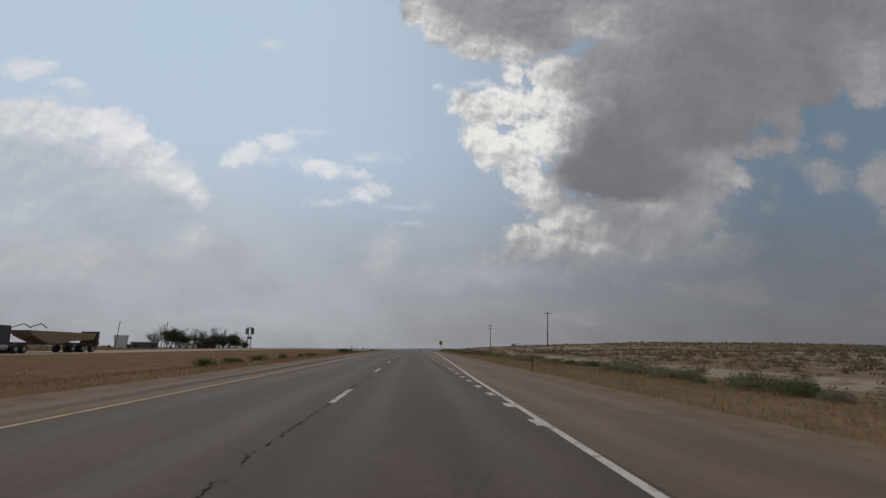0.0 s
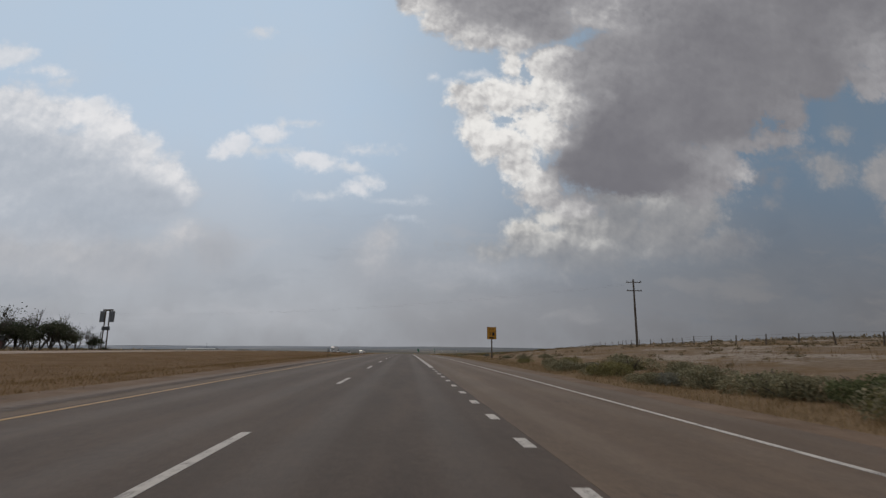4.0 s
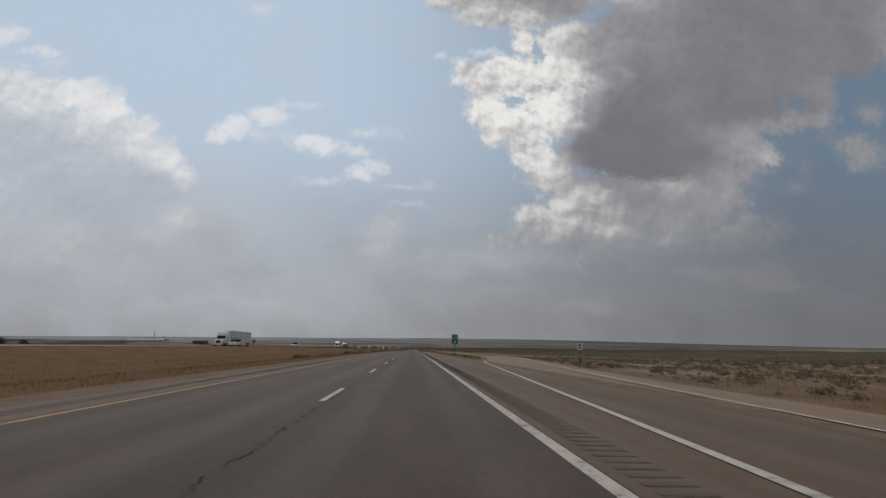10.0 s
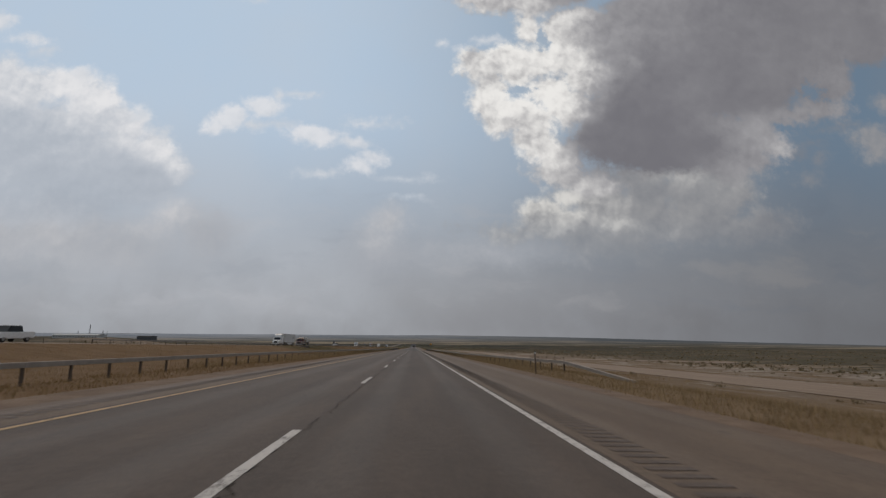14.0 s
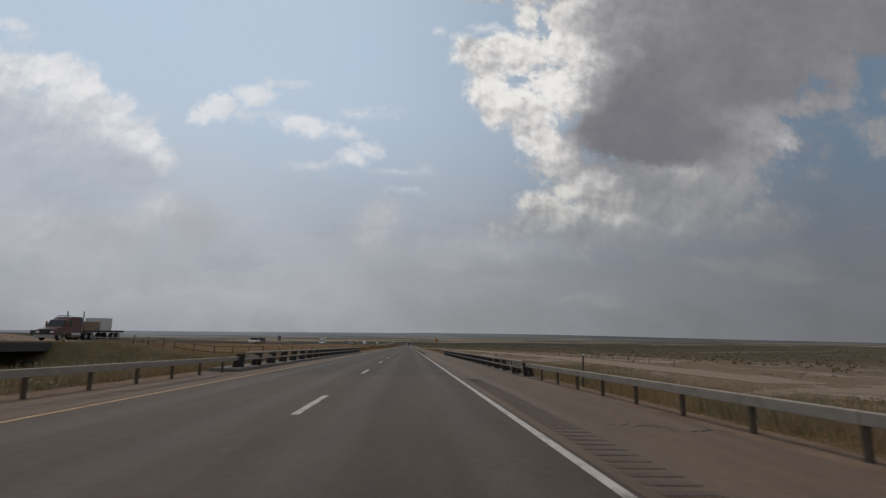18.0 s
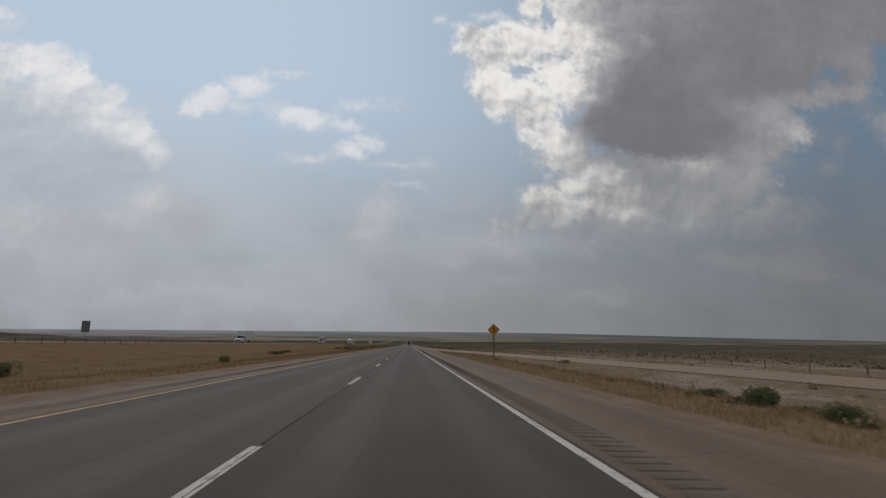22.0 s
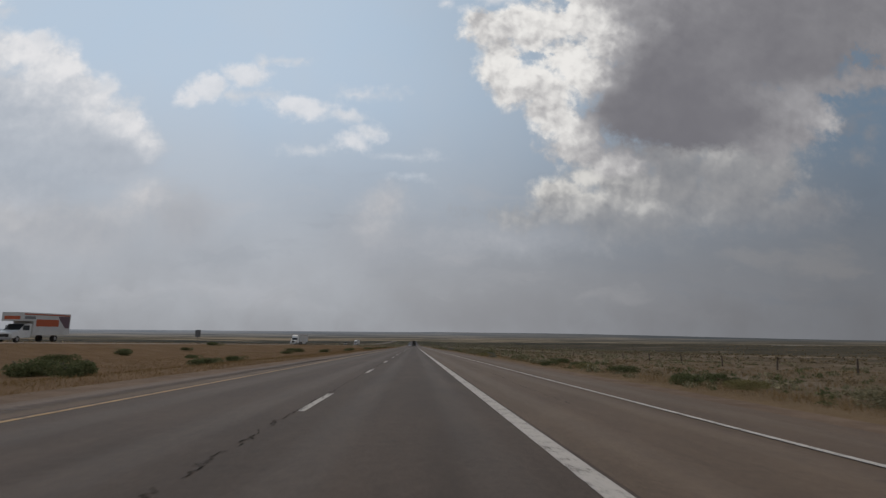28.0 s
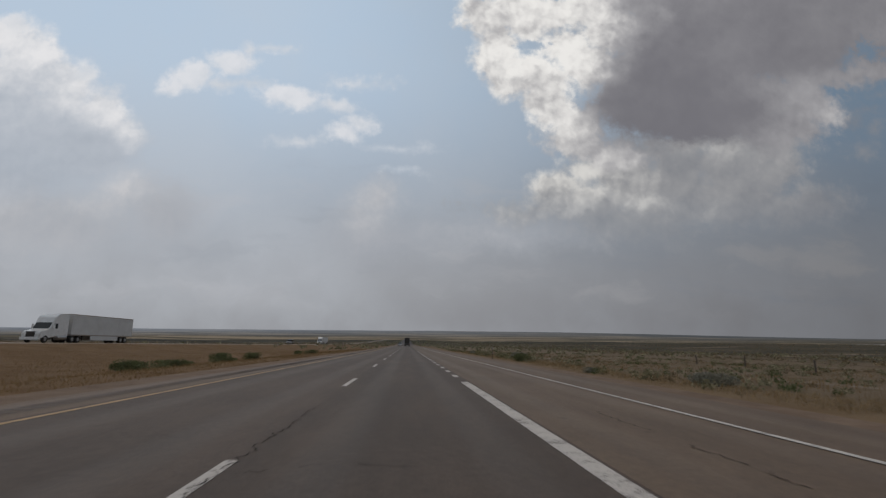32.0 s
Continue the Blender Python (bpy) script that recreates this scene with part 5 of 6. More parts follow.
# ---- trees ----
def tree(name, seed, h, spread, leaves, bare, label):
    rng = random.Random(seed)
    s = group_of(name, (0, 0, 0), label, "tree", "farmstead trees")
    bm = bmesh.new()
    tips = []

    def limb(a, d, length, r, depth):
        b = a + d * length
        tube(bm, a, b, r, r * 0.6, 5)
        tips.append(b)
        if depth == 0:
            return
        for _ in range(3):
            nd = (d + Vector((rng.uniform(-1, 1), rng.uniform(-1, 1), rng.uniform(-0.45, 0.75))) * spread).normalized()
            limb(b, nd, length * rng.uniform(0.6, 0.9), r * 0.58, depth - 1)
    for _ in range(3):
        lean = Vector((rng.uniform(-.5, .5), rng.uniform(-.5, .5), 1)).normalized()
        limb(Vector((rng.uniform(-.3, .3), rng.uniform(-.3, .3), -0.2)), lean, h * rng.uniform(0.2, 0.3), h * 0.022, 4)
    part("trunk", bm, M_BARK, s)
    V, F = [], []
    for t in tips:
        if rng.random() < bare:
            continue
        for _ in range(leaves):
            c = t + Vector((rng.gauss(0, 1), rng.gauss(0, 1), rng.gauss(0, 0.9))) * h * 0.07
            c.z = max(c.z, 0.2)
            u = Vector((rng.uniform(-1, 1), rng.uniform(-1, 1), rng.uniform(-1, 1))).normalized()
            w = u.cross(Vector((rng.uniform(-1, 1), rng.uniform(-1, 1), rng.uniform(-1, 1)))).normalized()
            q = rng.uniform(0.12, 0.27)
            i = len(V)
            V += [c - u * q, c + w * q * 0.6, c + u * q, c - w * q * 0.6]
            F.append((i, i + 1, i + 2, i + 3))
    o = from_arrays("crown", V, F, M_LEAF)
    o.parent = s
    return s


protos = [tree("tree", 11, 9.5, 0.75, 8, 0.25, "grey-green cottonwood with an uneven crown"),
          tree("tree", 12, 9.5, 0.65, 6, 0.75, "half-bare cottonwood with thin grey twigs"),
          tree("tree", 13, 8.0, 0.9, 8, 0.2, "broad dark green farmstead tree"),
          tree("tree", 14, 10.0, 0.55, 3, 0.95, "almost leafless tree beside the farmstead")]
SPOTS = [(-121, 267, 0, 1.0), (-118.5, 272, 2, .95), (-122, 274, 0, .9), (-114, 278, 1, .95), (-116, 274, 3, .9), (-110, 273.5, 1, .9), (-112, 286, 2, .9), (-107, 281, 3, .95), (-108.5, 288, 0, .85), (-105.5, 289, 1, 1.0), (-106, 295, 2, .95), (-103, 294, 3, 1.0), (-103.5, 300, 0, .9), (-101, 303, 2, .75), (-101.5, 308, 1, .7), (-98.5, 311, 3, .62), (-99.5, 313.5, 2, .55),
         (-107, 277, 2, .7), (-104.5, 283, 0, .7), (-103, 288, 2, .8), (-101.5, 296, 0, .85), (-109, 270, 3, .8), (-100, 300, 3, .9), (-131, 273, 3, .95), (-128, 268, 3, .8), (-127, 275, 1, .85), (-122, 190, 2, .28), (-124, 194, 0, .25), (-121, 203, 2, .24), (-123, 207, 0, .3), (-120, 212, 2, .2)]
used = set()
rng = random.Random(5)
for x, y, k, sc in SPOTS + [(-458, 925, 2, 1.2), (-470, 918, 0, 1.1), (-440, 922, 2, 1.3), (-438, 915, 0, 1.2), (-520, 905, 2, 1.2), (-424, 935, 2, 1.1)]:
    m = pose(x, y, ground_z(x, y) - 0.1, 0, 0, rng.uniform(0, 360)) @ Matrix.Scale(sc * rng.uniform(1.2, 1.35), 4)
    if k in used:
        t = copy_thing(protos[k], Matrix.Identity(4))
        t.matrix_basis = m
    else:
        t = protos[k]
        t.matrix_basis = m
        used.add(k)

# ---- vehicles ----
def car_paint(name, col):
    n = Net(name)
    p = n.local()
    dust = n.step(n.noise(p, 3.0, 5, 0.6), 0.4, 0.8, 0.0, 0.25)
    n.bsdf.inputs["Coat Weight"].default_value = 0.5
    return n.finish(n.mix(dust, col, (0.2, 0.17, 0.14, 1)), 0.35)


M_CARWHITE = car_paint("white_vehicle_paint", (0.66, 0.66, 0.65, 1))
M_CARDARK = car_paint("dark_vehicle_paint", (0.022, 0.026, 0.035, 1))
M_CARMAROON = car_paint("maroon_vehicle_paint", (0.075, 0.018, 0.018, 1))
M_CARGREY = car_paint("grey_vehicle_paint", (0.16, 0.165, 0.17, 1))
M_TRAILER = paint("white_trailer_panels", (0.56, 0.56, 0.55, 1), 0.5, wear=0.22, scale=0.7)
M_TRAILERTAN = paint("dusty_tan_hopper", (0.26, 0.19, 0.12, 1), 0.7, wear=0.4, scale=0.9)
M_TYRE = paint("tyre_rubber", (0.016, 0.016, 0.016, 1), 0.85, wear=0.3)
M_RIM = paint("steel_rim", (0.35, 0.35, 0.35, 1), 0.35, 0.8, wear=0.3)
M_ORANGE = paint("orange_red_stripe", (0.42, 0.085, 0.03, 1), 0.5, wear=0.1, scale=1)
M_PURPLE = paint("dusky_purple_graphic", (0.13, 0.08, 0.10, 1), 0.5, wear=0.1, scale=1)
M_LAMP = paint("lamp_lens", (0.6, 0.6, 0.58, 1), 0.15, wear=0.05)


def glass_material():
    n = Net("vehicle_glass")
    n.bsdf.inputs["Specular IOR Level"].default_value = 0.8
    return n.finish((0.02, 0.024, 0.028, 1), 0.06)


M_GLASS = glass_material()


def wheel(parent, x, y, r, w=0.28):
    bm = bmesh.new()
    tube(bm, (x - w / 2, y, r), (x + w / 2, y, r), r, segs=18)
    es = [e for e in bm.edges if len(e.link_faces) == 2 and any(len(f.verts) > 4 for f in e.link_faces)]
    bmesh.ops.bevel(bm, geom=es, offset=0.05, segments=2, affect="EDGES")
    t = part("tyre", bm, M_TYRE, parent)
    s = 1 if x > 0 else -1
    bm = bmesh.new()
    tube(bm, (x + s * (w / 2 - 0.02), y, r), (x + s * (w / 2 + 0.015), y, r), r * 0.58, r * 0.5, segs=14)
    part("rim", bm, M_RIM, t)


def solid(parent, name, outline, x0, x1, mat, label="", bevel=0.05):
    bm = bmesh.new()
    slab(bm, outline, x0, x1, "x")
    if bevel:
        bmesh.ops.bevel(bm, geom=list(bm.edges), offset=bevel, segments=2, affect="EDGES")
    return part(name, bm, mat, parent, label)


def block(parent, name, dims, mat, label="", bevel=0.03):
    bm = bmesh.new()
    box(bm, *dims, bevel)
    return part(name, bm, mat, parent, label)


def tractor(s, mat, sleeper=True, flat_nose=False, tall=True):
    top = 3.95 if tall else 3.2
    out = [(0.12, 0.6), (0.0, 1.05), (0.22, 1.5), (1.75, 1.86), (2.35, 2.72), (2.75, top - 0.45), (3.5, top), (5.5, top), (5.6, 0.95), (0.9, 0.62)]
    solid(s, "cab", out, -1.18, 1.18, mat, bevel=0.09)
    solid(s, "windscreen", [(1.70, 1.90), (1.74, 1.86), (2.33, 2.70), (2.29, 2.74)], -1.02, 1.02, M_GLASS, bevel=0)
    for sd in (-1, 1):
        block(s, "side_window", (sd * 1.2 - 0.015, sd * 1.2 + 0.015, 2.45, 3.25, 1.92, 2.6), M_GLASS, bevel=0.01)
        block(s, "mirror", (sd * 1.42 - 0.09, sd * 1.42 + 0.09, 2.15, 2.3, 1.8, 2.55), mat)
        bm = bmesh.new()
        tube(bm, (sd * 1.0, 3.3, 0.72), (sd * 1.0, 5.2, 0.72), 0.34, segs=16)
        part("fuel_tank", bm, M_RIM, s)
        block(s, "headlight", (sd * 0.9 - 0.2, sd * 0.9 + 0.2, -0.02, 0.12, 1.0, 1.22), M_LAMP)
        wheel(s, sd * 1.04, 1.15, 0.51, 0.30)
        for yw in (6.5, 7.8):
            wheel(s, sd * 0.98, yw, 0.51, 0.55)
    block(s, "grille", (-0.55, 0.55, -0.03, 0.1, 0.78, 1.5), M_DARKSTEEL)
    block(s, "bumper", (-1.2, 1.2, -0.12, 0.2, 0.4, 0.78), M_RIM if not tall else mat)
    block(s, "chassis", (-0.45, 0.45, 5.4, 8.6, 0.72, 1.02), M_DARKSTEEL)


def semi_truck(x, y, cab, box_mat, label, length=16.0, tall=True, marks=False):
    s = group_of("semi_truck", (x, y, opp_z(x, y + 8) ), label, "truck", "trucks on the far carriageway")
    g = (float(grade(y + 20)) - float(grade(y))) / 20
    s.rotation_euler = (math.atan(g), 0, 0)
    s.location.z = opp_z(x, y)
    tractor(s, cab, tall=tall)
    y0 = 6.1
    block(s, "trailer", (-1.28, 1.28, y0, y0 + length, 1.12, 4.08), box_mat, bevel=0.03)
    block(s, "trailer_rail", (-1.295, 1.295, y0 - 0.01, y0 + length + 0.01, 1.05, 1.2), M_GALV)
    block(s, "top_rail", (-1.295, 1.295, y0 - 0.01, y0 + length + 0.01, 3.98, 4.1), M_GALV)
    for sd in (-1, 1):
        for yw in (y0 + length - 3.2, y0 + length - 1.9):
            wheel(s, sd * 0.98, yw, 0.51, 0.55)
        block(s, "side_skirt", (sd * 1.24 - 0.02, sd * 1.24 + 0.02, y0 + 4.5, y0 + length - 4.2, 0.4, 1.06), box_mat)
        block(s, "landing_leg", (sd * 0.8 - 0.06, sd * 0.8 + 0.06, y0 + 3.2, y0 + 3.35, 0.25, 1.1), M_DARKSTEEL)
        if marks:
            block(s, "lettering_bar", (sd * 1.285 - 0.006, sd * 1.285 + 0.006, y0 + length - 3.6, y0 + length - 1.2, 2.6, 3.1), M_CARGREY, bevel=0)
    return s


def hopper_truck(x, y):
    s = group_of("dump_truck", (x, y, opp_z(x, y)), "dark truck pulling a dusty tan bottom-dump trailer", "truck", "trucks on the far carriageway")
    tractor(s, M_CARDARK, tall=False)
    solid(s, "hopper", [(8.2, 2.75), (21.3, 2.65), (20.8, 1.75), (15.8, 1.5), (14.0, 1.15), (11.8, 1.15), (10.6, 1.55), (8.9, 2.1)], -1.22, 1.22, M_TRAILERTAN, bevel=0.04)
    block(s, "frame", (-0.5, 0.5, 7.0, 22.0, 1.0, 1.3), M_RUST)
    block(s, "rear_frame", (-1.2, 1.2, 21.6, 22.0, 0.8, 2.95), M_RUST)
    for sd in (-1, 1):
        for yw in (16.5, 18.6, 20.8):
            wheel(s, sd * 0.98, yw, 0.51, 0.5)
        bm = bmesh.new()
        tube(bm, (sd * 1.0, 8.4, 3.1), (sd * 1.0, 10.2, 3.6), 0.06, segs=6)
        tube(bm, (sd * 1.0, 10.2, 3.6), (sd * 1.0, 11.4, 3.1), 0.06, segs=6)
        part("brace", bm, M_DARKSTEEL, s)


def flat_truck(x, y):
    s = group_of("semi_truck", (x, y, opp_z(x, y)), "maroon truck with a grey equipment trailer", "truck", "trucks on the far carriageway")
    tractor(s, M_CARMAROON, tall=False)
    block(s, "trailer_bed", (-1.25, 1.25, 6.0, 16.0, 1.05, 1.35), M_DARKSTEEL)
    block(s, "front_load", (-1.0, 1.0, 6.3, 9.6, 1.35, 2.6), M_TRAILERTAN)
    block(s, "crate", (-1.2, 1.2, 9.9, 12.6, 1.35, 3.2), M_TRAILER)
    block(s, "light_bar", (-0.8, 0.8, 3.2, 3.4, 3.25, 3.4), M_LAMP)
    for sd in (-1, 1):
        bm = bmesh.new()
        tube(bm, (sd * 1.1, 5.75, 1.0), (sd * 1.1, 5.75, 4.0), 0.09, segs=8)
        part("exhaust", bm, M_RIM, s)
        for yw in (13.2, 14.5):
            wheel(s, sd * 0.98, yw, 0.5, 0.5)


def box_truck(x, y, graphic, label):
    s = group_of("box_truck", (x, y, opp_z(x, y)), label, "truck", "trucks on the far carriageway")
    solid(s, "cab", [(0.1, 0.5), (0.0, 1.0), (0.12, 1.2), (1.2, 1.42), (1.95, 2.18), (3.0, 2.25), (3.0, 0.55)], -1.0, 1.0, M_CARWHITE, bevel=0.07)
    solid(s, "windscreen", [(1.2, 1.46), (1.24, 1.42), (1.93, 2.12), (1.89, 2.16)], -0.88, 0.88, M_GLASS, bevel=0)
    block(s, "cargo_box", (-1.2, 1.2, 2.9, 9.4, 0.85, 3.55), M_TRAILER, bevel=0.04)
    if graphic:
        block(s, "attic", (-1.2, 1.2, 1.1, 3.0, 2.5, 3.55), M_TRAILER, bevel=0.06)
    block(s, "grille", (-0.7, 0.7, -0.03, 0.06, 0.65, 1.0), M_DARKSTEEL)
    block(s, "bumper", (-1.0, 1.0, -0.12, 0.12, 0.35, 0.6), M_RIM)
    for sd in (-1, 1):
        block(s, "side_window", (sd * 1.01 - 0.01, sd * 1.01 + 0.01, 1.6, 2.6, 1.42, 2.0), M_GLASS, bevel=0.005)
        block(s, "headlight", (sd * 0.85 - 0.13, sd * 0.85 + 0.13, -0.02, 0.08, 0.7, 0.95), M_LAMP)
        wheel(s, sd * 0.88, 0.95, 0.4, 0.26)
        wheel(s, sd * 0.9, 7.0, 0.4, 0.45)
        if graphic:
            block(s, "stripe", (sd * 1.205 - 0.006, sd * 1.205 + 0.006, 3.3, 7.2, 1.9, 2.75), M_ORANGE, bevel=0)
            block(s, "top_stripe", (sd * 1.205 - 0.006, sd * 1.205 + 0.006, 1.3, 9.2, 3.25, 3.4), M_ORANGE, bevel=0)
            block(s, "roof_bar", (sd * 1.205 - 0.006, sd * 1.205 + 0.006, 1.4, 3.1, 2.75, 3.1), M_CARGREY, bevel=0)
            bm = bmesh.new()
            slab(bm, [(7.0, 3.2), (9.2, 3.2), (9.2, 1.7), (8.5, 1.7), (7.5, 2.6)], sd * 1.205 - 0.006, sd * 1.205 + 0.006, "x")
            part("graphic", bm, M_PURPLE, s)
    if graphic:
        block(s, "front_stripe", (-0.9, 0.9, 1.09, 1.12, 2.7, 3.1), M_ORANGE, bevel=0)


def light_vehicle(x, y, mat, kind, label, z_of=None, turn=0.0):
    z = opp_z(x, y) if z_of is None else z_of(x, y)
    s = group_of("car" if kind == "car" else ("pickup" if kind == "pickup" else "suv"), (x, y, z), label, "car" if kind != "pickup" else "pickup", "light vehicles", turn=turn)
    if kind == "suv":
        solid(s, "body", [(0.1, 0.35), (0.0, 0.7), (0.1, 0.95), (1.2, 1.12), (4.6, 1.15), (4.75, 0.8), (4.7, 0.4)], -0.95, 0.95, mat, bevel=0.08)
        solid(s, "cabin", [(1.2, 1.1), (1.85, 1.72), (4.3, 1.76), (4.6, 1.1)], -0.82, 0.82, M_GLASS, bevel=0.05)
        block(s, "roof", (-0.8, 0.8, 1.85, 4.35, 1.72, 1.82), mat, bevel=0.04)
        block(s, "roof_rack", (-0.55, 0.55, 2.2, 3.8, 1.84, 1.98), M_DARKSTEEL)
        ww, h2 = (0.85, 3.75), 0.38
    elif kind == "pickup":
        solid(s, "body", [(0.1, 0.4), (0.0, 0.75), (0.1, 1.02), (1.4, 1.15), (5.5, 1.18), (5.6, 0.8), (5.5, 0.45)], -0.98, 0.98, mat, bevel=0.08)
        solid(s, "cabin", [(1.4, 1.1), (2.05, 1.8), (3.6, 1.84), (3.9, 1.15)], -0.84, 0.84, M_GLASS, bevel=0.05)
        block(s, "roof", (-0.8, 0.8, 2.05, 3.62, 1.8, 1.9), mat, bevel=0.04)
        ww, h2 = (0.95, 4.4), 0.4
    else:
        solid(s, "body", [(0.1, 0.3), (0.0, 0.55), (0.15, 0.75), (1.2, 0.92), (4.3, 0.95), (4.6, 0.75), (4.5, 0.35)], -0.9, 0.9, mat, bevel=0.08)
        solid(s, "cabin", [(1.2, 0.9), (1.95, 1.38), (3.4, 1.42), (4.2, 0.93)], -0.75, 0.75, M_GLASS, bevel=0.05)
        block(s, "roof", (-0.7, 0.7, 2.0, 3.35, 1.37, 1.45), mat, bevel=0.03)
        ww, h2 = (0.85, 3.6), 0.33
    for sd in (-1, 1):
        for yw in ww:
            wheel(s, sd * 0.86, yw, h2, 0.22)
        block(s, "headlight", (sd * 0.68 - 0.16, sd * 0.68 + 0.16, -0.01, 0.1, 0.68 if kind != "car" else 0.5, 0.85 if kind != "car" else 0.66), M_LAMP)
    return s


IN_X, OUT_X = -44.0, -47.6
hopper_truck(-45.6, 55.5)
semi_truck(OUT_X, 485, M_CARWHITE, M_TRAILER, "white semi truck with a plain white box trailer")
light_vehicle(-43.6, 483.4, M_CARWHITE, "suv", "white off-road car with a roof rack")
light_vehicle(IN_X, 551, M_CARWHITE, "pickup", "white pickup on the far carriageway")
semi_truck(-45.5, 670.2, M_CARWHITE, M_TRAILER, "white semi truck with a white trailer crossing the bridge", marks=True)
flat_truck(-45.5, 705)
light_vehicle(IN_X, 787, M_CARWHITE, "pickup", "white pickup towing over the plain")
light_vehicle(IN_X, 794, M_CARDARK, "suv", "dark off-road car on the far carriageway")
box_truck(OUT_X, 926, False, "plain white box truck")
box_truck(-45.4, 1050, True, "white rental box truck with an orange-red stripe")
semi_truck(OUT_X, 1200, M_CARWHITE, M_TRAILER, "white semi truck with a white trailer in the valley")
light_vehicle(IN_X, 1330, M_CARGREY, "suv", "grey off-road car far down the valley")
semi_truck(OUT_X, 1420, M_CARWHITE, M_TRAILER, "distant white semi truck")


def lead_truck(x, y):
    s = group_of("box_truck", (x, y, road_z(x, y)), "dark box trailer seen from behind on the highway", "truck")
    s.rotation_euler = (math.atan((float(grade(y + 14)) - float(grade(y))) / 14), 0, 0)
    block(s, "cargo_box", (-1.27, 1.27, 0, 14, 1.15, 4.05), M_CARGREY)
    block(s, "rear_doors", (-1.15, 1.15, -0.03, 0.0, 1.25, 3.95), M_DARKSTEEL)
    block(s, "bumper", (-1.15, 1.15, -0.05, 0.08, 0.5, 0.65), M_DARKSTEEL)
    block(s, "cab", (-1.2, 1.2, 14.6, 19, 0.6, 3.5), M_CARGREY, bevel=0.12)
    block(s, "chassis", (-0.45, 0.45, 0.3, 18, 0.8, 1.15), M_DARKSTEEL)
    for sd in (-1, 1):
        for yw in (1.4, 2.7, 13.4, 18):
            wheel(s, sd * 1.0, yw, 0.51, 0.5)
        block(s, "tail_lamp", (sd * 0.95 - 0.12, sd * 0.95 + 0.12, -0.06, -0.02, 0.75, 0.9), M_ORANGE)


lead_truck(1.75, 1372)
light_vehicle(-1.8, 1405, M_CARWHITE, "pickup", "pale pickup far ahead on the highway", lambda x, y: road_z(x, y), 180)

# ---- cracks, rumble strips, marks ----
def crack(pts, w, seed, step=0.25, jitter=0.05):
    """Vertices and faces of one jagged crack along pts."""
    r = np.random.RandomState(seed)
    P = []
    for (x0, y0), (x1, y1) in zip(pts[:-1], pts[1:]):
        k = max(2, int(math.hypot(x1 - x0, y1 - y0) / step))
        for i in range(k):
            P.append((x0 + (x1 - x0) * i / k, y0 + (y1 - y0) * i / k))
    P.append(pts[-1])
    P = np.array(P)
    d = np.gradient(P, axis=0)
    nrm = np.stack([-d[:, 1], d[:, 0]], -1) / (np.hypot(d[:, 0], d[:, 1])[:, None] + 1e-9)
    wob = np.convolve(r.randn(len(P) + 8), np.ones(5) / 5, "same")[4:-4] * jitter * 1.0 + r.randn(len(P)) * jitter * 0.6
    P = P + nrm * wob[:, None]
    hw = w * (0.25 + 0.9 * r.rand(len(P)) ** 1.3)[:, None] / 2
    L, R = P + nrm * hw, P - nrm * hw
    V = np.empty((2 * len(P), 3))
    V[0::2, :2], V[1::2, :2] = L, R
    V[:, 2] = grade(V[:, 1]) - FALL * V[:, 0] + 0.006
    a = 2 * np.arange(len(P) - 1)
    keep = np.repeat(r.rand(len(a) // 4 + 1) > (0.16 if jitter > 0.01 else 0.0), 4)[:len(a)]
    return V, np.stack([a, a + 1, a + 3, a + 2], -1)[keep]


def cracks():
    runs = []
    r = random.Random(3)
    for a, b, x, w in ((-8, 16, -0.05, 0.035), (16, 70, 0.05, 0.022), (34, 62, -0.12, 0.02), (100, 128, 0.04, 0.02), (300, 372, 0.14, 0.02), (386, 398, 0.12, 0.03), (452, 480, 0.14, 0.04), (494, 528, 0.1, 0.02), (985, 1064, -0.06, 0.028), (1064, 1140, 0.05, 0.022)):
        runs.append(([(x, y) for y in np.linspace(a, b, 6)], w, 0.05))
    runs.append(([(0.02, y) for y in np.linspace(700, 942, 12)], 0.018, 0.006))
    for a, b, x in ((20, 62, 5.0), (64, 110, 5.35), (1000, 1060, 5.4), (1085, 1140, 5.3)):
        ys = np.linspace(a, b, 12)
        runs.append(([(x + r.uniform(-0.1, 0.1), y) for y in ys], 0.022, 0.05))
    for k in range(34):
        y = r.uniform(-5, 1150)
        if 650 < y < 712:
            continue
        x0 = r.choice([4.6, 4.8, -3.6, 0.2])
        x1 = x0 + r.uniform(0.9, 2.2)
        runs.append(([(x0, y), ((x0 + x1) / 2, y + r.uniform(-0.5, 0.5)), (x1, y + r.uniform(-0.8, 0.8))], 0.014, 0.03))
    for y, x0, x1 in ((9.5, 3.9, 7.4), (11.5, 4.6, 6.3), (75.0, 4.1, 5.0), (216, 3.9, 6.8), (713.4, 3.9, 6.9), (715.6, 4.6, 6.6), (743, 3.9, 5.2)):
        runs.append(([(x0, y), ((x0 + x1) / 2, y + 0.35), (x1, y - 0.2)], 0.03, 0.03))
    VV, FF, n = [], [], 0
    for i, (pts, w, j) in enumerate(runs):
        V, F = crack(pts, w * 1.0, i, 0.07, j)
        VV.append(V)
        FF.append(F + n)
        n += len(V)
    ob = from_arrays("pavement_cracks", np.concatenate(VV), np.concatenate(FF), M_TAR)
    tagged(ob, "dark jagged cracks in the old asphalt", "cracks", kind="stuff")


cracks()


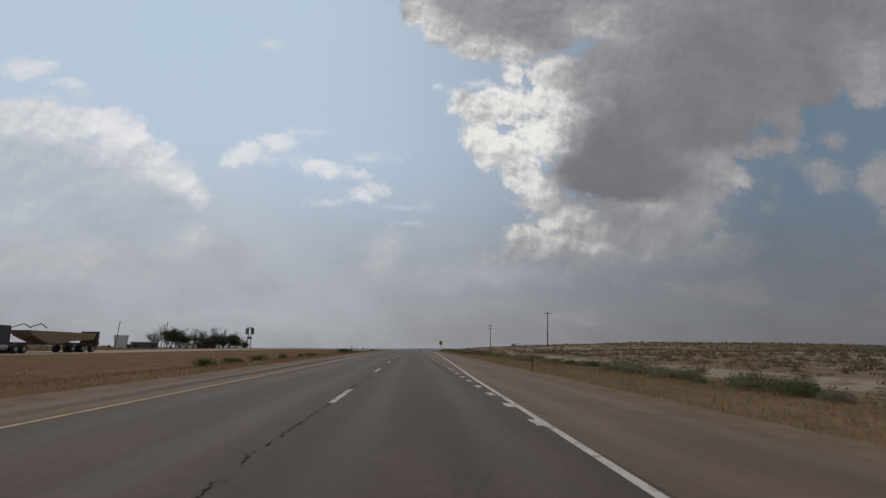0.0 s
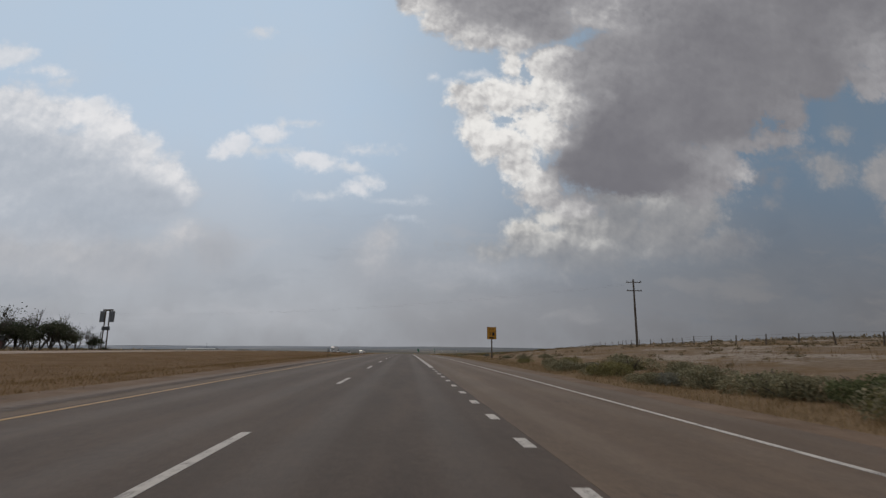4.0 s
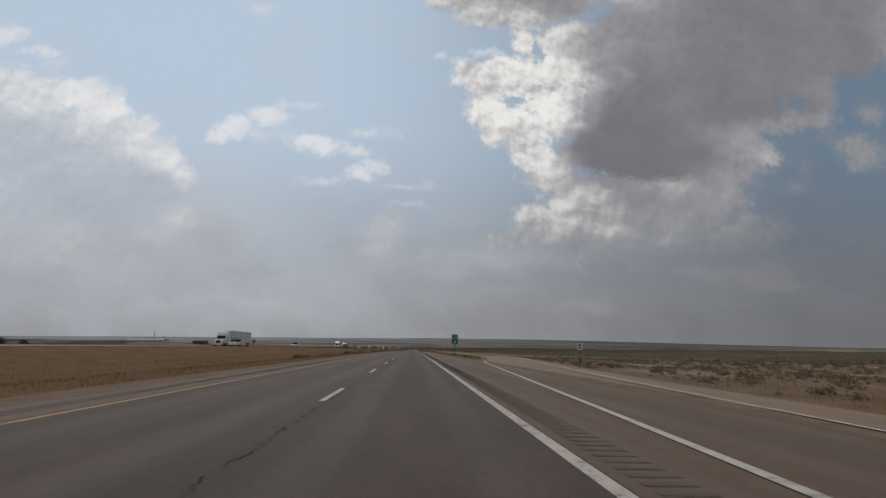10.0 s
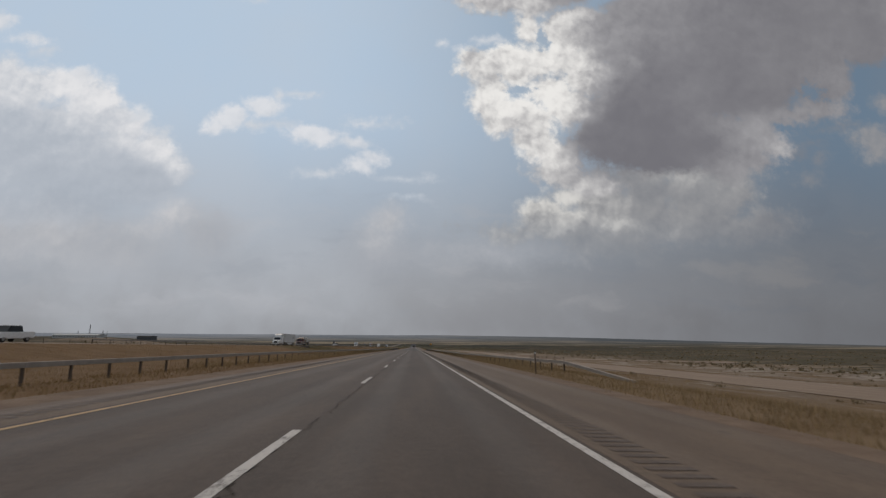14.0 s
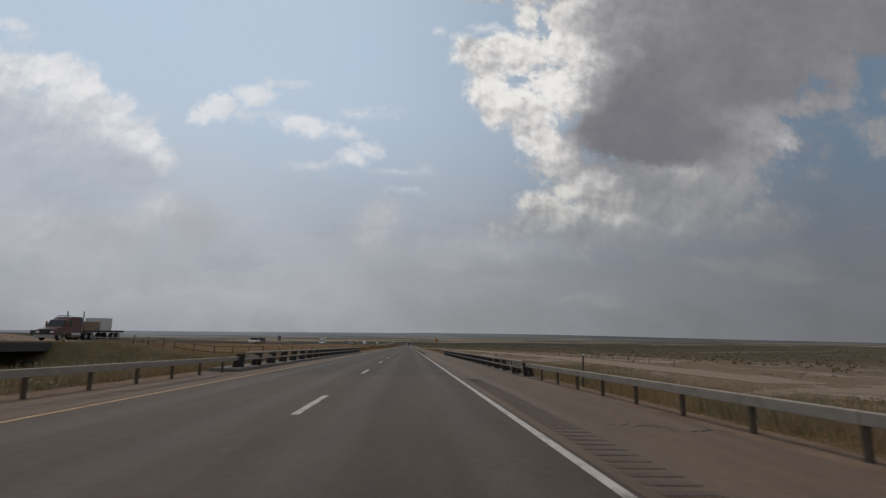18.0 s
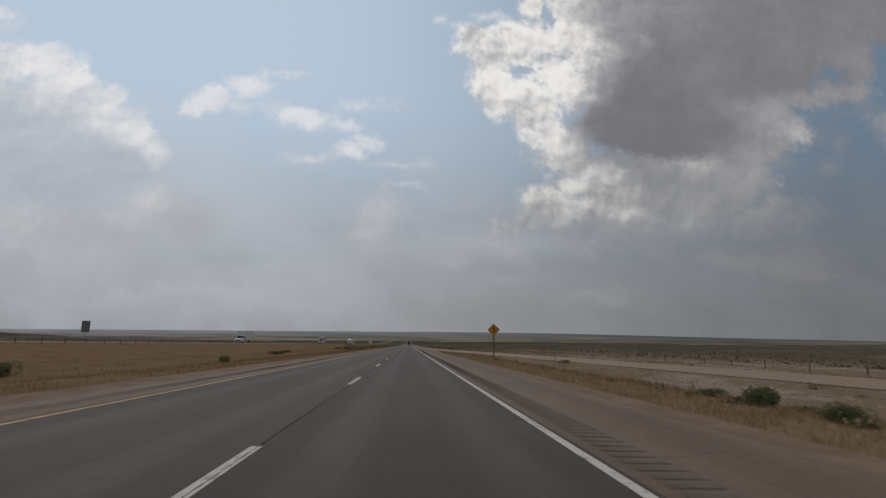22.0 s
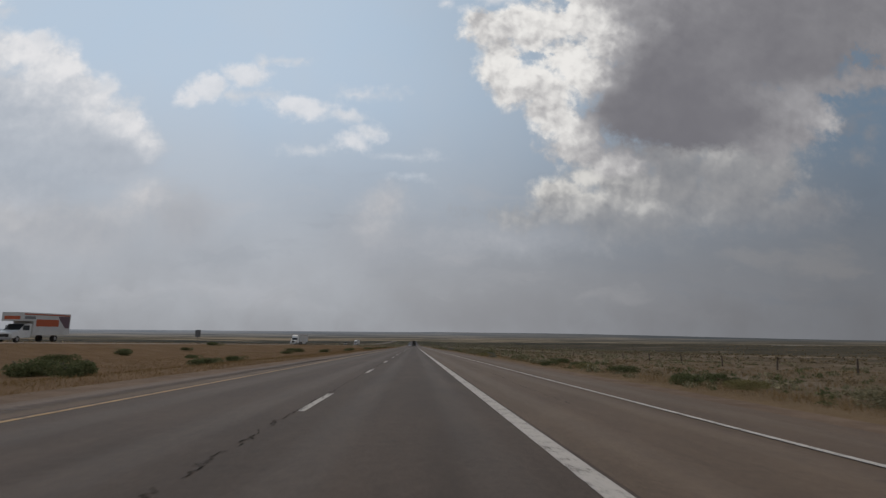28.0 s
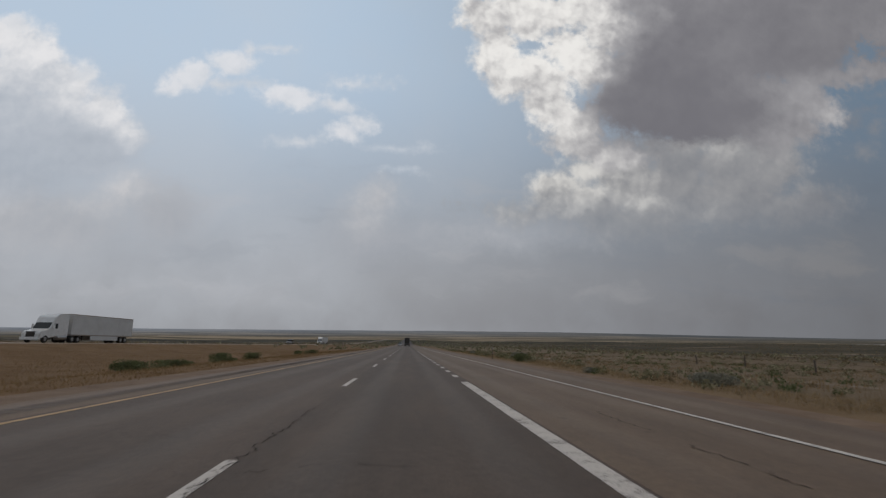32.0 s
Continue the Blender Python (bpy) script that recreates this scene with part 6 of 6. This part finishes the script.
def rumble(name, x0, x1, y0, y1, pitch, label):
    ys = np.arange(y0, y1, pitch)
    prof = [(0.0, 0.0), (0.05, -0.009), (0.10, -0.009), (0.15, 0.0)]
    V, F = [], []
    for i, y in enumerate(ys):
        for dy, dz in prof:
            for x in (x0, x1):
                V.append((x, y + dy, road_z(x, y + dy) + dz * 0.35 + 0.0065))
        b = 8 * i
        F += [(b, b + 1, b + 3, b + 2), (b + 2, b + 3, b + 5, b + 4), (b + 4, b + 5, b + 7, b + 6)]
    tagged(from_arrays(name, V, F, M_RUMBLE), label, "rumble strip", kind="stuff")


M_RUMBLE = asphalt_material("rumble_groove", (0.062, 0.044, 0.034, 1), (0.118, 0.086, 0.066, 1), (0.14, 0.10, 0.076, 1))
rumble("rumble_strip_right", 3.98, 4.5, 345, 655, 0.31, "row of dark milled grooves in the right shoulder")
rumble("rumble_strip_right", 3.98, 4.5, 709, 905, 0.31, "row of dark milled grooves in the right shoulder")
rumble("rumble_strip_left", -4.65, -4.2, -20, 655, 0.31, "row of dark milled grooves in the left shoulder")
rumble("rumble_strip_left", -4.65, -4.2, 709, 1300, 0.31, "row of dark milled grooves in the left shoulder")


M_FAINT = paint("faded_marking_paint", (0.20, 0.18, 0.155, 1), 0.85, wear=0.6, scale=9, spec=0.1)


def survey_marks():
    bm = bmesh.new()
    r = random.Random(8)
    for x, y, k in ((5.2, 644.0, 5), (5.9, 643.6, 6), (5.4, 887.5, 6), (6.1, 886.8, 5)):
        for i in range(k):
            a = r.uniform(-0.9, 0.9)
            m = Matrix.Translation((x + i * 0.16, y + r.uniform(-0.15, 0.15), road_z(x, y) + 0.006)) @ Matrix.Rotation(math.atan(FALL), 4, "Y") @ Matrix.Rotation(a, 4, "Z")
            box(bm, -0.015, 0.015, -0.16, 0.16, 0, 0.004, m=m)
    tagged(part("survey_marks", bm, M_FAINT), "faint white spray-paint scribbles on the shoulder", "paint marks", kind="stuff")


survey_marks()


# ---- vegetation ----
R = np.random.RandomState(21)


def paved(x, y):
    """True on pavements and their verges, where nothing grows."""
    out = (x > -6.05) & (x < pave_right(y) + 0.25)
    out |= np.abs(x + 46) < 7.0
    for ys, xs in ((OFF_Y, OFF_X), (ON_Y, ON_X)):
        out |= (np.abs(x - np.interp(y, ys, xs)) < 5.0) & (y > max(ys[0], 330)) & (y < ys[-1])
    out |= (np.abs(y - 682 - 0.06 * (x + 20)) < 10) & (x > -150) & (x < 130)
    out |= (y > 655) & (y < 709) & (x > -6.5) & (x < 7.4)
    return out


def tufts(name, x, y, hmin, hmax, blades, spread, width, mat, label):
    keep = ~paved(x, y)
    x, y = x[keep], y[keep]
    z = height(x, y)
    n = len(x)
    X = np.repeat(x, blades) + R.randn(n * blades) * spread
    Y = np.repeat(y, blades) + R.randn(n * blades) * spread
    Z = np.repeat(z, blades)
    H = (hmin + (hmax - hmin) * R.rand(n * blades)) * np.repeat(0.7 + 0.6 * R.rand(n), blades)
    a = R.rand(n * blades) * 2 * np.pi
    lean = R.randn(n * blades, 2) * 0.28 * H[:, None]
    w = width * (0.6 + 0.8 * R.rand(n * blades))
    V = np.empty((n * blades, 3, 3))
    V[:, 0] = np.stack([X - np.cos(a) * w, Y - np.sin(a) * w, Z - 0.03], -1)
    V[:, 1] = np.stack([X + np.cos(a) * w, Y + np.sin(a) * w, Z - 0.03], -1)
    V[:, 2] = np.stack([X + lean[:, 0], Y + lean[:, 1], Z + H], -1)
    F = np.arange(n * blades * 3).reshape(-1, 3)
    tagged(from_arrays(name, V.reshape(-1, 3), F, mat), label, "grass", kind="stuff")


def spread_xy(n, x0, x1, y0, y1, power=1.0):
    """Points, denser towards x0 when power > 1."""
    u = R.rand(n) ** power
    return x0 + (x1 - x0) * u, y0 + (y1 - y0) * R.rand(n)


def patchy(x, y, s, k, level):
    return wave(x, y, s, k) + 0.6 * wave(x, y, s * 0.43, k + 3) > level


x, y = spread_xy(120000, -6.0, -40, -15, 1240, 1.9)
k = patchy(x, y, 5.0, 4, -1.1)
tufts("median_grass", x[k], y[k], 0.04, 0.15, 5, 0.26, 0.014, M_GRASS, "dry tan grass of the median")
x, y = spread_xy(9000, -53, -120, -15, 1240, 1.2)
tufts("field_grass", x, y, 0.2, 0.5, 7, 0.3, 0.05, M_GRASS, "dry grass beyond the far carriageway")
x, y = spread_xy(60000, 7.4, 13.5, -15, 1240, 1.1)
k = patchy(x, y, 4.0, 7, -1.0) & ((y < 372) | (y > 446) | (R.rand(len(x)) < 0.14))
tufts("verge_grass", x[k], y[k], 0.06, 0.22, 9, 0.2, 0.011, M_BLONDE, "blond dry grass along the right verge")
x, y = spread_xy(34000, 11.5, 45, -15, 1240, 1.3)
k = patchy(x, y, 6.0, 9, -0.1)
tufts("bank_grass", x[k], y[k], 0.08, 0.26, 7, 0.24, 0.014, M_GRASS, "thin dry grass on pale soil")


def clumps(name, x, y, rmin, rmax, leaves, mat, label, flat=0.75):
    """Low scrub: each clump a cloud of small leaves."""
    keep = ~paved(x, y)
    x, y = x[keep], y[keep]
    n = len(x)
    rad = rmin + (rmax - rmin) * R.rand(n) ** 1.6
    z = height(x, y)
    d = R.randn(n * leaves, 3)
    d /= np.linalg.norm(d, axis=1)[:, None]
    d *= (0.45 + 0.55 * R.rand(n * leaves) ** 0.5)[:, None]
    d[:, 2] = np.abs(d[:, 2]) * flat
    lob = 0.75 + 0.35 * np.sin(3 * np.arctan2(d[:, 1], d[:, 0]) + np.repeat(R.rand(n) * 6, leaves))
    rr = np.repeat(rad, leaves)
    C = np.stack([np.repeat(x, leaves), np.repeat(y, leaves), np.repeat(z, leaves)], -1) + d * (rr * lob)[:, None]
    q = (rr * (0.17 + 0.17 * R.rand(n * leaves)) * (18 / leaves) ** 0.5)[:, None]
    u = R.randn(n * leaves, 3)
    u /= np.linalg.norm(u, axis=1)[:, None]
    v = np.cross(u, R.randn(n * leaves, 3))
    v /= np.linalg.norm(v, axis=1)[:, None]
    V = np.empty((n * leaves, 3, 3))
    V[:, 0], V[:, 1], V[:, 2] = C - u * q, C + u * q * 0.9 + v * q * 0.25, C + v * q * 1.3 + np.array([0, 0, 1]) * q * 0.4
    F = np.arange(n * leaves * 3).reshape(-1, 3)
    tagged(from_arrays(name, V.reshape(-1, 3), F, mat), label, "scrub", kind="stuff")


x, y = spread_xy(3400, 13, 75, -15, 480, 1.3)
k = patchy(x, y, 9.0, 11, -0.35)
clumps("bank_scrub", x[k], y[k], 0.2, 0.6, 90, M_SCRUB, "grey-brown sagebrush on the bank")
x, y = spread_xy(3800, 19, 95, 480, 1240, 1.3)
k = patchy(x, y, 9.0, 13, 0.1)
clumps("ramp_scrub", x[k], y[k], 0.15, 0.5, 80, M_SCRUB, "low scrub on the pale soil beyond the ramps")
x, y = spread_xy(1900, 11.0, 80, 885, 1260, 1.5)
k = patchy(x, y, 8.0, 15, -0.3)
clumps("valley_scrub", x[k], y[k], 0.25, 0.75, 70, M_SAGE, "dull green sagebrush in the valley")
x, y = spread_xy(1300, 10.6, 45, 900, 1260, 1.5)
k = patchy(x, y, 7.0, 25, -0.2)
clumps("green_scrub", x[k], y[k], 0.18, 0.5, 60, M_SAGEGREEN, "dark green low scrub beside the merging lane")
x, y = spread_xy(3000, 10.5, 90, 885, 1260, 1.4)
k = patchy(x, y, 6.0, 19, -0.2)
clumps("valley_weeds", x[k], y[k], 0.12, 0.4, 60, M_SCRUB, "brown dry weeds in the valley")
x, y = spread_xy(15000, 70, 520, -10, 1900, 1.4)
clumps("far_scrub", x, y, 0.35, 1.1, 14, M_SCRUB, "distant sagebrush over the plain")
x, y = spread_xy(2300, 15, 60, 255, 500, 1.2)
k = patchy(x, y, 5.0, 29, -0.5)
clumps("bank_brush", x[k], y[k], 0.2, 0.5, 110, M_DARKSCRUB, "grey-brown sagebrush hummocks on the bank")
x, y = spread_xy(2400, 23, 110, -10, 112, 1.2)
k = patchy(x, y, 10.0, 31, -0.5)
clumps("field_scrub", x[k], y[k], 0.25, 0.6, 60, M_DARKSCRUB, "dark sagebrush field beyond the pale strip")
x, y = spread_xy(2600, 42, 150, 60, 470, 1.2)
k = patchy(x, y, 14.0, 23, -0.5)
clumps("hill_scrub", x[k], y[k], 0.22, 0.6, 70, M_DARKSCRUB, "dark sagebrush along the crest of the bank")
x, y = spread_xy(5000, -60, -420, -10, 1900, 1.3)
clumps("far_scrub", x, y, 0.4, 1.2, 10, M_SCRUB, "distant sagebrush over the plain")
x, y = spread_xy(3500, -60, 200, 1250, 2100, 1.0)
clumps("far_scrub", x, y, 0.5, 1.4, 10, M_SAGE, "distant sagebrush over the valley floor")
x, y = spread_xy(900, 9.5, 12.5, 700, 880, 1.0)
clumps("verge_scrub", x, y, 0.1, 0.32, 20, M_SCRUB, "dry tufted weeds on stony soil")


# tall weeds behind the guardrails and round the bridge ends
for wx0, wx1, wy0, wy1, word in ((8.1, 12.0, 525, 664, "guardrail"), (-6.8, -14.0, 530, 664, "median guardrail")):
    x, y = spread_xy(5200, wx0, wx1, wy0, wy1, 1.3)
    k = patchy(x, y, 3.0, 5, -0.7)
    tufts("guardrail_weeds", x[k], y[k], 0.15, 0.5, 12, 0.18, 0.009, M_BLONDE, "tall brown weeds behind the %s" % word)
    x, y = spread_xy(2200, wx0, wx1, wy0 + 45, wy1, 1.2)
    k = patchy(x, y, 4.0, 8, 0.0)
    tufts("guardrail_weeds", x[k], y[k], 0.2, 0.65, 14, 0.18, 0.010, M_SAGE, "dull green weeds behind the %s" % word)
for wx0, wx1, n0 in ((7.6, 34, 5000), (-6.5, -37, 6000)):
    x, y = spread_xy(n0, wx0, wx1, 648, 716, 1.2)
    k = patchy(x, y, 3.0, 12, -0.5)
    tufts("cutting_weeds", x[k], y[k], 0.12, 0.45, 12, 0.2, 0.010, M_BLONDE, "brown weeds on the slope of the cutting")
    x, y = spread_xy(n0 // 7, wx0, wx1, 648, 716, 1.2)
    clumps("cutting_scrub", x, y, 0.12, 0.5, 70, M_SAGE, "dull green scrub on the slope of the cutting")


# pale stones on the bare soil
def stones():
    x, y = spread_xy(2600, 9, 60, 330, 1000, 1.4)
    k = patchy(x, y, 8.0, 17, 0.25) & ~paved(x, y)
    xb, yb = spread_xy(9000, 11, 26, 700, 880, 1.1)
    kb = patchy(xb, yb, 5.0, 3, -0.4) & ~paved(xb, yb)
    x, y = np.append(x[k], xb[kb]), np.append(y[k], yb[kb])
    z = height(x, y)
    n = len(x)
    base = np.array([(1, 0, 0), (0, 1, 0), (-1, 0, 0), (0, -1, 0), (0, 0, 0.8), (0, 0, -0.5)], float)
    tri = np.array([(0, 1, 4), (1, 2, 4), (2, 3, 4), (3, 0, 4), (1, 0, 5), (2, 1, 5), (3, 2, 5), (0, 3, 5)])
    s = (0.04 + 0.13 * R.rand(n) ** 3)[:, None, None] * (0.6 + 0.8 * R.rand(n, 6, 1))
    V = base[None] * s * np.array([1.0, 1.0, 0.6]) + np.stack([x, y, z], -1)[:, None]
    F = (tri[None] + 6 * np.arange(n)[:, None, None]).reshape(-1, 3)
    tagged(from_arrays("stones", V.reshape(-1, 3), F, M_STONE), "pale stones scattered over bare soil", "stones", kind="stuff")


stones()


# ---- single shrubs ----
def shrub(seed, mat, leaves, label, flat=0.8):
    rng = np.random.RandomState(seed)
    s = group_of("shrub", (0, 0, 0), label, "shrub", "roadside shrubs")
    bm = bmesh.new()
    for k in range(7):
        a = rng.rand() * 6.28
        tube(bm, (0, 0, -0.1), (0.6 * math.cos(a), 0.6 * math.sin(a), 0.35 + 0.4 * rng.rand()), 0.03, 0.01, 5)
    part("woody_stem", bm, M_BARK, s)
    lobes = [(rng.randn(2) * 0.40, 0.25 + 0.30 * rng.rand(), 0.30 + 0.28 * rng.rand()) for _ in range(12)]
    pick = rng.randint(len(lobes), size=leaves)
    d = rng.randn(leaves, 3)
    d /= np.linalg.norm(d, axis=1)[:, None]
    d *= (np.array([o[2] for o in lobes])[pick] * (0.6 + 0.4 * rng.rand(leaves) ** 0.5))[:, None]
    C = d * np.array([1, 1, flat])
    C[:, :2] += np.array([o[0] for o in lobes])[pick]
    C[:, 2] = np.abs(C[:, 2] + np.array([o[1] for o in lobes])[pick] * flat) + 0.01
    u = rng.randn(leaves, 3)
    u /= np.linalg.norm(u, axis=1)[:, None]
    v = np.cross(u, rng.randn(leaves, 3))
    v /= np.linalg.norm(v, axis=1)[:, None]
    q = (0.024 + 0.030 * rng.rand(leaves))[:, None]
    V = np.empty((leaves, 3, 3))
    V[:, 0], V[:, 1], V[:, 2] = C - u * q, C + v * q * 0.9, C + u * q * 1.2
    o = from_arrays("foliage", V.reshape(-1, 3), np.arange(leaves * 3).reshape(-1, 3), mat)
    o.parent = s
    return s


SHRUBS = [shrub(1, M_SAGEGREEN, 4400, "dark green rounded shrub in dry grass"), shrub(2, M_SAGEGREEN, 4200, "dark green rounded shrub in dry grass", 0.65),
          shrub(5, M_SAGEGREY, 4400, "blue-grey rounded sagebrush by the roadside", 0.75), shrub(6, M_RABBIT, 4200, "yellow-olive brush by the roadside", 0.7),
          shrub(3, M_SAGE, 4400, "grey-green sagebrush by the roadside"), shrub(4, M_SAGE, 4200, "grey-green sagebrush by the roadside", 0.7)]
placed = set()


def put_shrub(k, x, y, size):
    m = pose(x, y, ground_z(x, y) - 0.03, 0, 0, random.uniform(0, 360)) @ Matrix.Diagonal((size * random.uniform(0.9, 1.3), size, size * random.uniform(0.8, 1.1), 1))
    if k not in placed:
        placed.add(k)
        SHRUBS[k].matrix_basis = m
        return
    o = copy_thing(SHRUBS[k], Matrix.Identity(4))
    o.matrix_basis = m


random.seed(4)
# thicket hiding the underpass of the far carriageway
for i in range(30):
    put_shrub(random.choice((0, 0, 1, 4)), random.uniform(-34.5, -30.5), 666 + 0.9 * i + random.uniform(-1, 1), random.uniform(1.5, 2.4))
# dense row on the right bank at the start
for i in range(125):
    yv = 12 + 1.34 * i + random.uniform(-1, 1)
    put_shrub(random.choice((2, 3, 4, 4, 5, 5, 1)), (11.6 if yv > 76 else 12.6) + abs(random.gauss(0, 1.4)), yv, random.uniform(0.6, 1.3) * (1.0 if yv > 76 else 0.68))
# median
MEDIAN = [(-9.0, 85.6, .75), (-11.0, 37.0, .6), (-12.0, 46.0, .6), (-10.2, 30.0, .5), (-9.4, 44.5, .45), (-9.3, 51.0, .4), (-9.6, 58.0, .5), (-9.3, 80.5, .75), (-9.8, 108, .4), (-8.8, 134, .45), (-8.6, 141, .4), (-8.4, 150, .4), (-10.5, 226, .35), (-9, 247, .35), (-10, 300, .3),
          (-9.4, 404, .5), (-9.7, 410, .4), (-9.2, 418, .35), (-10, 445, .6), (-9.3, 452, .4), (-8.8, 458, .4), (-10.4, 471, .4),
          (-11.5, 716, 1.0), (-10.3, 719, .8), (-10.8, 728, .9), (-10.0, 733, .8), (-10.6, 738, .7), (-10.2, 748, .8), (-9.8, 754, .7), (-10.9, 760, .7), (-9.4, 768, .5), (-11, 781, .6), (-14, 790, .9), (-16, 799, .8), (-12, 815, .5), (-17, 850, .8), (-20, 868, .7),
          (-13.6, 906, .9), (-10.8, 910.5, .9), (-13, 914, .5), (-19, 925, .8), (-12, 930, .6), (-15, 944, .7), (-21, 960, .8), (-11, 1001, .8)]
for x0, y0, s0 in MEDIAN:
    put_shrub(random.choice((0, 1)), x0, y0, s0 * 1.2)
MEDIAN2 = [(-17.8, 1010, .9), (-15.1, 1013, 1.0), (-11.3, 1010, .9), (-11.9, 1023.5, .8), (-13.6, 1034, .75), (-25, 1029, 1.0), (-21, 1043, .6), (-29, 1045, .8), (-36, 1087, 1.0), (-30, 1062, .6), (-18, 1070, .7), (-15.0, 1087.3, .8), (-26.4, 1107.7, .8), (-15.1, 1128.6, .6), (-20, 1086, .9), (-13.0, 1107, .9), (-9.6, 1121, .7), (-15, 1124, .6), (-11.5, 1132, .5), (-12.5, 1157.5, .9), (-12.2, 1162, .8), (-17.2, 1149, .5), (-11.6, 1168.5, .7), (-10.0, 1170, .6), (-16, 1180, .8), (-9.6, 1192, .6), (-14, 1205, .8)]
for x0, y0, s0 in MEDIAN2:
    put_shrub(random.choice((0, 1)), x0, y0, s0 * 1.2)
# right of the road
RIGHT = [(9.2, 722, .5), (9.5, 717, .6), (9.9, 720, .55), (8.8, 729, .4), (9.0, 749, .4), (9.3, 757, .45), (9.6, 762, .4), (10.3, 788, .6), (11.7, 788.1, .4), (10.0, 785.1, .5), (10.6, 790.5, .4), (11.5, 797, .4), (17.2, 826, .5), (11, 441, .45), (12, 446, .4), (9.7, 453, .5), (12.3, 1008, .9), (13.4, 1016.7, .8), (13.5, 1075.3, 1.1), (14.4, 1076, 1.0), (12.6, 1077.4, .7), (13.2, 1006, .6), (13.5, 1024, .7), (12.0, 1029, .6), (15, 1034, .8), (12.6, 1040, .75)]
for x0, y0, s0 in RIGHT:
    put_shrub(random.choice((0, 1, 3, 4)), x0, y0, s0)
for i in range(40):
    yv = 905 + 8.1 * i
    put_shrub(random.choice((0, 1, 2, 3, 4, 5)), 11.3 + abs(random.gauss(0, 3.2)), yv + random.uniform(-2, 2), random.uniform(0.4, 0.95))
for i in range(26):
    put_shrub(random.choice((2, 3, 4, 5)), 12.5 + abs(random.gauss(0, 5)), random.uniform(185, 345), random.uniform(0.4, 0.8))
